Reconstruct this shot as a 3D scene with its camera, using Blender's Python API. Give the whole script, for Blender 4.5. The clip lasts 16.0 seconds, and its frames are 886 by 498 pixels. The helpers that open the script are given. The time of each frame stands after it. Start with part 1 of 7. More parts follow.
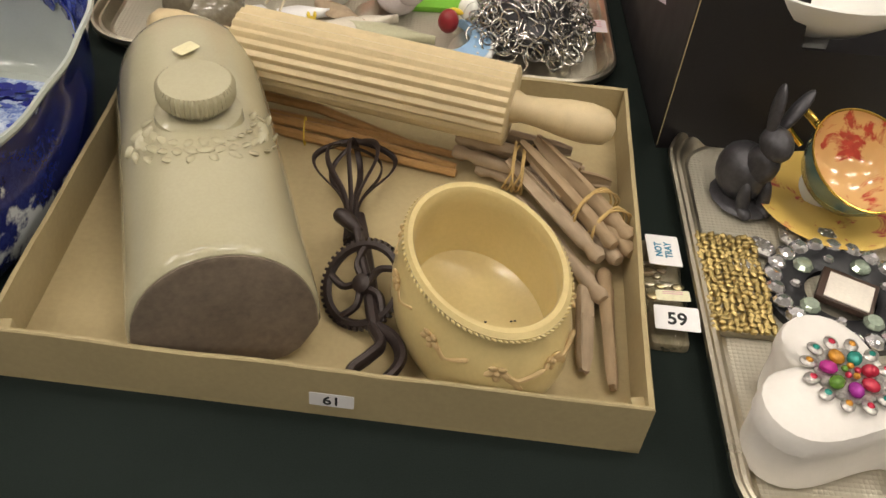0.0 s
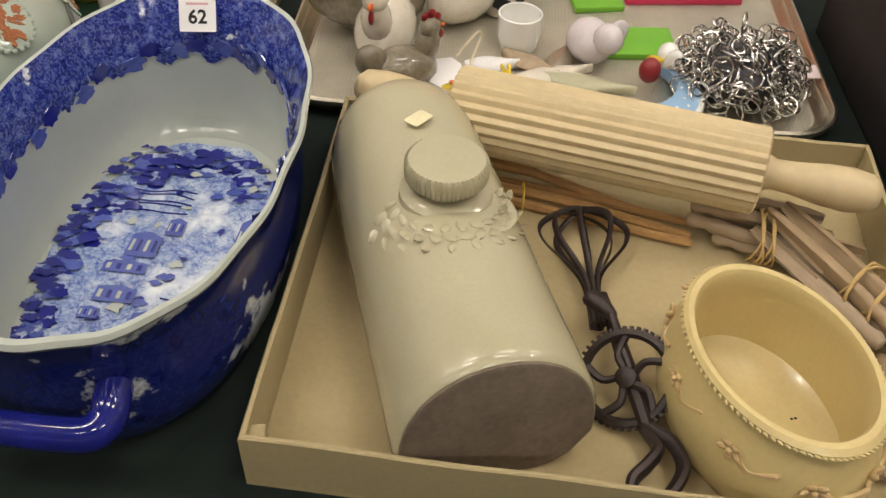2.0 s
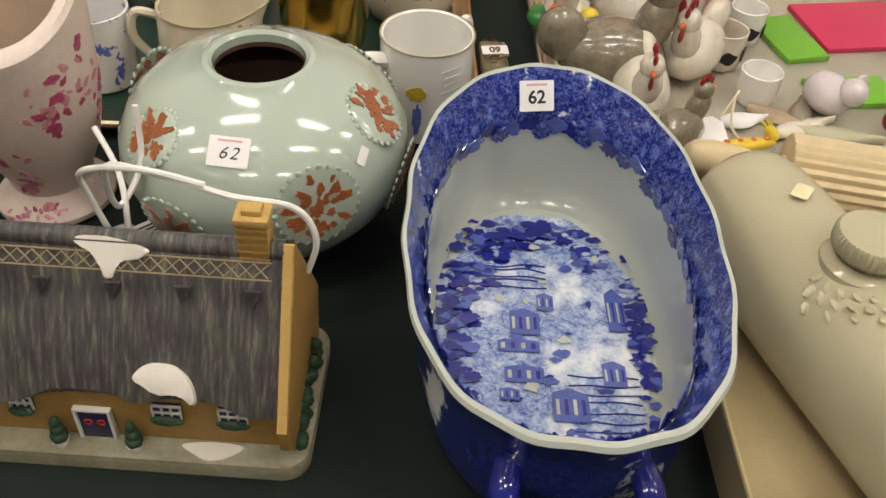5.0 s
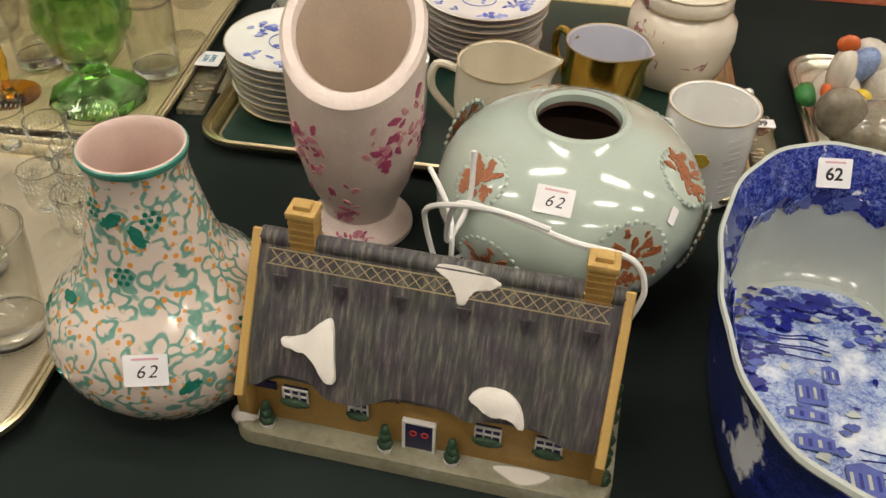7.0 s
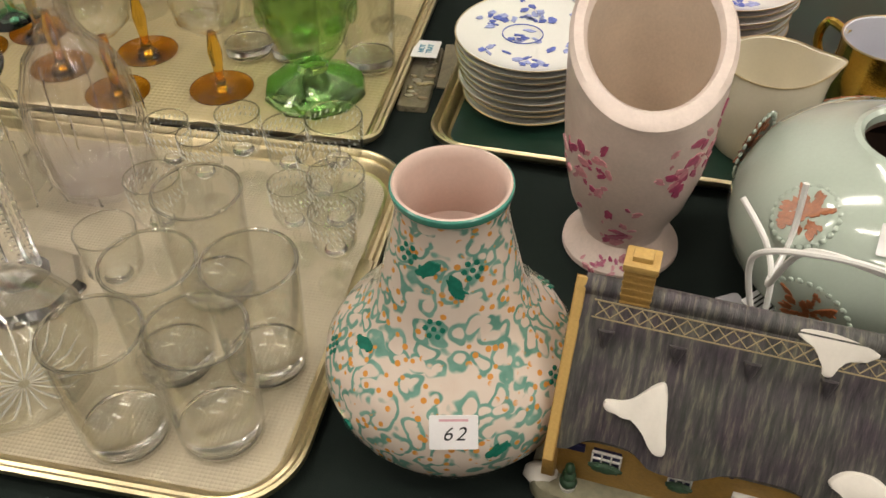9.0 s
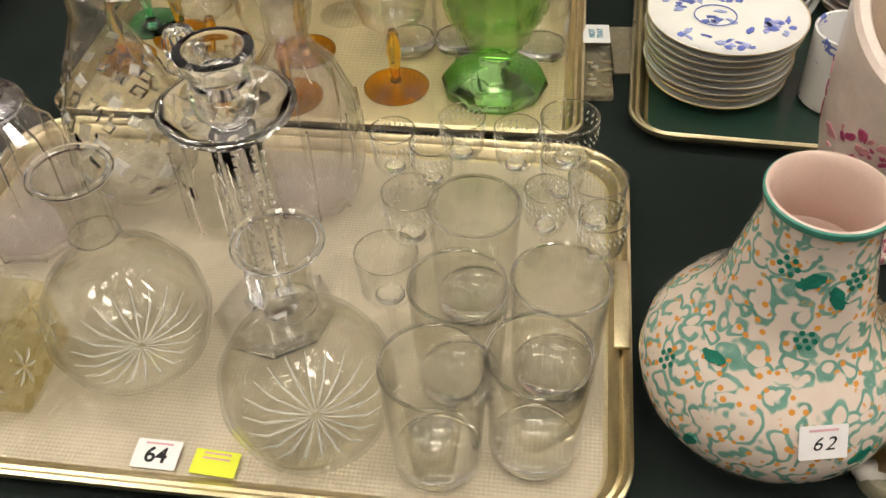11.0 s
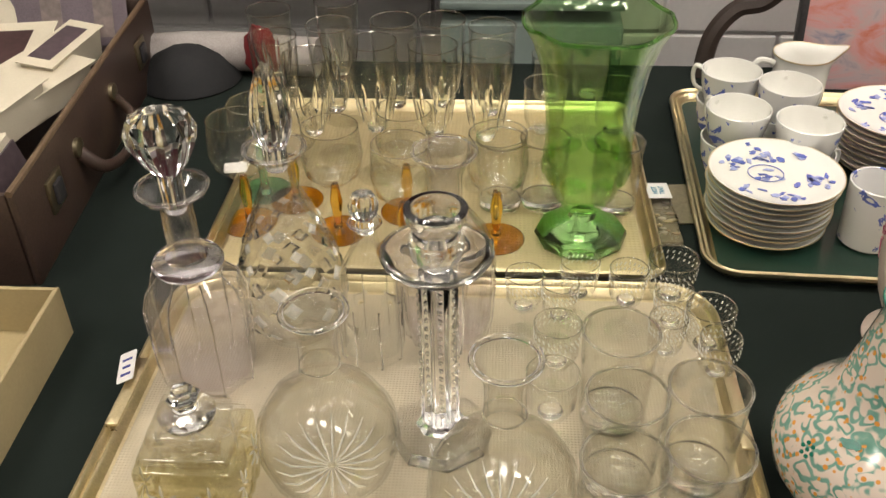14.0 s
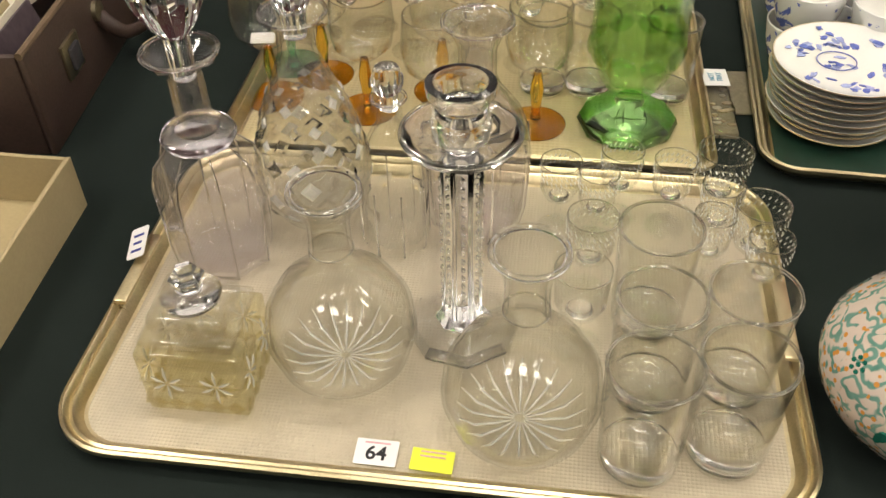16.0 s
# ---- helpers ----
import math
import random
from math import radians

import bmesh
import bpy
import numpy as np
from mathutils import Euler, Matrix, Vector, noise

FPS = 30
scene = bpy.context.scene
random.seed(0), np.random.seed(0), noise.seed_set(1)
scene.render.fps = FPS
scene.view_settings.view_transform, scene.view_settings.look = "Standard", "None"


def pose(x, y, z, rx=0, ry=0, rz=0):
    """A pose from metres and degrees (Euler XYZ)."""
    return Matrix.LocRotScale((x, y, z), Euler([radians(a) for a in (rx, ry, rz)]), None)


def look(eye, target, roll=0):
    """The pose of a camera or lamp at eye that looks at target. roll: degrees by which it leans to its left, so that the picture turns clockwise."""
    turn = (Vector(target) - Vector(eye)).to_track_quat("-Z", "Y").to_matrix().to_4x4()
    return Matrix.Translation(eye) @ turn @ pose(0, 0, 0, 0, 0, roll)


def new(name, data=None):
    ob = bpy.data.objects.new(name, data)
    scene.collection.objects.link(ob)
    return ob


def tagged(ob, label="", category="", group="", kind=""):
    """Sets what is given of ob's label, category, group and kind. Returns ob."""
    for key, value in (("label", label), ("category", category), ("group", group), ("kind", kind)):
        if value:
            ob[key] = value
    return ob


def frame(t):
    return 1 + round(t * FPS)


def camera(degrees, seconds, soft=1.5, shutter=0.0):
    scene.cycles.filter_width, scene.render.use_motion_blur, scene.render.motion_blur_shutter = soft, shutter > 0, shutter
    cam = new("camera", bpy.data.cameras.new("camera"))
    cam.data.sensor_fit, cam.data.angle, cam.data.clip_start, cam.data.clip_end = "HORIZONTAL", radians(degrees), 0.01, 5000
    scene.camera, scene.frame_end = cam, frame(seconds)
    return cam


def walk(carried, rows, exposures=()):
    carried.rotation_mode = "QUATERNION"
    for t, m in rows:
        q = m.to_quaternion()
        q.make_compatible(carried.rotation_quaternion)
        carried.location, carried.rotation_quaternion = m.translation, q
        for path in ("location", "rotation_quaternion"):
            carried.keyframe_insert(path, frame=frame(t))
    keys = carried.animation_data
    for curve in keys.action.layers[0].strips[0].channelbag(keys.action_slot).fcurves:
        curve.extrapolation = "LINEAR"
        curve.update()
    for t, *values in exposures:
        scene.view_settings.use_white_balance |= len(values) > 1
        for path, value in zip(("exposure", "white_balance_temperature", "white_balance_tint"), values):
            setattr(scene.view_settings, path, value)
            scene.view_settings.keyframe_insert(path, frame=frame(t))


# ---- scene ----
cam = camera(51.7, 16.0)
PATH = [
    (0, (0.119, 0.312, 1.217), (0.228, 1.747, -0.171), 6.5),
    (0.5, (0.088, 0.334, 1.206), (0.204, 1.761, -0.19), 5.8),
    (1, (0.052, 0.355, 1.2), (0.164, 1.789, -0.19), 4.9),
    (1.5, (0.021, 0.366, 1.197), (0.051, 1.814, -0.182), 3.4),
    (2, (-0.01, 0.38, 1.205), (-0.023, 1.834, -0.169), 2.7),
    (2.5, (-0.067, 0.389, 1.211), (-0.024, 1.828, -0.178), 2.5),
    (3, (-0.13, 0.386, 1.218), (0.013, 1.815, -0.174), 2.8),
    (5.3, (-0.352, 0.393, 1.25), (-0.201, 1.866, -0.094), 4.2),
    (5.5, (-0.363, 0.39, 1.252), (-0.245, 1.873, -0.084), 3.6),
    (6, (-0.398, 0.383, 1.257), (-0.347, 1.889, -0.059), 3.2),
    (6.5, (-0.434, 0.371, 1.261), (-0.456, 1.889, -0.041), 3.1),
    (7, (-0.454, 0.355, 1.266), (-0.6, 1.884, -0.014), 2.4),
    (7.5, (-0.47, 0.355, 1.269), (-0.733, 1.878, -0.001), 1.8),
    (8, (-0.505, 0.37, 1.262), (-0.816, 1.862, -0.033), 1.1),
    (8.5, (-0.56, 0.397, 1.261), (-0.865, 1.863, -0.065), 0.2),
    (9, (-0.614, 0.422, 1.259), (-0.928, 1.857, -0.098), -0.7),
    (9.5, (-0.653, 0.437, 1.258), (-1.008, 1.83, -0.133), -2.8),
    (10, (-0.699, 0.444, 1.255), (-1.065, 1.813, -0.156), -4.0),
    (10.2, (-0.725, 0.447, 1.259), (-1.069, 1.808, -0.165), -4.0),
    (12.3, (-0.966, 0.329, 1.302), (-1.102, 1.798, -0.049), -0.8),
    (12.5, (-0.974, 0.321, 1.308), (-1.114, 1.807, -0.024), -1.0),
    (13, (-0.983, 0.307, 1.323), (-1.123, 1.845, 0.052), -1.1),
    (13.5, (-0.987, 0.299, 1.333), (-1.131, 1.882, 0.118), -1.1),
    (14, (-0.987, 0.295, 1.346), (-1.123, 1.92, 0.186), -1.1),
    (14.5, (-0.986, 0.294, 1.347), (-1.115, 1.933, 0.209), -1.1),
    (15, (-0.989, 0.299, 1.337), (-1.115, 1.909, 0.158), -0.8),
    (15.5, (-0.989, 0.306, 1.324), (-1.139, 1.86, 0.073), -0.9),
    (16, (-0.973, 0.34, 1.307), (-1.202, 1.802, -0.039), -1.4),
]
walk(cam, [(t, look(eye, target, roll)) for t, eye, target, roll in PATH], exposures=[(0, 0.0), (7, 0.05), (10, 0.08), (12.3, 0.30), (16, 0.30)])

# ---- world and light ----
world = bpy.data.worlds.new("hall_world")
scene.world = world
world.use_nodes = True
world.node_tree.nodes["Background"].inputs[0].default_value = (0.9, 0.95, 1.0, 1)
world.node_tree.nodes["Background"].inputs[1].default_value = 0.05
scene.view_settings.exposure = 0.0
scene.cycles.transparent_max_bounces = 64
scene.cycles.transmission_bounces = 24
scene.cycles.max_bounces = 24
scene.cycles.caustics_refractive = True
scene.cycles.caustics_reflective = True
LAMP_POWER = 4.6
LAMP_TINT = (1.0, 0.92, 0.805)
LAMP_SPOTS = [(x, y) for x in (-2.4, -0.9, 0.6, 2.1) for y in (-1.6, 0.15, 1.1)]
LAMP_Z = 2.86
TABLE = 0.75


# ---- building helpers ----
def mesh_of(bm, name, material, smooth=40):
    bmesh.ops.recalc_face_normals(bm, faces=bm.faces)
    me = bpy.data.meshes.new(name)
    bm.to_mesh(me)
    bm.free()
    if material is not None:
        for m in (material if isinstance(material, (list, tuple)) else (material,)):
            me.materials.append(m)
    if smooth:
        me.polygons.foreach_set("use_smooth", [True] * len(me.polygons))
        me.set_sharp_from_angle(angle=radians(smooth))
    return me


def part(name, bm, material, parent=None, label="", at=None, smooth=40):
    ob = new(name, mesh_of(bm, name, material, smooth))
    if parent is not None:
        ob.parent = parent
    if at is not None:
        ob.matrix_basis = at
    if label:
        ob["label"] = label
    return ob


def thing(name, label, category, at=None, group="", kind=""):
    ob = new(name)
    ob.empty_display_size = 0.03
    if at is not None:
        ob.matrix_basis = at
    return tagged(ob, label, category, group, kind)


def whole(name, bm, material, label, category, at=None, group="", kind="", smooth=40):
    return tagged(part(name, bm, material, None, "", at, smooth), label, category, group, kind)


def lathe(profile, steps=48, sx=1.0, sy=1.0, flute=0, depth=0.0, bm=None, warp=None, cap=True):
    """A turned body from (radius, height) pairs; flute: number of facets or lobes; warp(x, y, z, a) bends it."""
    bm = bm or bmesh.new()
    rings = []
    for r, z in profile:
        ring = []
        for i in range(steps):
            a = 2 * math.pi * i / steps
            k = r * (1 - depth * (0.5 + 0.5 * math.cos(flute * a))) if flute else r
            p = (k * math.cos(a) * sx, k * math.sin(a) * sy, z)
            ring.append(bm.verts.new(warp(*p, a) if warp else p))
        rings.append(ring)
    for lo, hi in zip(rings, rings[1:]):
        for i in range(steps):
            j = (i + 1) % steps
            bm.faces.new((lo[i], lo[j], hi[j], hi[i]))
    if cap and profile[0][0] > 1e-5:
        bm.faces.new(rings[0])
    bmesh.ops.remove_doubles(bm, verts=bm.verts, dist=1e-5)
    return bm


def box(sx, sy, sz, bevel=0.0, at=None, bm=None, seg=2):
    """A block on the plane z = 0, centred in x and y."""
    bm = bm or bmesh.new()
    m = (at or Matrix()) @ Matrix.Translation((0, 0, sz / 2)) @ Matrix.Diagonal((sx, sy, sz, 1))
    made = bmesh.ops.create_cube(bm, size=1.0, matrix=m)
    if bevel:
        edges = {e for v in made["verts"] for e in v.link_edges}
        bmesh.ops.bevel(bm, geom=list(edges), offset=bevel, segments=seg, affect="EDGES", profile=0.5)
    return bm


def tube(points, radius, steps=10, bm=None, closed=False, flat=1.0):
    """A round bar along points; radius may be a list."""
    bm = bm or bmesh.new()
    pts = [Vector(p) for p in points]
    n = len(pts)
    radii = radius if isinstance(radius, (list, tuple)) else [radius] * n
    rings, side = [], None
    for i, p in enumerate(pts):
        a = pts[(i - 1) % n] if closed or i else pts[0]
        b = pts[(i + 1) % n] if closed or i < n - 1 else pts[-1]
        way = (b - a).normalized()
        if side is None:
            side = way.orthogonal().normalized()
        side = (side - way * side.dot(way)).normalized()
        up = way.cross(side)
        rings.append([bm.verts.new(p + radii[i] * (side * math.cos(2 * math.pi * k / steps) + up * flat * math.sin(2 * math.pi * k / steps))) for k in range(steps)])
    pairs = list(zip(rings, rings[1:])) + ([(rings[-1], rings[0])] if closed else [])
    for lo, hi in pairs:
        for k in range(steps):
            j = (k + 1) % steps
            bm.faces.new((lo[k], lo[j], hi[j], hi[k]))
    if not closed:
        bm.faces.new(rings[0])
        bm.faces.new(rings[-1])
    return bm


def spline(points, n=8, closed=False):
    """A smooth line through points."""
    p = [Vector(q) for q in points]
    out = []
    m = len(p)
    for i in range(m if closed else m - 1):
        if closed:
            a, b, c, d = p[(i - 1) % m], p[i], p[(i + 1) % m], p[(i + 2) % m]
        else:
            a, b, c, d = p[max(i - 1, 0)], p[i], p[i + 1], p[min(i + 2, m - 1)]
        for k in range(n):
            t = k / n
            out.append(0.5 * (2 * b + (c - a) * t + (2 * a - 5 * b + 4 * c - d) * t * t + (3 * b - a - 3 * c + d) * t ** 3))
    if not closed:
        out.append(p[-1])
    return out


def slab(outline, z0, z1, bm=None, bevel=0.0):
    """A flat body with the given outline."""
    bm = bm or bmesh.new()
    lo = [bm.verts.new((x, y, z0)) for x, y in outline]
    hi = [bm.verts.new((x, y, z1)) for x, y in outline]
    bm.faces.new(lo)
    top = bm.faces.new(hi)
    n = len(lo)
    for i in range(n):
        bm.faces.new((lo[i], lo[(i + 1) % n], hi[(i + 1) % n], hi[i]))
    if bevel:
        bmesh.ops.bevel(bm, geom=list(top.edges), offset=bevel, segments=2, affect="EDGES", profile=0.5)
    return bm


def rounded(w, d, r, n=8):
    out = []
    for cx, cy, a0 in ((w / 2 - r, d / 2 - r, 0), (-w / 2 + r, d / 2 - r, 90), (-w / 2 + r, -d / 2 + r, 180), (w / 2 - r, -d / 2 + r, 270)):
        for i in range(n + 1):
            a = radians(a0 + 90 * i / n)
            out.append((cx + r * math.cos(a), cy + r * math.sin(a)))
    return out


def rings_of(outlines, bm=None, cap=True):
    """A body lofted through equally long closed outlines of (x, y, z)."""
    bm = bm or bmesh.new()
    made = [[bm.verts.new(p) for p in line] for line in outlines]
    n = len(made[0])
    for lo, hi in zip(made, made[1:]):
        for i in range(n):
            bm.faces.new((lo[i], lo[(i + 1) % n], hi[(i + 1) % n], hi[i]))
    if cap:
        bm.faces.new(made[0])
        bm.faces.new(made[-1])
    return bm


def put(x, y, z=0.0, turn=0.0, tx=0.0, ty=0.0):
    """A pose on the table top."""
    return pose(x, y, TABLE + z, tx, ty, turn)


# ---- materials ----
def nodes_of(name):
    m = bpy.data.materials.new(name)
    m.use_nodes = True
    nt = m.node_tree
    return m, nt, nt.nodes["Principled BSDF"]


def add(nt, kind, **values):
    n = nt.nodes.new(kind)
    for k, v in values.items():
        if k in n.inputs:
            n.inputs[k].default_value = v
    return n


def coords(nt, scale=(1, 1, 1), turn=(0, 0, 0)):
    tc = nt.nodes.new("ShaderNodeTexCoord")
    mp = nt.nodes.new("ShaderNodeMapping")
    mp.inputs["Scale"].default_value = scale
    mp.inputs["Rotation"].default_value = turn
    nt.links.new(tc.outputs["Object"], mp.inputs["Vector"])
    return mp.outputs["Vector"]


def ramp(nt, fac, stops, interp="LINEAR"):
    n = nt.nodes.new("ShaderNodeValToRGB")
    n.color_ramp.interpolation = interp
    e = n.color_ramp.elements
    while len(e) < len(stops):
        e.new(0.5)
    for el, (p, c) in zip(e, stops):
        el.position, el.color = p, (*c, 1)
    nt.links.new(fac, n.inputs["Fac"])
    return n.outputs["Color"]


def mix(nt, fac, a, b):
    n = nt.nodes.new("ShaderNodeMix")
    n.data_type = "RGBA"
    for sock, v in ((n.inputs["Factor"], fac), (n.inputs[6], a), (n.inputs[7], b)):
        if isinstance(v, (int, float)):
            sock.default_value = v
        elif isinstance(v, tuple):
            sock.default_value = (*v, 1)
        else:
            nt.links.new(v, sock)
    return n.outputs[2]


def noise_of(nt, vec, scale, detail=4.0, rough=0.55, distort=0.0):
    n = add(nt, "ShaderNodeTexNoise", Scale=scale, Detail=detail, Roughness=rough, Distortion=distort)
    nt.links.new(vec, n.inputs["Vector"])
    return n.outputs["Fac"]


def bump(nt, bsdf, height, strength, dist=0.001):
    n = add(nt, "ShaderNodeBump", Strength=strength, Distance=dist)
    nt.links.new(height, n.inputs["Height"])
    nt.links.new(n.outputs["Normal"], bsdf.inputs["Normal"])


def plain(name, color, rough=0.5, metal=0.0, vary=0.12, scale=30.0, fine=400.0, relief=0.15, coat=0.0, stretch=(1, 1, 1), stain=None, spec=0.5):
    """A surface of one colour with cloudy and fine variation, and a fine relief."""
    m, nt, b = nodes_of(name)
    v = coords(nt, stretch)
    big, small = noise_of(nt, v, scale, 5), noise_of(nt, v, fine, 3)
    lo, hi = tuple(max(0, c * (1 - vary)) for c in color), tuple(min(1, c * (1 + vary)) for c in color)
    col = ramp(nt, big, [(0.3, lo), (0.7, hi)])
    grain = ramp(nt, small, [(0.3, tuple(c * (1 - vary * 0.8) for c in color)), (0.7, hi)])
    col = mix(nt, 0.45, col, grain)
    if stain:
        col = mix(nt, ramp(nt, noise_of(nt, v, scale * 0.45, 8, 0.7), [(0.55, (0, 0, 0)), (0.75, (0.8, 0.8, 0.8))]), col, stain)
    nt.links.new(col, b.inputs["Base Color"])
    r = add(nt, "ShaderNodeMapRange")
    r.inputs["To Min"].default_value, r.inputs["To Max"].default_value = max(0.02, rough * 0.8), min(1, rough * 1.2)
    nt.links.new(big, r.inputs["Value"])
    nt.links.new(r.outputs["Result"], b.inputs["Roughness"])
    b.inputs["Metallic"].default_value = metal
    b.inputs["Coat Weight"].default_value = coat
    b.inputs["Coat Roughness"].default_value = 0.08
    b.inputs["Specular IOR Level"].default_value = spec
    if relief:
        bump(nt, b, small, relief, 0.0006)
    return m


def glass(name, color=(1, 1, 1), rough=0.01, relief=0.0, scale=60.0):
    m, nt, b = nodes_of(name)
    b.inputs["Base Color"].default_value = (*color, 1)
    b.inputs["Roughness"].default_value = rough
    b.inputs["IOR"].default_value = 1.46
    b.inputs["Transmission Weight"].default_value = 1.0
    if relief:
        bump(nt, b, noise_of(nt, coords(nt), scale, 2), relief, 0.001)
    return m


def felt(name, color):
    m, nt, b = nodes_of(name)
    v = coords(nt)
    col = mix(nt, noise_of(nt, v, 900, 2), tuple(c * 0.6 for c in color), tuple(c * 1.4 for c in color))
    col = mix(nt, ramp(nt, noise_of(nt, v, 6, 6), [(0.4, (0, 0, 0)), (0.75, (0.5, 0.5, 0.5))]), col, tuple(c * 1.5 + 0.003 for c in color))
    nt.links.new(col, b.inputs["Base Color"])
    b.inputs["Roughness"].default_value = 0.95
    b.inputs["Specular IOR Level"].default_value = 0.15
    bump(nt, b, noise_of(nt, v, 1200, 2), 0.5, 0.001)
    return m


CLOTH = felt("dark_green_cloth", (0.0112, 0.0162, 0.0142))
CARD = plain("cardboard", (0.40, 0.322, 0.175), 0.85, vary=0.10, scale=9, fine=260, relief=0.12)
STONEWARE = plain("salt_glazed_stoneware", (0.44, 0.402, 0.27), 0.16, vary=0.07, scale=14, fine=500, relief=0.06, coat=0.4)
CANE = plain("caneware_glaze", (0.60, 0.475, 0.22), 0.3, vary=0.08, scale=18, fine=300, relief=0.08, coat=0.3)
WOOD_PALE = plain("pale_turned_wood", (0.57, 0.452, 0.265), 0.45, vary=0.12, scale=12, fine=180, relief=0.1, stretch=(1, 8, 8))
SILVER = plain("tarnished_silver_plate", (0.62, 0.57, 0.46), 0.3, 1.0, vary=0.15, scale=25, fine=500, relief=0.1)
GOLD_EDGE = plain("worn_gilt_metal", (0.68, 0.58, 0.36), 0.3, 1.0, vary=0.2, scale=40, fine=500)
WHITE_CHINA = plain("white_china", (0.80, 0.79, 0.75), 0.15, vary=0.03, scale=20, coat=0.3, relief=0.0)
CLEAR = glass("clear_glass", (0.98, 0.98, 0.96))
PAPER = plain("white_paper_label", (0.82, 0.80, 0.80), 0.7, vary=0.03)
BRICK_PAINT = plain("white_painted_brick", (0.74, 0.72, 0.72), 0.6, vary=0.05, scale=8, fine=120, relief=0.3)
DRAPE = plain("burgundy_drape", (0.085, 0.012, 0.022), 0.9, vary=0.25, scale=8, fine=500)
PLASTER = plain("plaster_wall", (0.62, 0.60, 0.56), 0.8, vary=0.05, scale=3, fine=120)
CARPET = felt("grey_carpet", (0.10, 0.10, 0.10))
CEIL = plain("white_ceiling_tile", (0.86, 0.855, 0.83), 0.8, vary=0.04)

m, nt, b = nodes_of("lamp_diffuser")
b.inputs["Base Color"].default_value = (0.8, 0.8, 0.78, 1)
b.inputs["Emission Color"].default_value = (*LAMP_TINT, 1)
b.inputs["Emission Strength"].default_value = 11.0
TUBE_GLOW = m

# ---- the hall ----
whole("floor", box(9, 8, 0.1, at=pose(-0.4, -1.5, -0.1)), CARPET, "dark grey carpet floor of the hall", "floor", kind="structure")
whole("ceiling", box(9, 8, 0.1, at=pose(-0.4, -1.5, 3.1)), CEIL, "white hall ceiling", "ceiling", kind="structure")
for nm, sx, sy, x, y in (("wall_south", 9, 0.2, -0.4, -5.4), ("wall_east", 0.2, 7.4, 4.0, -1.7), ("wall_west", 0.2, 7.4, -4.8, -1.7)):
    whole(nm, box(sx, sy, 3.1, at=pose(x, y, 0)), PLASTER, "plain plaster hall wall", "wall", kind="structure")
whole("wall_north", box(9, 0.2, 3.1, at=pose(-0.4, 2.1, 0)), BRICK_PAINT, "white painted brick wall behind the table", "wall", kind="structure")
for x, y in LAMP_SPOTS:
    lamp = thing("ceiling_light", "white fluorescent ceiling light", "light", pose(x, y, LAMP_Z), group="ceiling lights")
    part("housing", box(0.8, 0.26, 0.03, 0.008, at=pose(0, 0, 0.055)), CEIL, lamp)
    part("diffuser", box(0.74, 0.20, 0.045, 0.006, at=pose(0, 0, 0.008)), TUBE_GLOW, lamp, "glowing white diffuser")
    for rx in (-0.34, 0.34):
        part("hanger", tube([(rx, 0, 0.08), (rx, 0, 0.245)], 0.004, 6), CEIL, lamp)
    data = bpy.data.lights.new("tube_light", "AREA")
    data.shape, data.size, data.size_y = "RECTANGLE", 0.6, 0.035
    data.energy, data.color = LAMP_POWER, LAMP_TINT
    lo = new("tube_light", data)
    lo.parent = lamp

# ---- the table ----
table = thing("display_table", "long display table under a dark green cloth", "table", pose(-0.5, 0.0, 0))
part("tablecloth", slab([(-1.7, 0.40), (1.7, 0.40), (1.7, 1.64), (-1.7, 1.64)], TABLE - 0.03, TABLE, bevel=0.004), CLOTH, table, "dark green felt cloth")
part("skirt", box(3.4, 0.02, 0.71, at=pose(0, 0.412, 0.01)), CLOTH, table)

# ---- more helpers ----
def glyphs(text, size, material, parent, at, name="lettering", hand=False):
    """Flat built-in lettering, centred, lying in its local xy plane."""
    cu = bpy.data.curves.new(name, "FONT")
    cu.body, cu.size, cu.align_x, cu.align_y, cu.extrude, cu.offset = text, size, "CENTER", "CENTER", 0.00012, size * (-0.004 if hand else 0.022)
    if hand:
        cu.shear, cu.space_character = 0.3, 1.25
    tmp = bpy.data.objects.new(name, cu)
    me = bpy.data.meshes.new_from_object(tmp)
    bpy.data.objects.remove(tmp)
    me.materials.append(material)
    ob = new(name, me)
    ob.parent, ob.matrix_basis = parent, at
    return ob


def price_label(text, at, w=0.029, h=0.021, size=0.014, paper=None, ink=None, words="white paper lot label with a printed number", bars=0, bold=0.0):
    """A thin sticker whose face is its local xy plane, with lettering or plain bars."""
    ob = whole("lot_label", slab(rounded(w, h, 0.001, 2), 0, 0.0004), paper or PAPER, words, "label", at, smooth=0)
    if text:
        glyphs(text, size, ink or INK, ob, pose(0, -h * 0.06, 0.0005), hand="handwritten" in words)
    for i in range(bars):
        part("print_bar", slab(rounded(w * 0.6, h * 0.07, 0.0002, 1), 0, 0.0002), INK_PINK, ob, at=pose(0, h * (0.36 - 0.2 * i), 0.0004), smooth=0)
    return ob


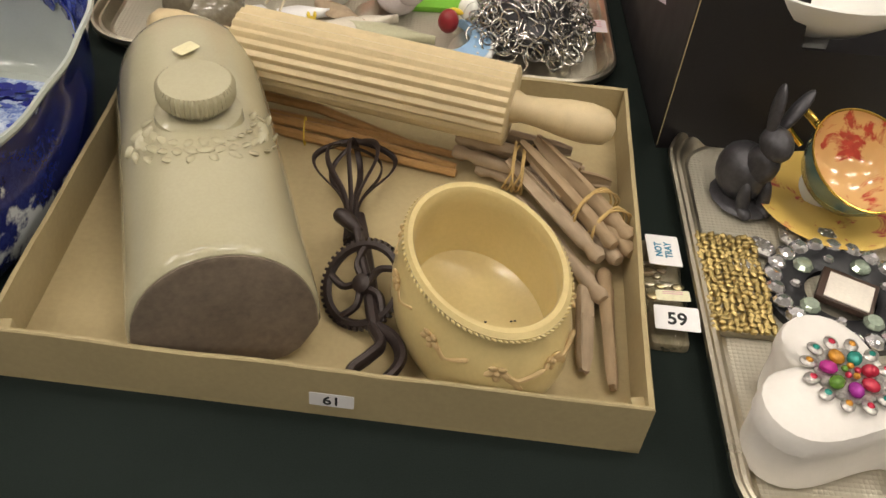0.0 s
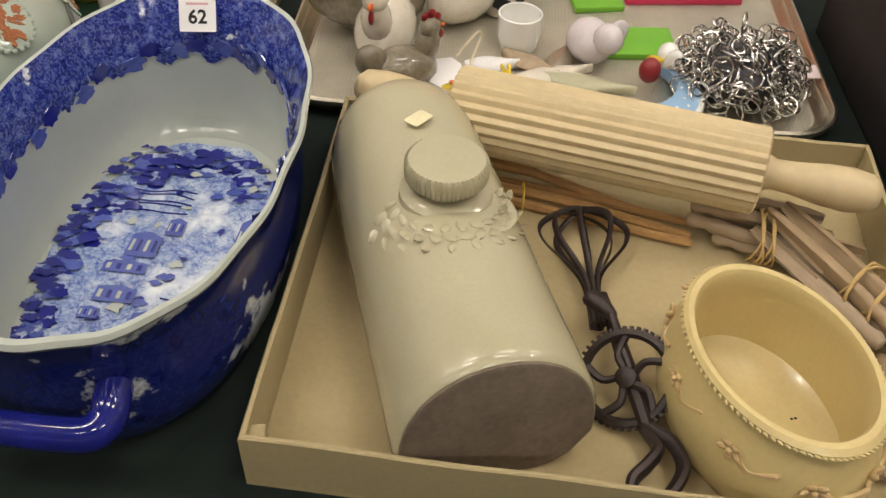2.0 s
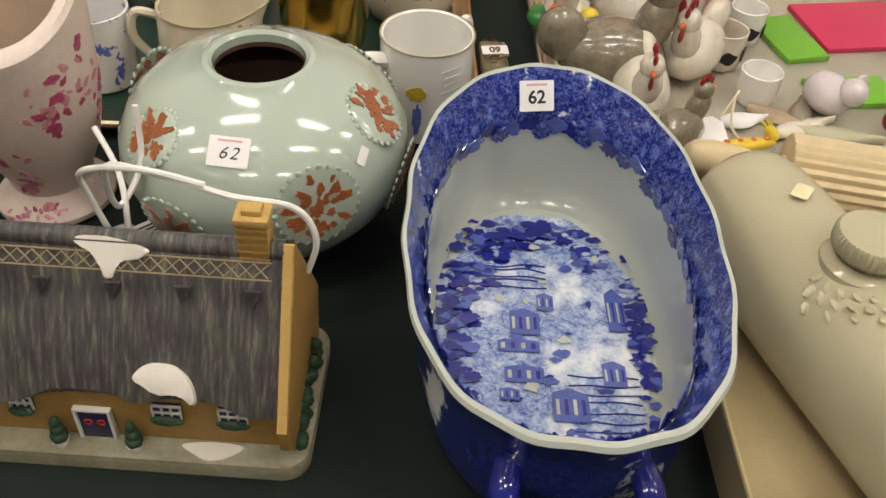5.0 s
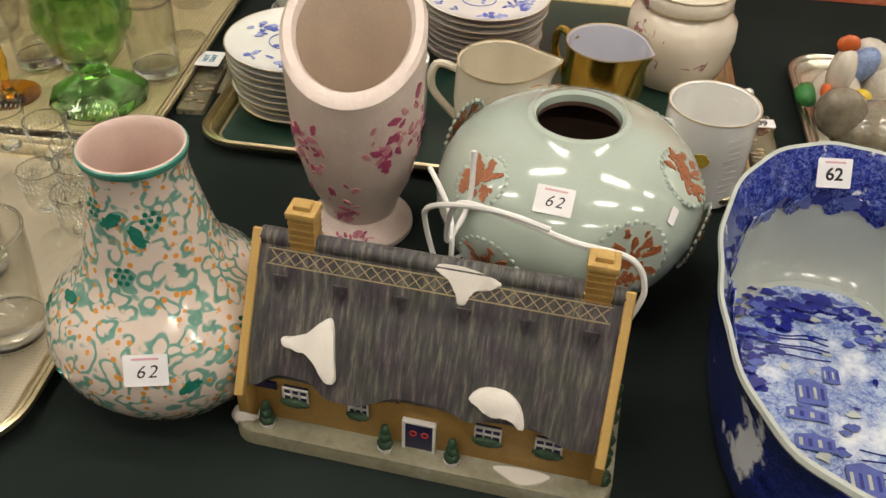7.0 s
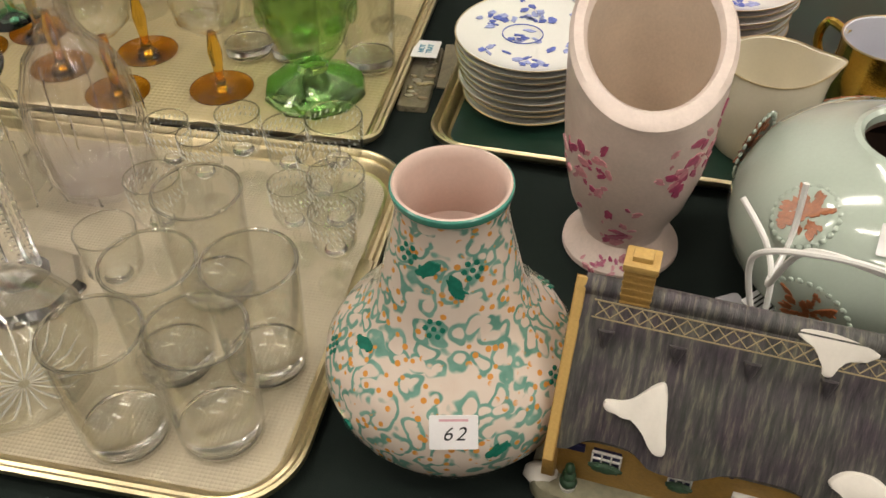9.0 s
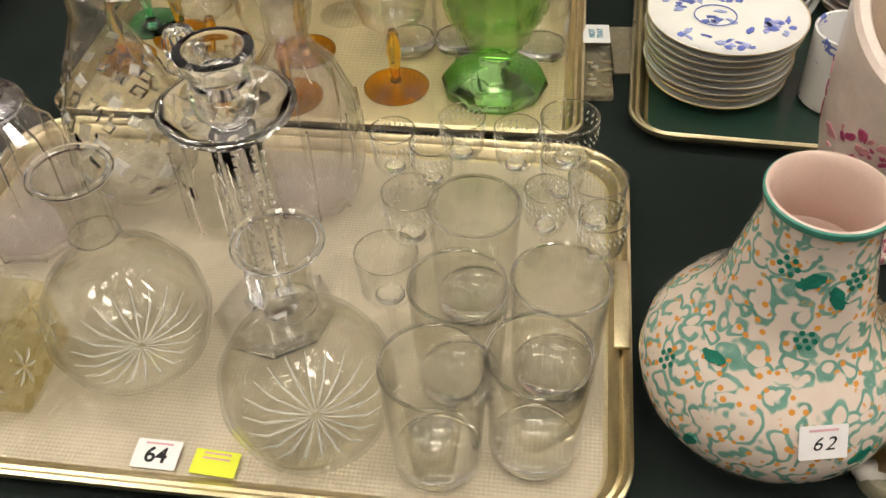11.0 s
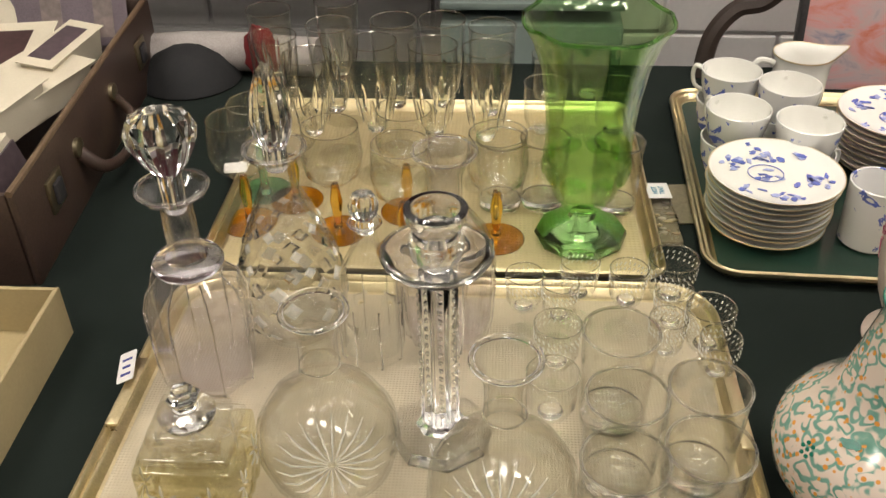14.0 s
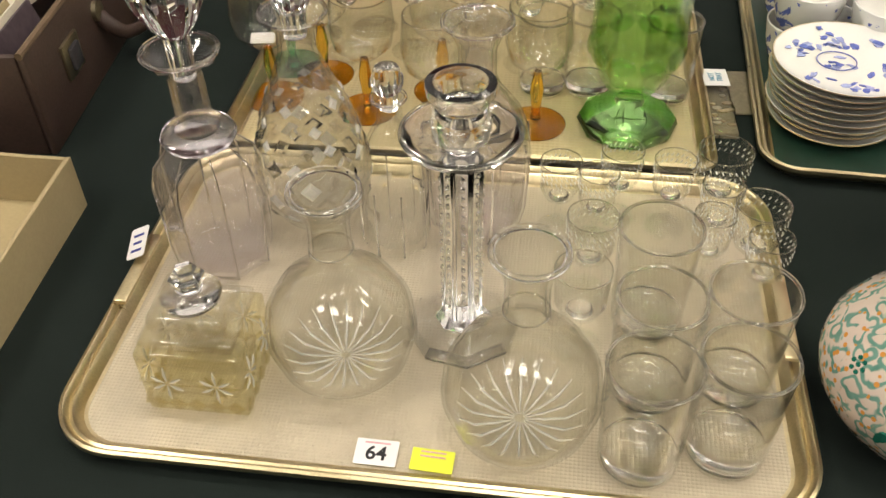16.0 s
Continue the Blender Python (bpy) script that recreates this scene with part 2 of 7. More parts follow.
def blob(sx, sy, sz, at=None, bm=None, seg=16, lumps=0.0, scale=40.0):
    bm = bm or bmesh.new()
    made = bmesh.ops.create_uvsphere(bm, u_segments=seg, v_segments=max(6, seg // 2 + 2), radius=1.0)
    for v in made["verts"]:
        k = 1 + (lumps * noise.noise(Vector(v.co) * scale) if lumps else 0)
        v.co = Vector((v.co.x * sx * k, v.co.y * sy * k, v.co.z * sz * k))
    if at is not None:
        bmesh.ops.transform(bm, matrix=at, verts=made["verts"])
    return bm


def painted(bm, start, index):
    """Gives the faces added since start a material slot."""
    bm.faces.ensure_lookup_table()
    for f in bm.faces[start:]:
        f.material_index = index


def tray(name, label, w, d, r, at, floor_mat, rim_mat, lip=0.018, broad=0.02):
    """A rounded metal tray: sunk floor and a raised, rolled rim."""
    ob = thing(name, label, "tray", at)
    prof = [(broad * 0.7, 0.0), (0.004, lip * 0.5), (0.0, lip * 0.75), (0.0005, lip * 0.95), (0.003, lip), (0.0055, lip * 0.9), (0.007, lip * 0.72), (0.0095, lip * 0.78), (0.012, lip * 0.68), (broad * 0.8, lip * 0.3), (broad, 0.0045)]
    loops = [[(x, y, z) for x, y in rounded(w - 2 * o, d - 2 * o, max(r - o, 0.004), 10)] for o, z in prof]
    part("rim", rings_of(loops, cap=False), rim_mat, ob, "rolled rim with raised lines")
    part("base", slab(rounded(w - 2 * broad + 0.002, d - 2 * broad + 0.002, max(r - broad, 0.004), 10), 0.0005, 0.0048), floor_mat, ob, "fine hammered floor")
    return ob


INK = plain("black_print", (0.012, 0.012, 0.014), 0.7, vary=0.1)
INK_PALE = plain("grey_print", (0.5, 0.48, 0.5), 0.8, vary=0.1)
INK_PINK = plain("faint_red_print", (0.66, 0.38, 0.42), 0.8, vary=0.15, scale=900)
INK_BLUE = plain("blue_marker", (0.03, 0.22, 0.35), 0.7, vary=0.1)
CARD_PALE = plain("inner_cardboard", (0.43, 0.343, 0.185), 0.85, vary=0.10, scale=7, fine=260, relief=0.12)
UNGLAZED = plain("unglazed_stoneware_base", (0.17, 0.13, 0.095), 0.75, vary=0.35, scale=28, fine=240, relief=0.3, stain=(0.10, 0.08, 0.065))
IRON = plain("dark_japanned_iron", (0.035, 0.024, 0.022), 0.42, 0.35, vary=0.4, scale=60, fine=400, relief=0.4)
PEG_WOOD = plain("weathered_peg_wood", (0.32, 0.225, 0.13), 0.7, vary=0.3, scale=30, fine=220, relief=0.35, stretch=(1, 1, 0.25))
PEG_GREY = plain("grey_weathered_wood", (0.36, 0.27, 0.18), 0.75, vary=0.3, scale=30, fine=220, relief=0.4, stretch=(1, 1, 0.25))
TWINE = plain("raffia_twine", (0.50, 0.34, 0.13), 0.8, vary=0.2)
CANE_STICK = plain("split_cane", (0.42, 0.24, 0.09), 0.45, vary=0.25, scale=20, fine=150, stretch=(1, 1, 0.2))


# ---- lot 61: the cardboard tray and what it holds ----
def cardboard_tray(name, label, corners, h, t, at=None):
    ob = thing(name, label, "box", at)
    cx, cy = sum(c[0] for c in corners) / 4, sum(c[1] for c in corners) / 4
    inner = [(x + (cx - x) * t * 1.1 / abs(x - cx), y + (cy - y) * t * 1.1 / abs(y - cy)) for x, y in corners]
    part("bottom", slab(corners, 0, 0.003), CARD_PALE, ob, "inside floor of pale cardboard")
    for i in range(4):
        a, b = Vector(corners[i]), Vector(corners[(i + 1) % 4])
        ia, ib = Vector(inner[i]), Vector(inner[(i + 1) % 4])
        bm = bmesh.new()
        n = 22
        cols = []
        for k in range(n + 1):
            f = k / n
            o, q = a.lerp(b, f), ia.lerp(ib, f)
            wob = 0.0016 * noise.noise(Vector((f * 5 + i * 9.1, 0.3, 0))) + 0.0008 * noise.noise(Vector((f * 21, i * 3.7, 0)))
            out = (o - q).normalized() * 0.0016 * noise.noise(Vector((f * 3, i * 5.1, 2)))
            cols.append([bm.verts.new((o.x, o.y, 0.0)), bm.verts.new((o.x + out.x, o.y + out.y, h + wob - 0.001)), bm.verts.new(((o.x * 0.7 + q.x * 0.3) + out.x, (o.y * 0.7 + q.y * 0.3) + out.y, h + wob)), bm.verts.new((q.x + out.x, q.y + out.y, h + wob - 0.001)), bm.verts.new((q.x, q.y, 0.003))])
        for c, d in zip(cols, cols[1:]):
            for j in range(4):
                bm.faces.new((c[j], d[j], d[j + 1], c[j + 1]))
        bm.faces.new(cols[0])
        bm.faces.new(cols[-1])
        part("side", bm, CARD, ob)
    for x, y in corners[:2]:
        part("corner_fold", box(0.009, 0.012, h * 0.72, 0.001), CARD, ob, at=pose(x + (cx - x) * 0.035, y + 0.012, 0.004, 4, 0, 8))
    return ob


cardboard_tray("cardboard_box", "shallow brown cardboard tray box with worn edges", [(-0.117, 0.660), (0.276, 0.626), (0.307, 0.957), (-0.098, 0.985)], 0.044, 0.003, pose(0, 0, TABLE))
price_label("61", pose(0.088, 0.6400, TABLE + 0.019, 90, 0, -5), w=0.027, h=0.012, size=0.011)

# stoneware hot water bottle, flat below and round above
bottle = thing("hot_water_bottle", "buff salt-glazed stoneware hot water bottle with a screw stopper", "bottle", put(0.022, 0.6735, 0.0035, 16))
BL, BW, BH = 0.272, 0.058, 0.102


def bottle_ring(y, k, drop=0.0):
    out = []
    for i in range(36):
        a = math.pi * i / 35
        out.append((BW * k * math.cos(a), y, 0.030 * k + drop + (BH - 0.030) * k * math.sin(a) ** 0.86))
    for i in range(1, 12):
        f = i / 12
        out.append((-BW * k * (1 - 2 * f) * 0.97, y, drop + 0.002 + 0.028 * k * abs(1 - 2 * f) ** 6))
    return out


steps = [(0.0, 0.965, 0), (0.0025, 0.99, 0), (0.006, 1.0, 0)] + [(BL * f, 1.0 - 0.05 * f, 0.004 * f) for f in (0.15, 0.3, 0.45, 0.6, 0.75, 0.86)]
steps += [(BL * 0.92, 0.925, 0.006), (BL * 0.96, 0.86, 0.010), (BL * 0.985, 0.74, 0.018), (BL, 0.5, 0.030)]
part("body", rings_of([bottle_ring(*s) for s in steps]), STONEWARE, bottle, "glossy buff glaze")
part("base", rings_of([bottle_ring(-0.0022, 0.93), bottle_ring(-0.001, 0.955), bottle_ring(0.001, 0.962)]), UNGLAZED, bottle, "bare grey-brown base with stains")
part("collar", lathe([(0.030, -0.012), (0.028, 0.001), (0.024, 0.004), (0.02, 0.005)], 40), STONEWARE, bottle, at=pose(0.002, 0.137, BH - 0.004))
part("stopper", lathe([(0.017, 0), (0.018, 0.006), (0.0245, 0.0075), (0.0255, 0.010), (0.0255, 0.018), (0.0235, 0.0205), (0.012, 0.0212), (0.0, 0.0212)], 96, flute=48, depth=0.05), STONEWARE, bottle, "ribbed stoneware screw stopper", at=pose(0.002, 0.137, BH + 0.0))
for ring, (r0, n, big) in enumerate(((0.034, 13, 0.0048), (0.041, 16, 0.0056), (0.048, 12, 0.0046))):
    for i in range(n):
        a = radians(178 + 184 * i / (n - 1) + 7 * ring)
        x, y = 0.002 + r0 * math.cos(a), 0.137 + r0 * 1.12 * math.sin(a)
        u = max(-0.98, min(0.98, x / BW))
        z = 0.030 + (BH - 0.030) * (1 - u * u) ** 0.43 * 0.985 + 0.0008
        part("raised_mark", blob(big, big * 0.62, 0.0011, seg=8, lumps=0.45, scale=3 + i), STONEWARE, bottle, at=pose(x, y, z, 0, math.degrees(math.asin(u)) * 0.9, i * 47 + 30 * ring))
part("paper_scrap", slab(rounded(0.017, 0.012, 0.002, 2), 0, 0.0005), plain("yellowed_paper", (0.72, 0.66, 0.42), 0.8), bottle, "torn scrap of yellowed paper", at=pose(0.0, 0.204, 0.1042, -3, 0, 35), smooth=0)

# ribbed rolling pin
pin = thing("rolling_pin", "large pale wooden rolling pin with ribbed barrel", "rolling pin", pose(0.096, 0.914, TABLE + 0.068, 0, 0, -15.5) @ pose(0, 0, 0, 0, 90, 0))
part("barrel", lathe([(0.0, -0.111), (0.0285, -0.111), (0.031, -0.1095)] + [(0.031, -0.104 + 0.026 * i) for i in range(9)] + [(0.031, 0.1095), (0.0285, 0.111), (0, 0.111)], 144, flute=24, depth=0.075), WOOD_PALE, pin, "barrel with lengthwise ribs")
for sgn in (-1, 1):
    part("handle", lathe([(0, 0.106), (0.013, 0.107), (0.0125, 0.114), (0.0105, 0.119), (0.0115, 0.133), (0.0145, 0.152), (0.0155, 0.168), (0.0135, 0.182), (0.008, 0.188), (0, 0.19)], 32), WOOD_PALE, pin, at=Matrix() if sgn > 0 else pose(0, 0, 0, 180, 0, 0))

for i, (x0, y0, x1, y1, z) in enumerate([(-0.02, 0.930, 0.165, 0.880, 0.016), (-0.03, 0.938, 0.172, 0.893, 0.014), (-0.03, 0.948, 0.13, 0.905, 0.024), (0.0, 0.921, 0.165, 0.872, 0.008)]):
    whole("cane_stick", tube([(x0, y0, TABLE + z), ((x0 + x1) / 2, (y0 + y1) / 2 + 0.001, TABLE + z - 0.001), (x1, y1, TABLE + 0.009)], [0.0042, 0.004, 0.0032], 8), CANE_STICK, "thin split cane stick beside the rolling pin", "stick", group="cane sticks")
whole("cane_tie", tube(spline([(0.043, 0.905 + 0.010 * math.cos(a), TABLE + 0.016 + 0.012 * math.sin(a)) for a in [i * 0.785 for i in range(8)]], 3, True), 0.0007, 5, closed=True), plain("yellow_band", (0.65, 0.45, 0.05), 0.6), "yellow band tied round the cane sticks", "band")

# egg beater
beater = thing("egg_beater", "old dark iron hand-cranked egg beater", "egg beater", put(0.103, 0.734, 0.018, -6) @ Matrix.Scale(0.94, 4))
for k, (ang, wd) in enumerate(((0, 0.031), (50, 0.027), (100, 0.026), (150, 0.024))):
    c, s = math.cos(radians(ang)), math.sin(radians(ang))
    loop = spline([(0.004 * c, 0.045, 0.004 * s), (0.006 * c, 0.09, 0.006 * s), (wd * c, 0.130, wd * 0.55 * s), (wd * 0.95 * c, 0.152, wd * 0.55 * s), (0.0, 0.168 - 0.003 * k, 0.0), (-wd * 0.95 * c, 0.152, -wd * 0.55 * s), (-wd * c, 0.130, -wd * 0.55 * s), (-0.006 * c, 0.09, -0.006 * s), (-0.004 * c, 0.045, -0.004 * s)], 6)
    part("beater_loop", tube(loop, 0.0026, 6, flat=0.35), IRON, beater, at=pose(-0.014, 0, 0, 0, 0, 8))
part("shaft", tube([(-0.018, 0.075, 0), (-0.006, 0.03, 0.002), (0.002, 0.0, 0.002), (0.012, -0.035, 0.0)], [0.004, 0.0055, 0.006, 0.005], 8), IRON, beater)
wheel = bmesh.new()
tube([(0.029 * math.cos(a), 0.029 * math.sin(a), 0) for a in [2 * math.pi * i / 48 for i in range(48)]], 0.0034, 6, wheel, closed=True)
for i in range(5):
    a = 2 * math.pi * i / 5
    tube(spline([(0.004 * math.cos(a), 0.004 * math.sin(a), 0), (0.016 * math.cos(a + 0.35), 0.016 * math.sin(a + 0.35), 0), (0.028 * math.cos(a), 0.028 * math.sin(a), 0)], 5), 0.0028, 6, wheel)
for i in range(44):
    a = 2 * math.pi * i / 44
    box(0.0024, 0.0022, 0.004, at=pose(0.0325 * math.cos(a), 0.0325 * math.sin(a), -0.002, 0, 0, math.degrees(a)), bm=wheel)
lathe([(0, -0.004), (0.007, -0.004), (0.007, 0.004), (0.004, 0.006), (0, 0.006)], 16, bm=wheel)
part("gear_wheel", wheel, IRON, beater, "spoked gear wheel", at=pose(-0.002, -0.004, 0.008, 24, -32, 10))
part("crank", tube(spline([(0.0, 0.0, 0.012), (-0.008, 0.02, 0.016), (-0.014, 0.038, 0.02)], 5), 0.0032, 8), IRON, beater)
part("knob", tube(spline([(-0.012, 0.038, 0.018), (-0.022, 0.046, 0.02), (-0.032, 0.052, 0.021)], 4), [0.003, 0.004, 0.005, 0.0056, 0.006, 0.006, 0.006, 0.0055, 0.004], 10), IRON, beater, "rounded crank knob")
part("handle", tube(spline([(0.010, -0.035, 0), (0.026, -0.044, 0.001), (0.033, -0.060, 0), (0.026, -0.077, -0.001), (0.014, -0.088, -0.002), (0.004, -0.085, -0.002), (0.003, -0.074, 0), (0.012, -0.062, 0.001), (0.018, -0.05, 0.001)], 6, True), 0.005, 8, closed=True, flat=0.8), IRON, beater, "looped iron handle")

# oval caneware pot
pot = thing("oval_pot", "oval caneware glazed pot with moulded flowers", "pot", put(0.177, 0.716, 0.0035, 18) @ Matrix.Diagonal((1, 1, 0.84, 1)))
pot_prof = [(0.053, 0.0), (0.058, 0.003), (0.0615, 0.012), (0.0645, 0.028), (0.064, 0.045), (0.060, 0.062), (0.0555, 0.072), (0.0545, 0.0765), (0.057, 0.080), (0.0575, 0.084), (0.055, 0.087), (0.0515, 0.0865), (0.0500, 0.083), (0.050, 0.07), (0.054, 0.045), (0.050, 0.018), (0.036, 0.009), (0.0, 0.0085)]
part("body", lathe(pot_prof, 72, sx=0.86, sy=1.22), CANE, pot, "yellow-buff glaze")
rope = bmesh.new()
for i in range(96):
    a = 2 * math.pi * i / 96
    blob(0.0024, 0.0010, 0.0012, pose(0.0575 * 0.86 * math.cos(a), 0.0575 * 1.22 * math.sin(a), 0.082, 0, 0, math.degrees(a) + 50), rope, 8)
part("rope_edge", rope, CANE, pot, "moulded rope edge")
BISQUE = plain("matt_caneware", (0.56, 0.40, 0.20), 0.6, vary=0.1)


def on_pot(deg, z, out=0.0):
    a = radians(deg)
    r = 0.0625 + out
    n = math.degrees(math.atan2(math.sin(a) / 1.22, math.cos(a) / 0.86))
    return pose(r * 0.86 * math.cos(a), r * 1.22 * math.sin(a), z, 0, 0, n) @ pose(0, 0, 0, 0, 90, 0)


for deg in (-150, -108, -70, -20, 30, 80, 130, 170):
    fl = bmesh.new()
    for i in range(5):
        blob(0.0042, 0.0028, 0.0016, pose(0, 0, 0, 0, 0, 72 * i) @ pose(0.0045, 0, 0.0005, 0, -20, 0), fl, 8)
    blob(0.0022, 0.0022, 0.0022, pose(0, 0, 0.0012), fl, 8)
    part("flower", fl, BISQUE, pot, "moulded flower", at=on_pot(deg, 0.056, -0.0005))
    part("branch", tube(spline([(0.0, 0.004, -0.001), (0.007, 0.012, -0.0012), (0.003, 0.020, -0.003), (-0.003, 0.027, -0.0055)], 5), [0.0016] * 15 + [0.0008], 6), BISQUE, pot, at=on_pot(deg, 0.056))
    part("leaf", blob(0.010, 0.0035, 0.001, pose(0.008, 0.010, -0.0005, 0, 0, 40), seg=10), BISQUE, pot, at=on_pot(deg, 0.054))
specks = bmesh.new()
random.seed(4)
for i in range(9):
    blob(0.0011, 0.0009, 0.0004, pose(random.uniform(0.0, 0.028), random.uniform(-0.03, 0.0), 0.0092), specks, 6)
part("speck", specks, INK, pot, "dark flecks on the inside floor")


# dolly pegs, loose and in tied bundles
def peg_mesh(seed, ln=0.105, r=0.0062):
    random.seed(seed)
    bm = lathe([(0, ln), (r * 0.7, ln - 0.001), (r * 1.05, ln - 0.006), (r * 0.8, ln - 0.012), (r * 0.75, ln - 0.015), (r, ln - 0.021), (r * 1.02, ln * 0.5), (r * 0.9, 0.012), (r * 0.6, 0.0), (0, 0)], 14)
    for v in bm.verts:
        if v.co.z < ln * 0.55 and abs(v.co.y) < r * 0.45:
            v.co.x *= 0.25 + 0.6 * v.co.z / ln
        v.co += Vector((1, 1, 0)) * 0.0006 * noise.noise(v.co * 90 + Vector((seed, 0, 0)))
    return bm


def peg(x, y, z, turn, lift=0, roll=0, mat=None, ln=0.105, seed=1):
    whole("clothes_peg", peg_mesh(seed, ln), mat or PEG_WOOD, "weathered wooden dolly clothes peg in the cardboard tray", "clothes peg", put(x, y, z, turn) @ pose(0, 0, 0, 90 + lift, roll, 0), group="clothes pegs")


peg(0.263, 0.667, 0.0105, 176, 0, 20, seed=2)
peg(0.246, 0.679, 0.0105, 173, 0, 70, PEG_GREY, 0.095, 3)
for i, (x, y, z, tn, li, m) in enumerate([(0.236, 0.862, 0.042, 212, 8, PEG_WOOD), (0.249, 0.868, 0.043, 214, 8, PEG_WOOD), (0.228, 0.856, 0.030, 214, 6, PEG_GREY), (0.255, 0.862, 0.031, 212, 6, PEG_WOOD), (0.243, 0.858, 0.022, 213, 4, PEG_GREY), (0.236, 0.830, 0.014, 208, 2, PEG_GREY)]):
    peg(x - 0.024, y + 0.012, z, tn - 180, li * 0.6, 25 * i, m, 0.118, 10 + i)
for i, (x, y, z, tn, m) in enumerate([(0.165, 0.897, 0.036, 255, PEG_GREY), (0.170, 0.884, 0.030, 252, PEG_GREY), (0.166, 0.872, 0.020, 248, PEG_GREY), (0.175, 0.895, 0.022, 256, PEG_WOOD), (0.186, 0.866, 0.012, 250, PEG_GREY), (0.200, 0.890, 0.012, 255, PEG_WOOD), (0.180, 0.905, 0.012, 262, PEG_GREY)]):
    peg(x + 0.088, y - 0.022, z, tn, 0, 31 * i, m, 0.1, 20 + i)
for x, y, z, tn, r in ((0.262, 0.815, 0.033, 213, 0.019), (0.208, 0.868, 0.024, 252, 0.022), (0.215, 0.866, 0.024, 252, 0.022), (0.272, 0.80, 0.03, 213, 0.017)):
    bm = bmesh.new()
    for j in range(3):
        tube(spline([((r + 0.001 * j) * math.cos(a), 0.0018 * j + 0.003 * math.sin(2 * a + j), (r * 0.75) * math.sin(a)) for a in [k * math.pi / 5 for k in range(10)]], 3, True), 0.0009, 5, bm, closed=True)
    whole("twine_tie", bm, TWINE, "raffia twine tied round wooden pegs", "twine", put(x, y, z, tn))
# ---- lot 62: blue and white foot bath ----
def transfer(name, dark, mid, pale, scale, lo, hi, leafy=True):
    """A cobalt transfer print: veined leaf shapes in three blues on white."""
    m, nt, b = nodes_of(name)
    v = coords(nt)
    warp = add(nt, "ShaderNodeTexNoise", Scale=scale * 0.6, Detail=3.0)
    nt.links.new(v, warp.inputs["Vector"])
    va = nt.nodes.new("ShaderNodeVectorMath")
    va.operation = "MULTIPLY_ADD"
    va.inputs[1].default_value = (0.018, 0.018, 0.018)
    nt.links.new(warp.outputs["Color"], va.inputs[0])
    nt.links.new(v, va.inputs[2])
    vo = add(nt, "ShaderNodeTexVoronoi", Scale=scale)
    vo.feature = "DISTANCE_TO_EDGE" if leafy else "F1"
    nt.links.new(va.outputs["Vector"], vo.inputs["Vector"])
    w = add(nt, "ShaderNodeTexNoise", Scale=scale * 3.2, Detail=4.0, Roughness=0.7, Distortion=1.5)
    nt.links.new(v, w.inputs["Vector"])
    base = ramp(nt, vo.outputs["Distance"], [(0.02, dark), (0.08, mid), (0.22, mid), (0.34, pale)])
    veins = ramp(nt, w.outputs["Fac"], [(0.40, dark), (0.5, mid), (0.56, pale)])
    col = mix(nt, 0.5, base, veins)
    patches = ramp(nt, noise_of(nt, v, scale * 0.35, 6, 0.6), [(lo, (0, 0, 0)), (hi, (1, 1, 1))])
    col = mix(nt, patches, col, (0.74, 0.78, 0.80))
    nt.links.new(col, b.inputs["Base Color"])
    b.inputs["Roughness"].default_value = 0.12
    b.inputs["Coat Weight"].default_value = 0.4
    b.inputs["Coat Roughness"].default_value = 0.05
    return m


BLUE_RIM = transfer("cobalt_leaf_border", (0.006, 0.010, 0.12), (0.020, 0.035, 0.26), (0.17, 0.23, 0.50), 80, 0.66, 0.70)
BLUE_OUT = transfer("cobalt_flower_print", (0.004, 0.006, 0.08), (0.007, 0.011, 0.13), (0.022, 0.036, 0.20), 46, 0.60, 0.64, False)
BLUE_FLOOR = transfer("cobalt_scene_wash", (0.06, 0.10, 0.34), (0.24, 0.32, 0.56), (0.50, 0.57, 0.66), 60, 0.52, 0.66)
BATH_WHITE = plain("bluish_white_glaze", (0.43, 0.46, 0.42), 0.12, vary=0.04, coat=0.4, relief=0)
COBALT = plain("cobalt_glaze", (0.012, 0.016, 0.20), 0.12, vary=0.3, scale=40, coat=0.5, relief=0)
COBALT_MID = plain("mid_cobalt_print", (0.07, 0.10, 0.36), 0.15, vary=0.3, scale=120, coat=0.4, relief=0)

bath = thing("foot_bath", "blue and white transfer-printed china foot bath", "foot bath", put(-0.2095, 0.8295, 0.0, -4))


def bath_warp(x, y, z, a):
    e = abs(math.sin(a))
    wave = math.sin(a * 16) * 0.0009 if z > 0.095 else 0.0
    k = 1 + wave / max(math.hypot(x, y), 0.02)
    rise = 0.010 * (e ** 3) * (z / 0.112) ** 2
    s = 1 + 0.05 * math.sin(2 * a) ** 2
    return (x * k * s, y * k * s, z + rise)


def bath_shell(prof):
    return lathe([(r, z) for r, z in prof], 112, sx=1.0, sy=1.74, warp=bath_warp)


def open_shell(prof):
    bm = bath_shell(prof)
    bmesh.ops.delete(bm, geom=[f for f in bm.faces if len(f.verts) > 4], context="FACES_ONLY")
    return bm


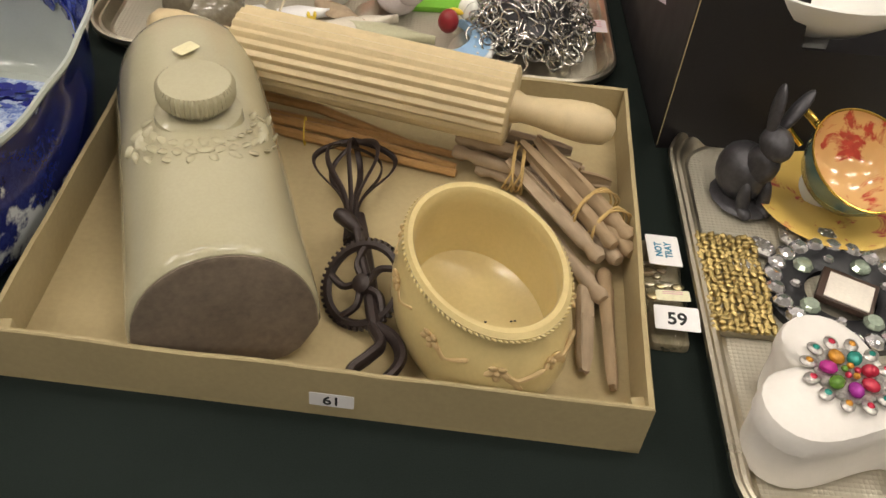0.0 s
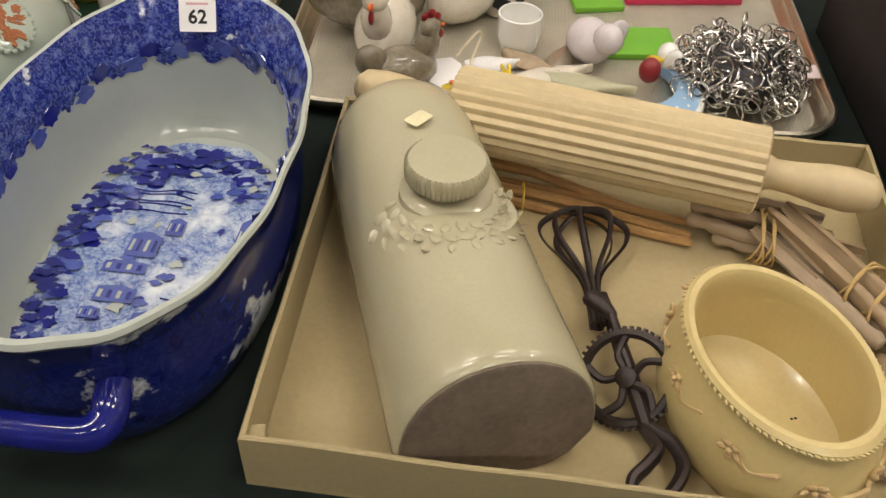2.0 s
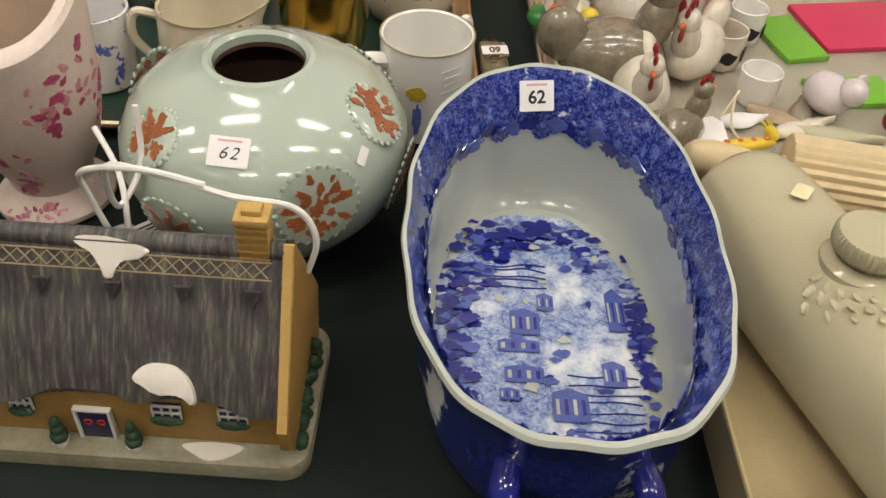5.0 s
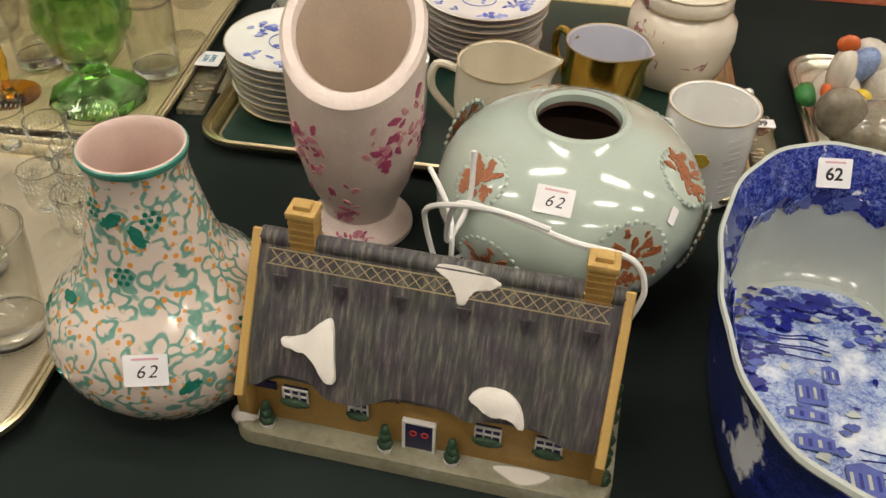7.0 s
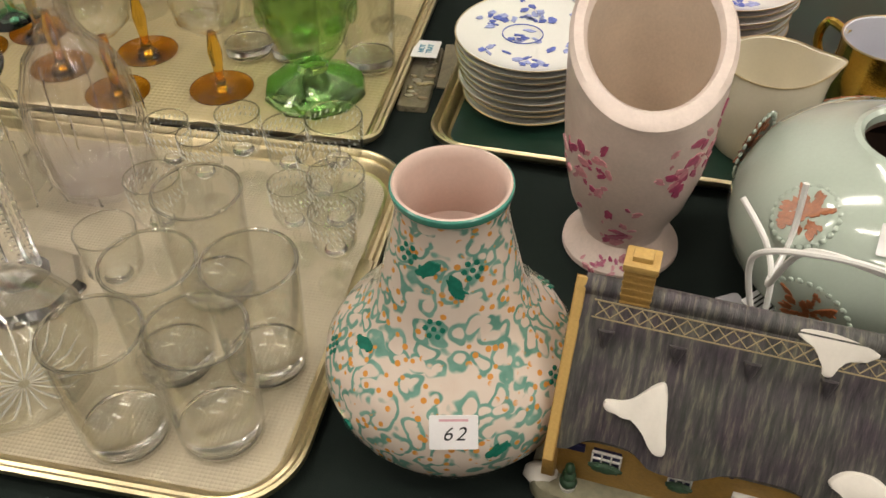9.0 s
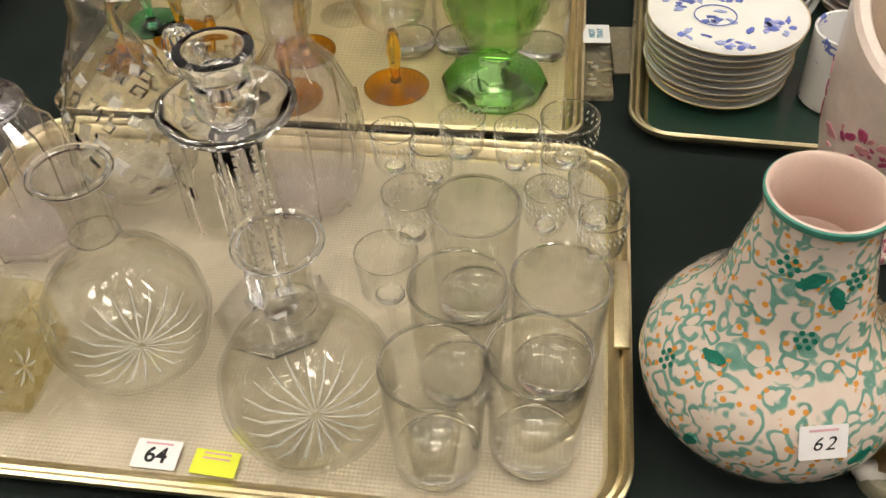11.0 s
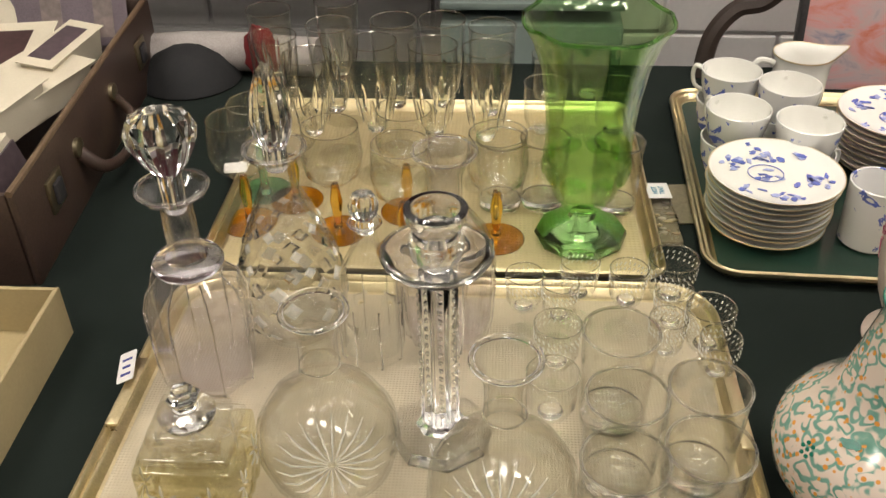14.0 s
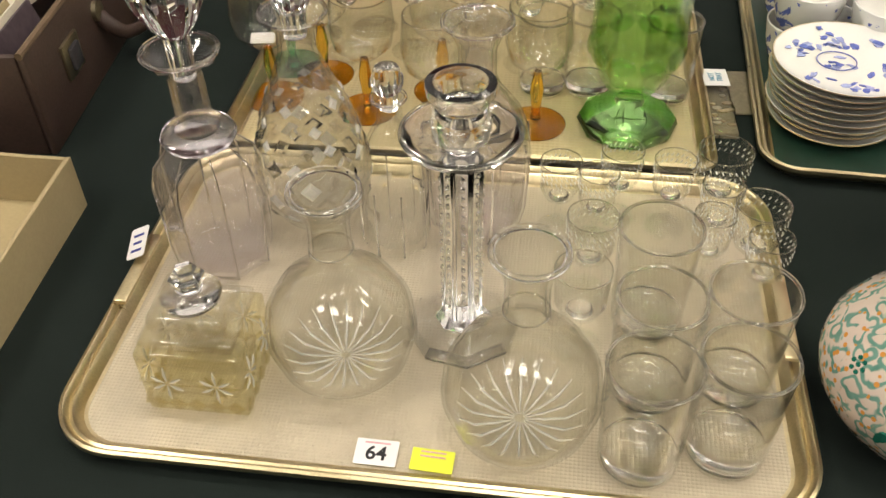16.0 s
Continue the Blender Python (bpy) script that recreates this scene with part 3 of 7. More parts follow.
part("body", open_shell([(0.080, 0.0), (0.086, 0.004), (0.090, 0.012), (0.093, 0.03), (0.0945, 0.055), (0.0945, 0.08), (0.0985, 0.097), (0.102, 0.107)]), BLUE_OUT, bath, "dark cobalt flower print outside")
part("lip", open_shell([(0.102, 0.107), (0.1035, 0.1105), (0.1025, 0.1130), (0.1000, 0.1125)]), BATH_WHITE, bath, "white scalloped lip")
part("leaf_border", open_shell([(0.1000, 0.1125), (0.0965, 0.104), (0.0905, 0.088), (0.0885, 0.078)]), BLUE_RIM, bath, "cobalt leaf border inside the rim")
part("inner_wall", open_shell([(0.0885, 0.078), (0.0880, 0.055), (0.0865, 0.03), (0.084, 0.018), (0.079, 0.0095)]), BATH_WHITE, bath, "plain white inner wall")
part("inner_floor", bath_shell([(0.079, 0.0095), (0.05, 0.0092), (0.0, 0.009)]), BATH_WHITE, bath, "white inner floor")
for sgn in (-1, 1):
    bm = tube(spline([(-0.037, 0.149, 0.066), (-0.040, 0.163, 0.065), (-0.040, 0.171, 0.061), (-0.034, 0.179, 0.058), (-0.018, 0.181, 0.057), (0.018, 0.181, 0.057), (0.034, 0.179, 0.058), (0.040, 0.171, 0.061), (0.040, 0.163, 0.065), (0.037, 0.149, 0.066)], 5), 0.0105, 12, flat=0.8)
    part("handle", bm, COBALT, bath, "solid cobalt handle", at=pose(0, 0, 0, 0, 0, 180 if sgn < 0 else 0))


random.seed(8)
# hazy wash, trees, a castle and a river bank as thin printed patches on the floor
wash = [(0.077 * math.cos(a) * (1 + 0.03 * math.sin(5 * a)), 0.131 * math.sin(a) * (1 + 0.03 * math.sin(7 * a))) for a in [2 * math.pi * i / 60 for i in range(60)]]
part("printed_wash", slab(wash, 0.0098, 0.0100), BLUE_FLOOR, bath, "pale blue printed landscape", smooth=0)


PRINTS = []
PRINT_PALE = plain("pale_blue_print", (0.36, 0.42, 0.60), 0.15, vary=0.2, scale=120, coat=0.4, relief=0)


def printed(points, mat, z=0.0102, name="printed_shape"):
    points = [(1.36 * x, 1.28 * y) for x, y in points]
    PRINTS.append(name)
    z += 0.000003 * len(PRINTS)
    part(name, slab(points, z, z + 0.0002), mat, bath, smooth=0)


def ragged(cx, cy, rx, ry, n=34, rough=0.35, seed=0.0):
    return [(cx + rx * math.cos(a) * (1 + rough * noise.noise(Vector((3 * math.cos(a) + seed, 3 * math.sin(a), seed)))), cy + ry * math.sin(a) * (1 + rough * noise.noise(Vector((4 * math.cos(a), 4 * math.sin(a) + seed, seed))))) for a in [2 * math.pi * i / n for i in range(n)]]


for i, (cx, cy, rx, ry) in enumerate([(-0.038, 0.062, 0.020, 0.030), (-0.044, 0.022, 0.014, 0.026), (-0.012, 0.078, 0.020, 0.012), (0.012, 0.082, 0.016, 0.008), (-0.047, -0.02, 0.009, 0.016), (-0.044, -0.058, 0.010, 0.020), (-0.022, -0.088, 0.020, 0.010), (0.018, -0.075, 0.022, 0.008), (0.052, 0.02, 0.007, 0.05), (0.030, 0.066, 0.010, 0.02)]):
    for k in range(30):
        a, q = random.uniform(0, 6.283), math.sqrt(random.random())
        w = random.uniform(0.0016, 0.0050)
        printed(ragged(cx + rx * q * math.cos(a), cy + ry * q * math.sin(a), w, w * random.uniform(0.35, 0.9), 16, 0.9, i * 3.1 + k), (COBALT, COBALT, COBALT_MID, COBALT, PRINT_PALE)[k % 5], 0.0102, "printed_foliage")
for i in range(34):
    a, k = random.uniform(0, 6.28), random.uniform(0.2, 0.95)
    cx, cy = 0.057 * k * math.cos(a), 0.1 * k * math.sin(a)
    printed(ragged(cx, cy, random.uniform(0.0012, 0.005), random.uniform(0.001, 0.004), 12, 0.8, i * 1.7), (COBALT_MID, BATH_WHITE, COBALT)[i % 3], 0.0105, "printed_fleck")
for i, (cx, cy, w, h) in enumerate([(-0.010, 0.006, 0.016, 0.020), (-0.014, -0.012, 0.022, 0.009), (-0.012, -0.032, 0.020, 0.012), (-0.020, -0.046, 0.010, 0.008), (0.002, 0.022, 0.009, 0.014), (0.040, 0.018, 0.010, 0.034), (0.034, -0.03, 0.012, 0.018), (0.010, -0.052, 0.018, 0.022)]):
    printed([(cx - w / 2, cy - h / 2), (cx + w / 2, cy - h / 2), (cx + w / 2, cy + h * 0.3), (cx, cy + h / 2), (cx - w / 2, cy + h * 0.35)], COBALT_MID, 0.0107, "printed_tower")
    for j in range(4):
        printed([(cx - w * 0.42 + j * w * 0.24, cy - h * 0.3), (cx - w * 0.32 + j * w * 0.24, cy - h * 0.3), (cx - w * 0.32 + j * w * 0.24, cy + h * 0.15), (cx - w * 0.42 + j * w * 0.24, cy + h * 0.15)], (BATH_WHITE, COBALT)[j % 2], 0.0110, "printed_window")
for i in range(12):
    y0 = 0.052 - i * 0.0045 if i < 5 else -0.002 - i * 0.006
    x0 = -0.02 if i < 5 else 0.022
    pts = spline([(1.36 * (x0 + 0.012 * k - 0.012), 1.28 * y0 + 0.004 * noise.noise(Vector((k, i, 0.5))), 0.0108) for k in range(4)], 4)
    part("printed_line", tube(pts, 0.00055, 4), COBALT, bath)
for i, (cx, cy, rx, ry) in enumerate([(-0.034, 0.068, 0.021, 0.027), (-0.008, 0.080, 0.026, 0.013), (-0.047, 0.022, 0.009, 0.030), (-0.046, -0.030, 0.009, 0.026), (0.051, -0.015, 0.006, 0.050), (-0.030, -0.078, 0.014, 0.014)]):
    for k in range(34):
        a, q = random.uniform(0, 6.283), math.sqrt(random.random())
        w = random.uniform(0.0022, 0.0048)
        printed(ragged(cx + rx * q * math.cos(a), cy + ry * q * math.sin(a), w, w * random.uniform(0.5, 0.9), 14, 0.9, i * 5.3 + k), (COBALT, COBALT, COBALT, COBALT_MID)[k % 4], 0.0112, "printed_foliage")
# leaf tips hanging below the border
for i in range(52):
    a = 2 * math.pi * i / 52
    r = 0.0872
    x, y, z = bath_warp(r * math.cos(a), 1.74 * r * math.sin(a), 0.0775 + 0.004 * math.sin(i * 2.3), a)
    deg = math.degrees(math.atan2(math.sin(a) / 1.74, math.cos(a)))
    part("border_leaf", slab(ragged(0, 0, 0.0085, 0.0070, 18, 0.8, i * 2.7), -0.0006, 0.0004), (COBALT_MID, BLUE_RIM, COBALT)[i % 3], bath, at=pose(x, y, z, 0, 0, deg + 90) @ pose(0, 0, 0, 84, 0, 0), smooth=0)
price_label("62", pose(-0.2055, 0.9845, TABLE + 0.1085, 58, 0, 4), w=0.027, h=0.0235, size=0.014, bars=1)

# ---- lot 62: model cottage ----
THATCH = None
m, nt, b = nodes_of("painted_thatch")
v = coords(nt, (1, 0.12, 0.12))
streak = noise_of(nt, v, 330, 4, 0.65)
cloud = noise_of(nt, coords(nt), 38, 5)
c1 = ramp(nt, streak, [(0.36, (0.016, 0.013, 0.018)), (0.52, (0.085, 0.070, 0.080)), (0.66, (0.28, 0.25, 0.18))])
c2 = ramp(nt, cloud, [(0.35, (0.060, 0.045, 0.058)), (0.6, (0.075, 0.085, 0.065)), (0.8, (0.13, 0.12, 0.08))])
nt.links.new(mix(nt, 0.5, c1, c2), b.inputs["Base Color"])
b.inputs["Roughness"].default_value = 0.5
bump(nt, b, streak, 0.9, 0.002)
THATCH = m
OCHRE = plain("ochre_painted_stone", (0.36, 0.21, 0.055), 0.5, vary=0.25, scale=90, fine=500, relief=0.5)
OCHRE_LIGHT = plain("light_ochre_brick", (0.50, 0.32, 0.10), 0.5, vary=0.2, scale=120)
PLINTH = plain("mossy_grey_plinth", (0.26, 0.24, 0.16), 0.55, vary=0.35, scale=35, fine=200, relief=0.4, stain=(0.42, 0.40, 0.36))
SNOW = plain("white_painted_snow", (0.78, 0.73, 0.66), 0.4, vary=0.05)
HEDGE = plain("dark_green_hedge_paint", (0.022, 0.055, 0.025), 0.5, vary=0.4, scale=300)
DOOR_BLUE = plain("navy_door_paint", (0.02, 0.02, 0.07), 0.4, vary=0.3)
FRAME_WHITE = plain("white_frame_paint", (0.72, 0.70, 0.66), 0.5)
RED_PAINT = plain("red_paint", (0.45, 0.03, 0.02), 0.4)
FLEX = plain("white_plastic_flex", (0.78, 0.77, 0.74), 0.35, vary=0.03)
LATTICE = plain("tan_lattice_paint", (0.34, 0.27, 0.15), 0.5, vary=0.2)

house = thing("cottage_lamp", "painted model thatched cottage with snow on its roof", "ornament", put(-0.497, 0.789, 0, -6))
part("plinth", slab(rounded(0.262, 0.122, 0.016, 6), 0, 0.013, bevel=0.005), PLINTH, house, "grey-green base with snow")
part("wall", box(0.232, 0.088, 0.058, 0.001, at=pose(0, 0, 0.011)), OCHRE, house, "ochre stone walls")
EAVE_Y, EAVE_Z, RIDGE_Z, RY = -0.056, 0.055, 0.141, -0.002


def eave(x):
    """The wavy line of the thatch over the windows and the door."""
    d = 0.0
    for c, w, h in ((-0.086, 0.020, 0.010), (0.0, 0.030, 0.010), (0.062, 0.026, 0.008)):
        d += h * math.exp(-((x - c) / w) ** 4)
    return d


roof = bmesh.new()
cols = []
NX, NV = 60, 10
for i in range(NX + 1):
    x = -0.118 + 0.236 * i / NX
    up = eave(x)
    col = []
    for j in range(NV + 1):
        f = j / NV
        f0 = up / (RIDGE_Z - EAVE_Z)
        g = f0 + (1 - f0) * f
        bulge = 0.004 * math.sin(math.pi * g) + (0.003 if g > 0.78 else 0)
        col.append(roof.verts.new((x, EAVE_Y + (RY - EAVE_Y) * g - bulge + 0.0006 * noise.noise(Vector((x * 260, f * 3, 0))), EAVE_Z + (RIDGE_Z - EAVE_Z) * g + bulge * 0.5)))
    col.append(roof.verts.new((x, 0.056, EAVE_Z)))
    col.append(roof.verts.new((x, 0.040, EAVE_Z - 0.006 + 0.002)))
    col.append(roof.verts.new((x, EAVE_Y + 0.008, EAVE_Z - 0.006 + up)))
    cols.append(col)
for a, c in zip(cols, cols[1:]):
    n = len(a)
    for j in range(n):
        roof.faces.new((a[j], c[j], c[(j + 1) % n], a[(j + 1) % n]))
roof.faces.new(cols[0])
roof.faces.new(cols[-1])
part("roof", roof, THATCH, house, "dark purple-grey thatch with a wavy eave")


def on_roof(x, g, lift=0.0, turn=0.0):
    ang = math.degrees(math.atan2(RIDGE_Z - EAVE_Z, RY - EAVE_Y))
    bulge = 0.004 * math.sin(math.pi * g)
    return pose(x, EAVE_Y + (RY - EAVE_Y) * g - bulge - 0.001, EAVE_Z + (RIDGE_Z - EAVE_Z) * g + bulge * 0.5, ang, 0, 0) @ pose(0, 0, lift, 0, 0, turn)


part("ridge_cap", tube([(-0.117, RY, RIDGE_Z), (0.117, RY, RIDGE_Z)], 0.0065, 10), THATCH, house)
for sgn in (0, 1):
    ln = [((-0.108 + 0.216 * k / 26), 0.004 if (k + sgn) % 2 else -0.004, 0) for k in range(27)]
    part("lattice_strip", tube(ln, 0.0006, 4), LATTICE, house, "crossed wire-like lattice", at=on_roof(0, 0.89, 0.003))
for dy in (-0.005, 0.005):
    part("lattice_rail", tube([(-0.110, dy, 0), (0.110, dy, 0)], 0.0006, 4), LATTICE, house, at=on_roof(0, 0.89, 0.003))
for k in range(6):
    part("thatch_point", lathe([(0.005, 0), (0.003, 0.005), (0, 0.012)], 8), THATCH, house, at=on_roof(-0.10 + 0.04 * k, 0.78, 0.0022) @ pose(0, 0, 0, 90, 0, 0))
for k, (x, g, pts) in enumerate([(-0.067, 0.36, [(-0.026, 0.003), (-0.013, 0.006), (0.000, 0.019), (0.006, 0.018), (0.010, -0.006), (0.012, -0.020), (0.005, -0.021), (-0.003, -0.010), (-0.013, -0.003), (-0.024, -0.003)]), (0.052, 0.20, [(-0.020, 0.003), (-0.012, 0.011), (0.003, 0.011), (0.013, 0.003), (0.017, -0.010), (0.012, -0.010), (0.006, -0.004), (-0.004, -0.007), (-0.014, -0.001)]), (0.018, 0.93, [(-0.022, 0.008), (0.0, 0.010), (0.023, 0.004), (0.014, -0.003), (0.006, -0.003), (0.003, -0.013), (-0.003, -0.013), (-0.006, -0.002)])]):
    out = [(p.x, p.y) for p in spline([(a, c, 0) for a, c in pts], 4, True)]
    part("snow_patch", slab(out, -0.001, 0.0035, bevel=0.0015), SNOW, house, "white snow patch", at=on_roof(x, g, 0.001))
part("snow_patch", slab([(p.x, p.y) for p in spline([(-0.018, 0.003, 0), (0.0, 0.006, 0), (0.02, 0.004, 0), (0.012, -0.004, 0), (0, -0.007, 0), (-0.01, -0.003, 0)], 4, True)], 0, 0.0015), SNOW, house, at=pose(0.070, -0.052, 0.0128))
part("snow_patch", blob(0.012, 0.008, 0.009, seg=10, lumps=0.2), SNOW, house, at=pose(-0.124, -0.046, 0.010))
brick = box(0.0062, 0.0082, 0.0042, 0.0006, seg=1)
brick_me = mesh_of(brick, "brick", OCHRE_LIGHT, 30)
for sx in (-0.119, 0.119):
    gable = bmesh.new()
    poly = [(EAVE_Y - 0.003, 0.030), (EAVE_Y - 0.003, EAVE_Z), (RY, RIDGE_Z + 0.006), (0.058, EAVE_Z), (0.05, 0.011), (-0.045, 0.011)]
    lo = [gable.verts.new((-0.0035, y, z)) for y, z in poly]
    hi = [gable.verts.new((0.0035, y, z)) for y, z in poly]
    gable.faces.new(lo)
    gable.faces.new(hi)
    for i in range(len(poly)):
        j = (i + 1) % len(poly)
        gable.faces.new((lo[i], lo[j], hi[j], hi[i]))
    g = part("gable", gable, OCHRE, house, "ochre gable end with a brick edge", at=pose(sx, 0, 0))
    for k in range(19):
        f = (k + 0.5) / 19
        ob = new("brick", brick_me)
        ob.parent = g
        ob.matrix_basis = pose(0, EAVE_Y - 0.004 + (RY - EAVE_Y + 0.004) * f, EAVE_Z - 0.004 + (RIDGE_Z - EAVE_Z + 0.008) * f, 57, 0, 0) @ pose(0, 0, 0, 0, 0, 0)
    ch = part("chimney", box(0.017, 0.015, 0.032, 0.0008, at=pose(0, 0, -0.008)), OCHRE, house, "ochre chimney stack", at=pose(sx * (0.74 if sx < 0 else 0.84), RY + 0.001, RIDGE_Z))
    part("cap", box(0.0195, 0.0175, 0.005, 0.001, at=pose(0, 0, 0.022)), OCHRE_LIGHT, ch)
    part("flue", box(0.011, 0.009, 0.004, 0.0006, at=pose(0, 0, 0.0265)), OCHRE_LIGHT, ch)
    for k in range(5):
        part("course", box(0.0175, 0.0155, 0.0025, 0.0004, at=pose(0, 0, -0.004 + 0.0052 * k)), OCHRE, ch)
for x in (-0.086, -0.042, 0.046, 0.086):
    w = 0.017 if x != -0.042 else 0.013
    win = part("window", box(w, 0.003, 0.013, 0.0004), DOOR_BLUE, house, "white-framed window with dark panes", at=pose(x, -0.0448, 0.036))
    for k in range(4):
        part("glazing_bar", box(0.0011, 0.0016, 0.013, at=pose(-w / 2 + w * k / 3, -0.002, 0)), FRAME_WHITE, win)
    for k in range(3):
        part("glazing_bar", box(w, 0.0016, 0.0011, at=pose(0, -0.002, 0.006 * k)), FRAME_WHITE, win)
    part("window_box", blob(w * 0.58, 0.003, 0.0034, pose(0, -0.004, 0.001), None, 24, 0.3, 9), HEDGE, win, "dark green window box")
door = part("door", box(0.019, 0.004, 0.026, 0.0004), DOOR_BLUE, house, "navy blue door in a white frame", at=pose(0.0, -0.045, 0.013))
for x in (-0.0105, 0.0105):
    part("door_post", box(0.002, 0.004, 0.027, at=pose(x, -0.0015, 0)), FRAME_WHITE, door)
part("door_head", box(0.023, 0.004, 0.0016, at=pose(0, -0.0015, 0.0265)), FRAME_WHITE, door)
for x in (-0.004, 0.004):
    part("wreath", tube([(x + 0.0022 * math.cos(a), -0.0025, 0.016 + 0.0022 * math.sin(a)) for a in [i * 0.785 for i in range(8)]], 0.0006, 5, closed=True), RED_PAINT, door, "red wreath")
part("sign_board", box(0.017, 0.002, 0.006, at=pose(-0.108, -0.0455, 0.044)), DOOR_BLUE, house, "small dark sign board")
for k in range(9):
    part("sign_letter", box(0.0024, 0.001, 0.0024, at=pose(-0.052 + 0.0046 * k, -0.0455, 0.0535 + 0.001 * math.sin(k))), DOOR_BLUE, house)
for x, hgt in ((-0.022, 0.022), (0.024, 0.022), (-0.106, 0.022)):
    tb = bmesh.new()
    for k in range(3):
        blob(0.0058 - 0.0012 * k, 0.0058 - 0.0012 * k, 0.0046, pose(0, 0, 0.009 + 0.0065 * k), tb, 12, 0.15, 300)
    tp = part("topiary", tb, HEDGE, house, "clipped topiary in a white tub", at=pose(x, -0.0525, 0.011))
    part("tub", lathe([(0.004, 0), (0.0055, 0.006), (0.0045, 0.006), (0, 0.004)], 14), FRAME_WHITE, tp)
ivy = bmesh.new()
random.seed(3)
for k in range(26):
    f = random.random()
    blob(0.0045, 0.0045, 0.0045, pose(0.124 + random.uniform(-0.002, 0.002), -0.045 + 0.075 * f + random.uniform(-0.004, 0.004), 0.015 + random.uniform(0, 0.024) * f), ivy, 8, 0.3, 300)
part("shrub", ivy, HEDGE, house, "dark green shrubs along the gable")
whole("electric_cable", tube(spline([(-0.487, 0.905, TABLE + 0.150), (-0.488, 0.895, TABLE + 0.11), (-0.500, 0.868, TABLE + 0.095), (-0.492, 0.840, TABLE + 0.150), (-0.455, 0.822, TABLE + 0.157), (-0.415, 0.812, TABLE + 0.150), (-0.378, 0.806, TABLE + 0.146), (-0.366, 0.802, TABLE + 0.125), (-0.372, 0.80, TABLE + 0.10)], 8), 0.0021, 8), FLEX, "white plastic electric cable lying over the cottage roof", "cable")
whole("electric_cable", tube(spline([(-0.520, 0.915, TABLE + 0.125), (-0.503, 0.890, TABLE + 0.11), (-0.497, 0.872, TABLE + 0.09), (-0.50, 0.86, TABLE + 0.06), (-0.515, 0.862, TABLE + 0.11), (-0.51, 0.848, TABLE + 0.14), (-0.47, 0.826, TABLE + 0.159), (-0.43, 0.815, TABLE + 0.156)], 8), 0.0021, 8), FLEX, "white plastic electric cable lying over the cottage roof", "cable")
plug = thing("plug", "grey electric plug with a crumpled paper tag", "plug", put(-0.512, 0.895, 0.03, 30, 20))
part("body", box(0.022, 0.03, 0.016, 0.005), plain("grey_plastic", (0.30, 0.29, 0.31), 0.5), plug)
part("tag", box(0.028, 0.022, 0.0006, at=pose(0.022, 0.0, 0.012, 0, 25, 20)), PAPER, plug, "printed paper tag")
for k in range(6):
    part("print_bar", box(0.022, 0.0012, 0.0003, at=pose(0.022, 0.0, 0.0129, 0, 25, 20) @ pose(0, -0.008 + 0.003 * k, 0)), INK, plug)


# ---- patterned vase ----
def arabesque(name):
    """White glaze painted with green scrolls, orange dabs and fine dark lines."""
    m, nt, b = nodes_of(name)
    v = coords(nt)
    ground = mix(nt, noise_of(nt, v, 60, 3), (0.66, 0.52, 0.43), (0.74, 0.66, 0.58))
    warp = add(nt, "ShaderNodeTexNoise", Scale=34.0, Detail=2.0)
    nt.links.new(v, warp.inputs["Vector"])
    va = nt.nodes.new("ShaderNodeVectorMath")
    va.operation = "MULTIPLY_ADD"
    va.inputs[1].default_value = (0.03, 0.03, 0.03)
    nt.links.new(warp.outputs["Color"], va.inputs[0])
    nt.links.new(v, va.inputs[2])
    vo = add(nt, "ShaderNodeTexVoronoi", Scale=78.0)
    nt.links.new(va.outputs["Vector"], vo.inputs["Vector"])
    rings = ramp(nt, vo.outputs["Distance"], [(0.36, (0, 0, 0)), (0.42, (1, 1, 1)), (0.56, (1, 1, 1)), (0.63, (0, 0, 0))])
    part_of = ramp(nt, noise_of(nt, v, 70, 1), [(0.36, (0, 0, 0)), (0.42, (1, 1, 1))])
    mul = nt.nodes.new("ShaderNodeMath")
    mul.operation = "MULTIPLY"
    nt.links.new(rings, mul.inputs[0])
    nt.links.new(part_of, mul.inputs[1])
    green = mix(nt, noise_of(nt, v, 90, 2), (0.03, 0.19, 0.14), (0.30, 0.48, 0.40))
    col = mix(nt, mul.outputs[0], ground, green)
    vo2 = add(nt, "ShaderNodeTexVoronoi", Scale=150.0)
    nt.links.new(v, vo2.inputs["Vector"])
    dots = ramp(nt, vo2.outputs["Distance"], [(0.26, (1, 1, 1)), (0.32, (0, 0, 0))])
    some = ramp(nt, noise_of(nt, v, 60, 1), [(0.46, (0, 0, 0)), (0.50, (1, 1, 1))])
    mul2 = nt.nodes.new("ShaderNodeMath")
    mul2.operation = "MULTIPLY"
    nt.links.new(dots, mul2.inputs[0])
    nt.links.new(some, mul2.inputs[1])
    col = mix(nt, mul2.outputs[0], col, (0.70, 0.30, 0.06))
    nt.links.new(col, b.inputs["Base Color"])
    b.inputs["Roughness"].default_value = 0.14
    b.inputs["Coat Weight"].default_value = 0.5
    return m


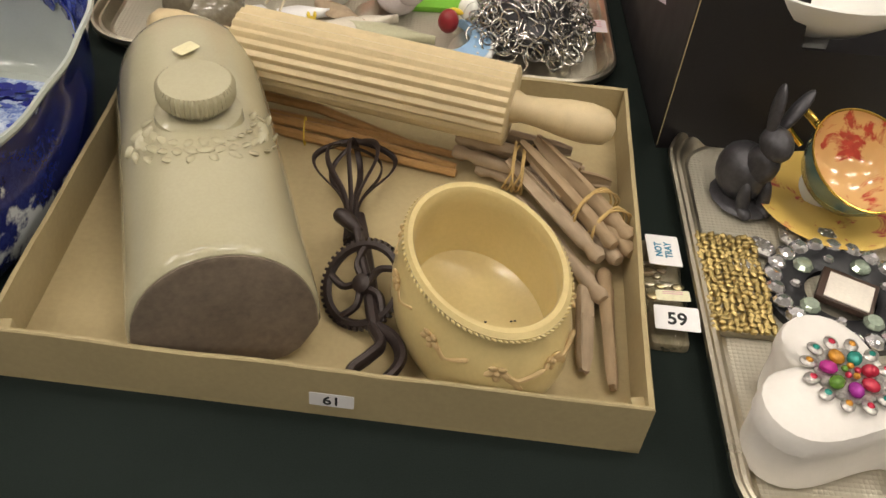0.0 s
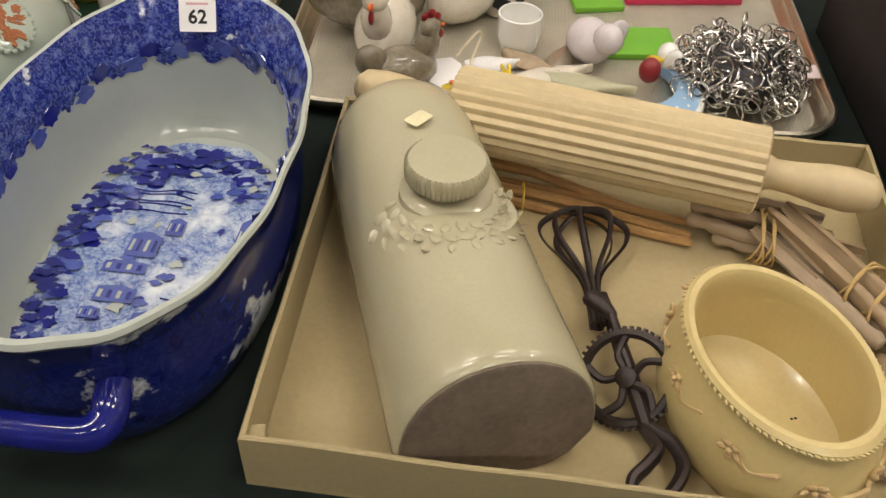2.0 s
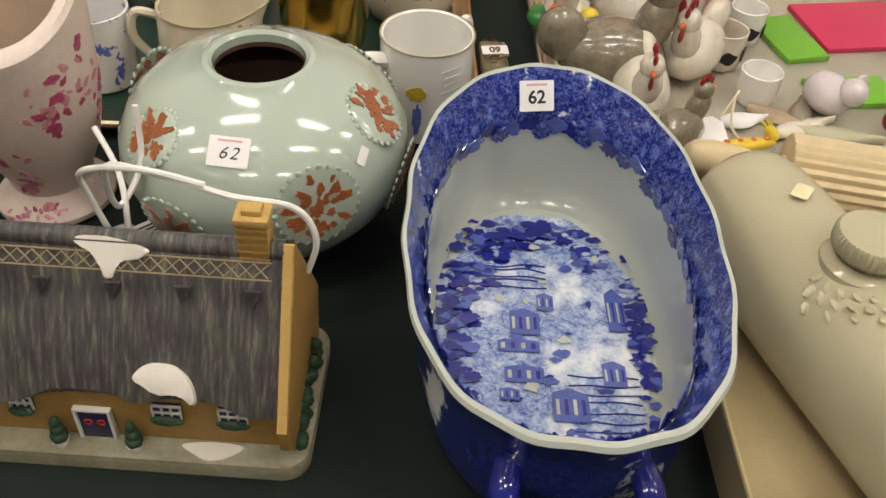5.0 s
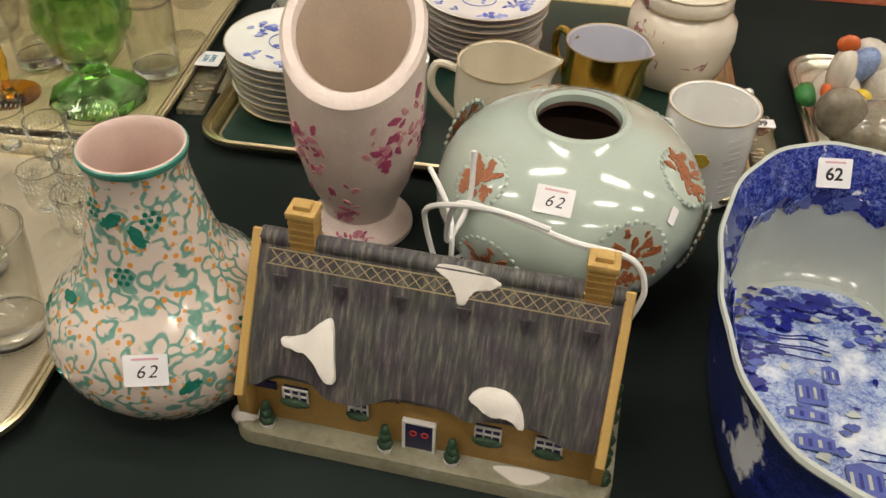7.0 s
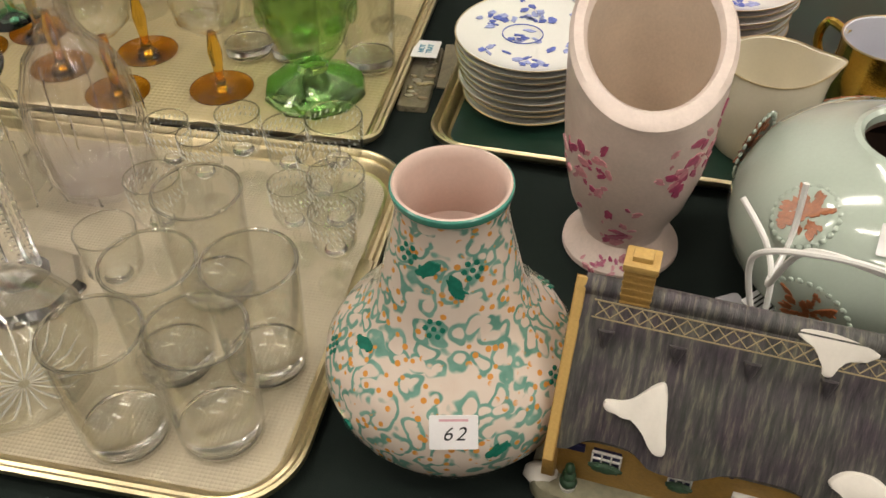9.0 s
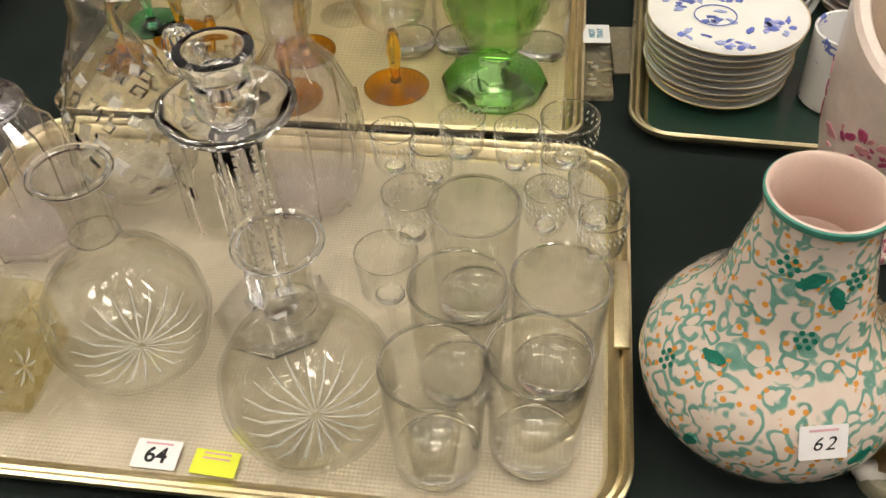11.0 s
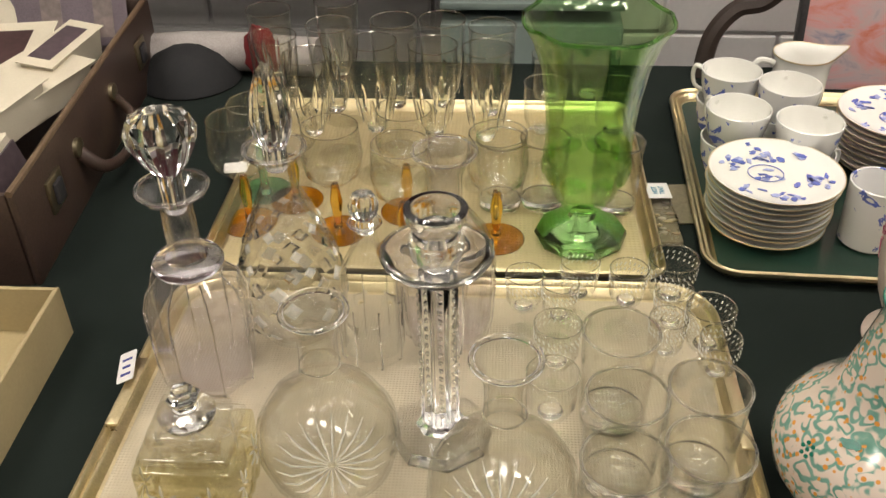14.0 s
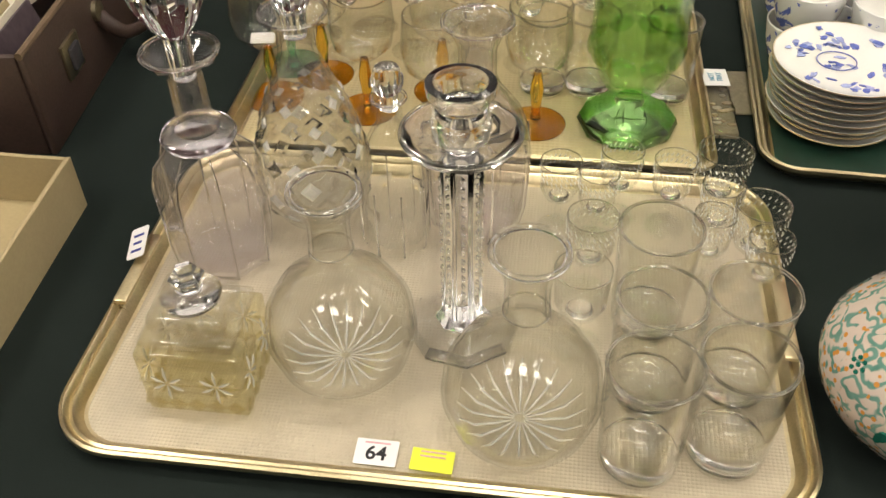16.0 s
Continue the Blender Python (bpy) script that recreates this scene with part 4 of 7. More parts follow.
ARAB = arabesque("green_scroll_majolica")
PINK_GLAZE = plain("pale_pink_glaze", (0.66, 0.50, 0.43), 0.25, vary=0.06)
GREEN_LINE = plain("green_rim_line", (0.06, 0.26, 0.20), 0.2, vary=0.2)
GREEN_DAB = plain("green_brush_dab", (0.015, 0.16, 0.11), 0.2, vary=0.3)
VX, VY = -0.692, 0.803
VPROF = [(0.044, 0.0), (0.052, 0.004), (0.068, 0.018), (0.079, 0.038), (0.0825, 0.055), (0.080, 0.072), (0.071, 0.088), (0.057, 0.102), (0.048, 0.115), (0.043, 0.130), (0.0385, 0.150), (0.0340, 0.170), (0.0318, 0.185), (0.0335, 0.194)]
vase = thing("bottle_vase", "majolica vase painted with green scrolls and orange dabs", "vase", put(VX, VY))
part("body", lathe(VPROF, 64), ARAB, vase, "painted bulbous body and neck")
part("rim", lathe([(0.0336, 0.1945), (0.0346, 0.1975), (0.0344, 0.1990), (0.0334, 0.1998)], 48, cap=False), GREEN_LINE, vase, "green rim line")
part("inside", lathe([(0.0336, 0.1996), (0.0322, 0.2002), (0.0308, 0.1990), (0.0295, 0.193), (0.028, 0.18), (0.03, 0.165), (0.034, 0.15), (0, 0.11)], 48, cap=False), PINK_GLAZE, vase, "pale pink glazed inside")


def on_turned(prof, deg, z, out=0.0004):
    for (r0, z0), (r1, z1) in zip(prof, prof[1:]):
        if z0 <= z <= z1:
            f = (z - z0) / (z1 - z0)
            r, sl = r0 + (r1 - r0) * f, math.atan2(r1 - r0, z1 - z0)
            break
    a = radians(deg)
    return pose((r + out) * math.cos(a), (r + out) * math.sin(a), z, 0, 0, deg + 90) @ pose(0, 0, 0, 90 + math.degrees(sl), 0, 0)


for deg, z in ((-158, 0.082), (-92, 0.128), (-22, 0.084), (40, 0.09), (-122, 0.17), (-60, 0.165)):
    for i, (dx, dy) in enumerate([(0, 0), (0.005, 0), (-0.005, 0), (0.0025, 0.0045), (-0.0025, 0.0045), (0.0025, -0.0045), (-0.0025, -0.0045)]):
        part("painted_dot", slab(ragged(dx, dy, 0.0017, 0.0017, 8, 0.2, i), -0.0006, 0.0004), GREEN_DAB, vase, at=on_turned(VPROF, deg, z), smooth=0)
for deg, z, tn in ((-60, 0.062, 20), (-130, 0.05, 70), (-100, 0.165, 30), (-75, 0.155, 120), (-140, 0.10, 10), (-20, 0.05, 40)):
    part("painted_leaf", slab(ragged(0, 0, 0.008, 0.004, 20, 0.7, tn), -0.0012, 0.0005), GREEN_DAB, vase, at=on_turned(VPROF, deg, z) @ pose(0, 0, 0, 0, 0, tn), smooth=0)
price_label("62", put(VX, VY) @ on_turned(VPROF, -78, 0.0785, 0.0006), w=0.028, h=0.021, size=0.012, bars=1, words="white paper lot label with a handwritten number")

# ---- celadon jar ----
CELADON = plain("celadon_glaze", (0.42, 0.485, 0.415), 0.1, vary=0.05, scale=12, coat=0.6, relief=0.03)
RUST = plain("rust_brown_enamel", (0.30, 0.10, 0.035), 0.3, vary=0.3, scale=200)
JPROF = [(0.050, 0.0), (0.058, 0.006), (0.088, 0.028), (0.106, 0.055), (0.1125, 0.080), (0.110, 0.102), (0.098, 0.124), (0.080, 0.139), (0.058, 0.149), (0.047, 0.153), (0.0415, 0.157)]
jar = thing("celadon_jar", "squat celadon green jar with moulded rust-brown sprays", "jar", put(-0.412, 0.966) @ Matrix.Scale(0.96, 4))
part("body", lathe(JPROF, 72), CELADON, jar, "glossy pale green glaze")
part("mouth", lathe([(0.0415, 0.157), (0.0375, 0.1585), (0.0345, 0.156), (0.034, 0.148)], 48, cap=False), CELADON, jar, "rolled mouth")
# the inside is dark brown, unlike the pale green body
part("inside", lathe([(0.0338, 0.150), (0.0338, 0.146), (0.06, 0.135), (0.09, 0.10), (0.07, 0.03), (0, 0.02)], 40, cap=False), plain("dark_brown_inside", (0.085, 0.045, 0.03), 0.8), jar, "dark brown inside")
random.seed(12)
for deg, z, r in ((-66, 0.098, 0.031), (-122, 0.070, 0.029), (-140, 0.128, 0.022), (-20, 0.130, 0.024), (40, 0.105, 0.028), (-15, 0.070, 0.028), (150, 0.1, 0.028), (105, 0.125, 0.02)):
    med = bmesh.new()
    lathe([(0, 0.001)] + [(r * f, 0.0012 - 0.45 * (r * f) ** 2 / 0.11 * 0.6) for f in (0.3, 0.6, 0.85)] + [(r, -0.0015)], 40, bm=med, flute=20, depth=0.05)
    md = part("medallion", med, CELADON, jar, "scalloped raised medallion", at=on_turned(JPROF, deg, z, 0.0012))
    for k in range(26):
        a = 2 * math.pi * k / 26
        part("bead", blob(0.0026, 0.0026, 0.0014, seg=8), CELADON, md, at=pose(r * math.cos(a), r * math.sin(a), -0.002 - 0.0006))
    for k in range(40):
        a, q = random.uniform(0, 6.28), r * 0.80 * math.sqrt(random.random())
        if k < 14:
            a, q = radians(60 + 25 * math.sin(k)) + (math.pi if k % 2 else 0), r * 0.055 * k
        part("spray", slab(ragged(0, 0, random.uniform(0.002, 0.0062), random.uniform(0.0012, 0.0036), 14, 0.9, k * 1.3 + deg), -0.0008, 0.0006), RUST, md, "rust-brown enamel spray" if k == 0 else "", at=pose(q * math.cos(a), q * math.sin(a), 0.0012 - 2.4 * q * q, 0, 0, math.degrees(a)), smooth=0)
price_label("62", put(-0.412, 0.966) @ Matrix.Scale(0.96, 4) @ on_turned(JPROF, -100, 0.134, 0.0012), w=0.029, h=0.0215, size=0.0125, bars=1, words="white paper lot label with a handwritten number")
price_label("", put(-0.412, 0.966) @ Matrix.Scale(0.96, 4) @ on_turned(JPROF, -42, 0.118, 0.0012) @ pose(0, 0, 0, 0, 0, 40), w=0.014, h=0.008, words="small blank white sticker")

# ---- boot-shaped vase ----
CRACKLE = plain("crackled_white_pink_glaze", (0.66, 0.54, 0.48), 0.3, vary=0.12, scale=30, fine=350, relief=0.2, stain=(0.58, 0.40, 0.36))
MAGENTA = plain("magenta_flower_enamel", (0.36, 0.055, 0.13), 0.3, vary=0.4, scale=150)
MAGENTA_PALE = plain("pale_magenta_enamel", (0.55, 0.24, 0.27), 0.3, vary=0.3, scale=150)


def boot_warp(x, y, z, a):
    k = max(0.0, (z - 0.04) / 0.13)
    return (x * (1 - 0.08 * k), y * (1 + 0.10 * k) - 0.004 * k, z + 0.50 * y * k * k + 0.022 * k)


BP = [(0.044, 0.0), (0.047, 0.003), (0.0465, 0.007), (0.037, 0.014), (0.032, 0.023), (0.034, 0.033), (0.045, 0.055), (0.0535, 0.085), (0.058, 0.12), (0.0605, 0.15), (0.0615, 0.166)]
boot = thing("stirrup_vase", "crackled white vase with slanted oval mouth and magenta flowers", "vase", put(-0.591, 0.996, 0, 4))
part("body", lathe(BP, 64, warp=boot_warp), CRACKLE, boot, "crackled glaze with magenta sprays")
part("rim", lathe([(0.0615, 0.166), (0.0622, 0.172), (0.059, 0.1755), (0.052, 0.175), (0.0485, 0.171)], 64, warp=boot_warp, cap=False), plain("worn_pink_white_rim", (0.68, 0.57, 0.51), 0.35, vary=0.1, scale=60, relief=0.3), boot, "thick worn rim")
part("inside", lathe([(0.0484, 0.1712), (0.0475, 0.168), (0.046, 0.14), (0.042, 0.10), (0.034, 0.07), (0.0, 0.06)], 64, warp=boot_warp, cap=False), plain("stained_beige_inside", (0.55, 0.44, 0.34), 0.5, vary=0.12, scale=25, stain=(0.45, 0.34, 0.26)), boot, "stained beige inside")
part("crack", tube([(0.0462, 0.004, 0.165), (0.03, -0.022, 0.12), (0.016, -0.034, 0.095)], 0.0005, 4), INK, boot, "brown crack line")
random.seed(21)
for deg0, z0 in ((-60, 0.108), (-125, 0.105), (-100, 0.05), (-30, 0.12), (-150, 0.09), (-85, 0.012), (-115, 0.010), (60, 0.1), (150, 0.1), (0, 0.09)):
    for k in range(16):
        z = min(max(z0 + random.gauss(0, 0.016 if z0 > 0.03 else 0.003), 0.005), 0.155)
        p = on_turned(BP, deg0 + random.gauss(0, 9), z, 0.0004)
        w = Vector(boot_warp(*p.translation, 0))
        q = p.copy()
        q.translation = w
        s = random.uniform(0.0018, 0.0062) if z0 > 0.03 else 0.0025
        part("painted_petal", slab(ragged(0, 0, s, s * 0.55, 14, 0.8, k * 2.1 + deg0), -0.0015, 0.0004), (MAGENTA, MAGENTA_PALE)[k % 2], boot, at=q @ pose(0, 0, 0, 0, 0, random.uniform(0, 180)), smooth=0)
# ---- glass trays ----
def thin_glass(name, color=(1, 1, 1), ior=1.5, relief=0.0, scale=80.0):
    """Thin clear glass wall: light passes straight on, and the surface mirrors by its Fresnel gloss."""
    m, nt, b = nodes_of(name)
    nt.nodes.remove(b)
    tr = nt.nodes.new("ShaderNodeBsdfTransparent")
    tr.inputs["Color"].default_value = (*color, 1)
    gl = nt.nodes.new("ShaderNodeBsdfGlossy")
    gl.inputs["Roughness"].default_value = 0.02
    fr = nt.nodes.new("ShaderNodeLayerWeight")
    fr.inputs["Blend"].default_value = 0.5
    pw = nt.nodes.new("ShaderNodeMath")
    pw.operation = "POWER"
    pw.inputs[1].default_value = 3.6
    nt.links.new(fr.outputs["Facing"], pw.inputs[0])
    ma = nt.nodes.new("ShaderNodeMath")
    ma.operation = "MULTIPLY_ADD"
    ma.inputs[1].default_value, ma.inputs[2].default_value = 0.75, ((ior - 1) / (ior + 1)) ** 2
    nt.links.new(pw.outputs[0], ma.inputs[0])
    if relief:
        bm = add(nt, "ShaderNodeBump", Strength=relief, Distance=0.001)
        nt.links.new(noise_of(nt, coords(nt), scale, 2), bm.inputs["Height"])
        nt.links.new(bm.outputs["Normal"], gl.inputs["Normal"])
        nt.links.new(bm.outputs["Normal"], fr.inputs["Normal"])
    top = nt.nodes.new("ShaderNodeMixShader")
    nt.links.new(ma.outputs[0], top.inputs[0])
    nt.links.new(tr.outputs[0], top.inputs[1])
    nt.links.new(gl.outputs[0], top.inputs[2])
    nt.links.new(top.outputs[0], nt.nodes["Material Output"].inputs["Surface"])
    return m


def tray_floor(name, color, scale):
    """Plated metal stamped with a fine grid of dimples, with wear marks."""
    m, nt, b = nodes_of(name)
    v = coords(nt)
    ch = add(nt, "ShaderNodeTexVoronoi", Scale=scale, Randomness=0.0)
    nt.links.new(v, ch.inputs["Vector"])
    cloud = noise_of(nt, v, 14, 6, 0.65)
    col = ramp(nt, cloud, [(0.3, tuple(c * 0.82 for c in color)), (0.7, tuple(min(1, c * 1.08) for c in color))])
    specks = ramp(nt, noise_of(nt, v, 220, 3), [(0.68, (0, 0, 0)), (0.76, (0.6, 0.6, 0.6))])
    col = mix(nt, specks, col, tuple(c * 0.35 for c in color))
    nt.links.new(col, b.inputs["Base Color"])
    b.inputs["Metallic"].default_value = 0.45
    b.inputs["Roughness"].default_value = 0.42
    bump(nt, b, ch.outputs["Distance"], 0.5, 0.0015)
    return m


TRAY_FLOOR = tray_floor("stamped_plate_floor", (0.57, 0.50, 0.375), 330)
TRAY_GOLD = tray_floor("gilt_plate_floor", (0.62, 0.52, 0.30), 200)
TRAY_GREEN = plain("dark_green_tray_floor", (0.009, 0.032, 0.022), 0.35, vary=0.3, scale=60, coat=0.2)
TRAY_GREY = tray_floor("grey_plate_floor", (0.50, 0.46, 0.37), 300)
GLASS = thin_glass("clear_glass_thin", (0.992, 0.992, 0.982), 1.50)
GLASS_RIM = glass("glass_rim", (0.74, 0.73, 0.66), 0.0)
GLASS_CUT = glass("cut_crystal", (1.0, 1.0, 0.998), 0.0)
GLASS_BLOWN = thin_glass("blown_clear_glass", (0.980, 0.979, 0.964), 1.66)
GLASS_FACET = thin_glass("facetted_clear_glass", (0.975, 0.973, 0.966), 1.75, 0.5, 60)
GLASS_LILAC = thin_glass("lilac_tinted_glass", (0.968, 0.960, 0.974), 1.75, 0.3, 50)
GLASS_GREEN = thin_glass("green_pressed_glass", (0.78, 0.92, 0.68), 1.6)
GLASS_GREEN_DEEP = glass("thick_green_glass", (0.42, 0.80, 0.28), 0.0)
GLASS_AMBER = glass("amber_glass", (0.95, 0.60, 0.08), 0.0)
GLASS_TEAL = glass("teal_green_glass", (0.40, 0.80, 0.60), 0.0)
GLASS_YELLOW = thin_glass("yellow_tinged_glass", (0.95, 0.925, 0.79), 1.85, 0.2, 60)

big = tray("serving_tray", "large silver-plated tray with a gilt rolled rim", 0.556, 0.372, 0.055, put(-1.052, 0.871, 0, 0.4), TRAY_FLOOR, GOLD_EDGE)
tray("serving_tray", "silver-plated tray with a dull gold floor and square corners", 0.505, 0.405, 0.022, put(-1.071, 1.269, 0, 0.8), TRAY_GOLD, GOLD_EDGE)
tray("serving_tray", "dark green tray with a gilt triple-lined rim", 0.545, 0.445, 0.04, put(-0.497, 1.292, 0, -2), TRAY_GREEN, GOLD_EDGE)
for x in (-0.270, 0.270):
    part("handle", box(0.012, 0.085, 0.004, 0.0015, at=pose(x, 0, 0.0175)), GOLD_EDGE, big, "flat gilt handle plate")
FZ = 0.005


def glassware(name, outer, wall, floor_z, steps=32, flute=0, depth=0.0, inner_top=None):
    """A hollow glass vessel from its outer profile."""
    top = outer[-1]
    inner = [(max(r - wall, 0.001), z) for r, z in outer if z > floor_z + 0.001]
    for (r0, z0), (r1, z1) in zip(outer, outer[1:]):
        if z0 <= floor_z + 0.001 < z1:
            edge_r = r0 + (r1 - r0) * (floor_z + 0.001 - z0) / (z1 - z0) - wall
            inner = [(max(edge_r * 0.9, 0.001), floor_z + 0.0004), (max(edge_r, 0.001), floor_z + 0.002)] + [p for p in inner if p[1] > floor_z + 0.002]
    prof = outer + [(top[0] - wall * 0.5, top[1] + wall * 0.35)] + list(reversed(inner)) + [(0.0, floor_z)]
    return lathe([(0.0, outer[0][1])] + prof, steps, flute=flute, depth=depth)


def rim_ring(r, z, thick=0.0009):
    return tube([(r * math.cos(a), r * math.sin(a), z) for a in [2 * math.pi * i / 40 for i in range(40)]], thick, 6, closed=True)


def tumbler(x, y, k=1.0):
    ob = thing("glass_tumbler", "plain heavy-based clear glass tumbler on the tray", "glass", put(x, y, FZ), group="tumblers")
    part("cup", glassware("cup", [(0.0255 * k, 0.0), (0.028 * k, 0.002), (0.0288 * k, 0.010), (0.0318 * k, 0.100 * k)], 0.0016, 0.016, 40), GLASS_BLOWN, ob)
    part("rim", rim_ring(0.0312 * k, 0.1003 * k, 0.0013), GLASS_RIM, ob)
    part("heavy_base", lathe([(0, 0.0022), (0.0245 * k, 0.0022), (0.0268 * k, 0.004), (0.0270 * k, 0.013), (0.022 * k, 0.0150), (0, 0.0135)], 40), GLASS_CUT, ob, "thick clear base")
    return ob


for x, y in ((-0.899, 0.736), (-0.838, 0.751), (-0.892, 0.800), (-0.828, 0.813), (-0.890, 0.874)):
    tumbler(x, y)


def liqueur(x, y, r=0.0185, h=0.078, kind="etched stemmed clear liqueur glass on the tray", etched=True):
    ob = thing("liqueur_glass", kind, "glass", put(x, y, FZ), group="liqueur glasses")
    part("bowl", glassware("bowl", [(0.003, h * 0.45), (r * 0.72, h * 0.5), (r * 0.92, h * 0.62), (r, h)], 0.0009, h * 0.5, 28), GLASS, ob)
    part("stem", lathe([(0.0026, 0.003), (0.0022, h * 0.2), (0.003, h * 0.3), (0.0022, h * 0.36), (0.003, h * 0.46)], 12), GLASS, ob)
    part("foot", lathe([(0, 0), (r * 0.95, 0), (r * 0.95, 0.0012), (r * 0.4, 0.003), (0.002, 0.005)], 28), GLASS, ob)
    part("rim", rim_ring(r - 0.0005, h, 0.0006), GLASS_RIM, ob)
    part("bowl_base", blob(r * 0.5, r * 0.5, 0.004, seg=12), GLASS_CUT, ob, at=pose(0, 0, h * 0.5))
    if etched:
        for z in (0.80, 0.88):
            bm = bmesh.new()
            for i in range(26):
                a = 2 * math.pi * i / 26
                rr = r * (0.92 + 0.08 * (z - 0.62) / 0.38) + 0.0003
                box(0.0003, 0.0008, 0.0035, at=pose(rr * math.cos(a), rr * math.sin(a), h * z, 0, 0, math.degrees(a)) @ pose(0, 0, 0, 25, 0, 0), bm=bm)
            tagged(part("etched_band", bm, ETCH, ob, "band of white etched leaves"), kind="stuff")
    return ob


ETCH = plain("frosted_etching", (0.75, 0.75, 0.70), 0.7)
for x, y, r in ((-0.968, 0.982, 0.0185), (-0.935, 0.970, 0.0175), (-0.915, 1.005, 0.019), (-0.870, 0.995, 0.0185), (-0.829, 1.000, 0.0235), (-0.832, 0.965, 0.018), (-0.806, 0.929, 0.022), (-0.801, 0.900, 0.018), (-0.842, 0.925, 0.017), (-0.94, 0.90, 0.021)):
    liqueur(x, y, r, 0.075 if r < 0.02 else 0.085)
lying = liqueur(-0.946, 0.838, 0.022, 0.085, "clear liqueur glass with yellowish bowl", False)


# half-clear white that paints the sparkle of cut glass into its colour
m, nt, b = nodes_of("whitened_cut_glint")
b.inputs["Base Color"].default_value = (0.9, 0.9, 0.86, 1)
b.inputs["Roughness"].default_value = 0.12
tr = nt.nodes.new("ShaderNodeBsdfTransparent")
ms = nt.nodes.new("ShaderNodeMixShader")
ms.inputs[0].default_value = 0.68
nt.links.new(b.outputs[0], ms.inputs[1])
nt.links.new(tr.outputs[0], ms.inputs[2])
nt.links.new(ms.outputs[0], nt.nodes["Material Output"].inputs["Surface"])
CUT_GLINT = m


def carafe(x, y, turn):
    ob = thing("water_carafe", "round clear glass carafe with a star-cut body", "carafe", put(x, y, FZ, turn), group="carafes")
    outer = [(0.030, 0.0), (0.036, 0.002), (0.051, 0.018), (0.0575, 0.042), (0.055, 0.064), (0.044, 0.084), (0.028, 0.098), (0.0185, 0.108), (0.0155, 0.122), (0.0148, 0.145), (0.0165, 0.158), (0.0235, 0.170), (0.0245, 0.174)]
    part("body", glassware("body", outer, 0.0028, 0.008, 56), GLASS_BLOWN, ob)
    part("lip_rim", rim_ring(0.0240, 0.1742, 0.0024), GLASS_CUT, ob)
    part("shoulder_line", rim_ring(0.0155, 0.1235, 0.0008), GLASS_RIM, ob)
    for i in range(20):
        a = 2 * math.pi * i / 20
        part("star_cut", tube([(r * math.cos(a), r * math.sin(a), z) for r, z in ((0.004, 0.0095), (0.018, 0.0095), (0.034, 0.0125), (0.046, 0.0240))], [0.0004, 0.0010, 0.0011, 0.0004], 5), CUT_GLINT, ob)
    return ob


carafe(-1.124, 0.798, 10)
carafe(-0.984, 0.754, -15)

# glass candlestick
ob = thing("candlestick", "tall pressed glass candlestick with an octagonal foot", "candlestick", put(-1.038, 0.847, FZ, 12))
part("foot", lathe([(0, 0), (0.045, 0), (0.046, 0.004), (0.040, 0.010), (0.022, 0.016), (0.017, 0.024)], 8), GLASS_CUT, ob, smooth=20)
part("column", lathe([(0.017, 0.022), (0.0165, 0.03), (0.0150, 0.10), (0.0165, 0.168), (0.012, 0.178)], 16, flute=8, depth=0.16), GLASS_CUT, ob)
for i in range(8):
    bm = bmesh.new()
    for k in range(16):
        blob(0.0017, 0.0017, 0.0024, pose(0.0152 * math.cos(i * 0.785), 0.0152 * math.sin(i * 0.785), 0.036 + 0.0085 * k), bm, 6)
    tagged(part("bead_line", bm, GLASS_CUT, ob), kind="stuff")
part("drip_pan", lathe([(0.012, 0.176), (0.030, 0.180), (0.0415, 0.190), (0.0425, 0.194), (0.040, 0.195), (0.028, 0.187), (0.012, 0.184)], 40, flute=10, depth=0.02), GLASS_CUT, ob)
part("socket", lathe([(0.012, 0.184), (0.020, 0.192), (0.0215, 0.205), (0.0175, 0.216), (0.0235, 0.226), (0.0238, 0.233), (0.0185, 0.234), (0.0135, 0.226), (0.0125, 0.205), (0, 0.2)], 32), GLASS_CUT, ob)
part("pan_rim", rim_ring(0.0418, 0.1945, 0.0014), GLASS_RIM, ob)


def decanter(name, label, x, y, body, lipz, stopper=None, flute=0, depth=0.0, mat=None, turn=0, steps=40, smooth=40):
    ob = thing("decanter", label, "decanter", put(x, y, FZ, turn))
    part("body", glassware("body", body, 0.003, 0.008, steps, flute, depth), mat or GLASS_FACET, ob, smooth=smooth)
    part("lip_ring", tube([(body[-1][0] * 0.97 * math.cos(a), body[-1][0] * 0.97 * math.sin(a), body[-1][1]) for a in [2 * math.pi * k / 32 for k in range(32)]], 0.0016, 6, closed=True), GLASS_CUT, ob)
    for i in range(8 if flute else 0):
        a = 2 * math.pi * (i + 0.5) / 8
        part("flute_edge", tube([(r * 1.0 * math.cos(a), r * 1.0 * math.sin(a), z) for r, z in body if z < lipz * 0.62], 0.0011, 5), GLASS_CUT, ob)
    if stopper:
        part("stopper", lathe([(r, lipz + z) for r, z in stopper], 24, flute=12, depth=0.12), GLASS_CUT, ob, "faceted glass stopper", smooth=20)
    return ob


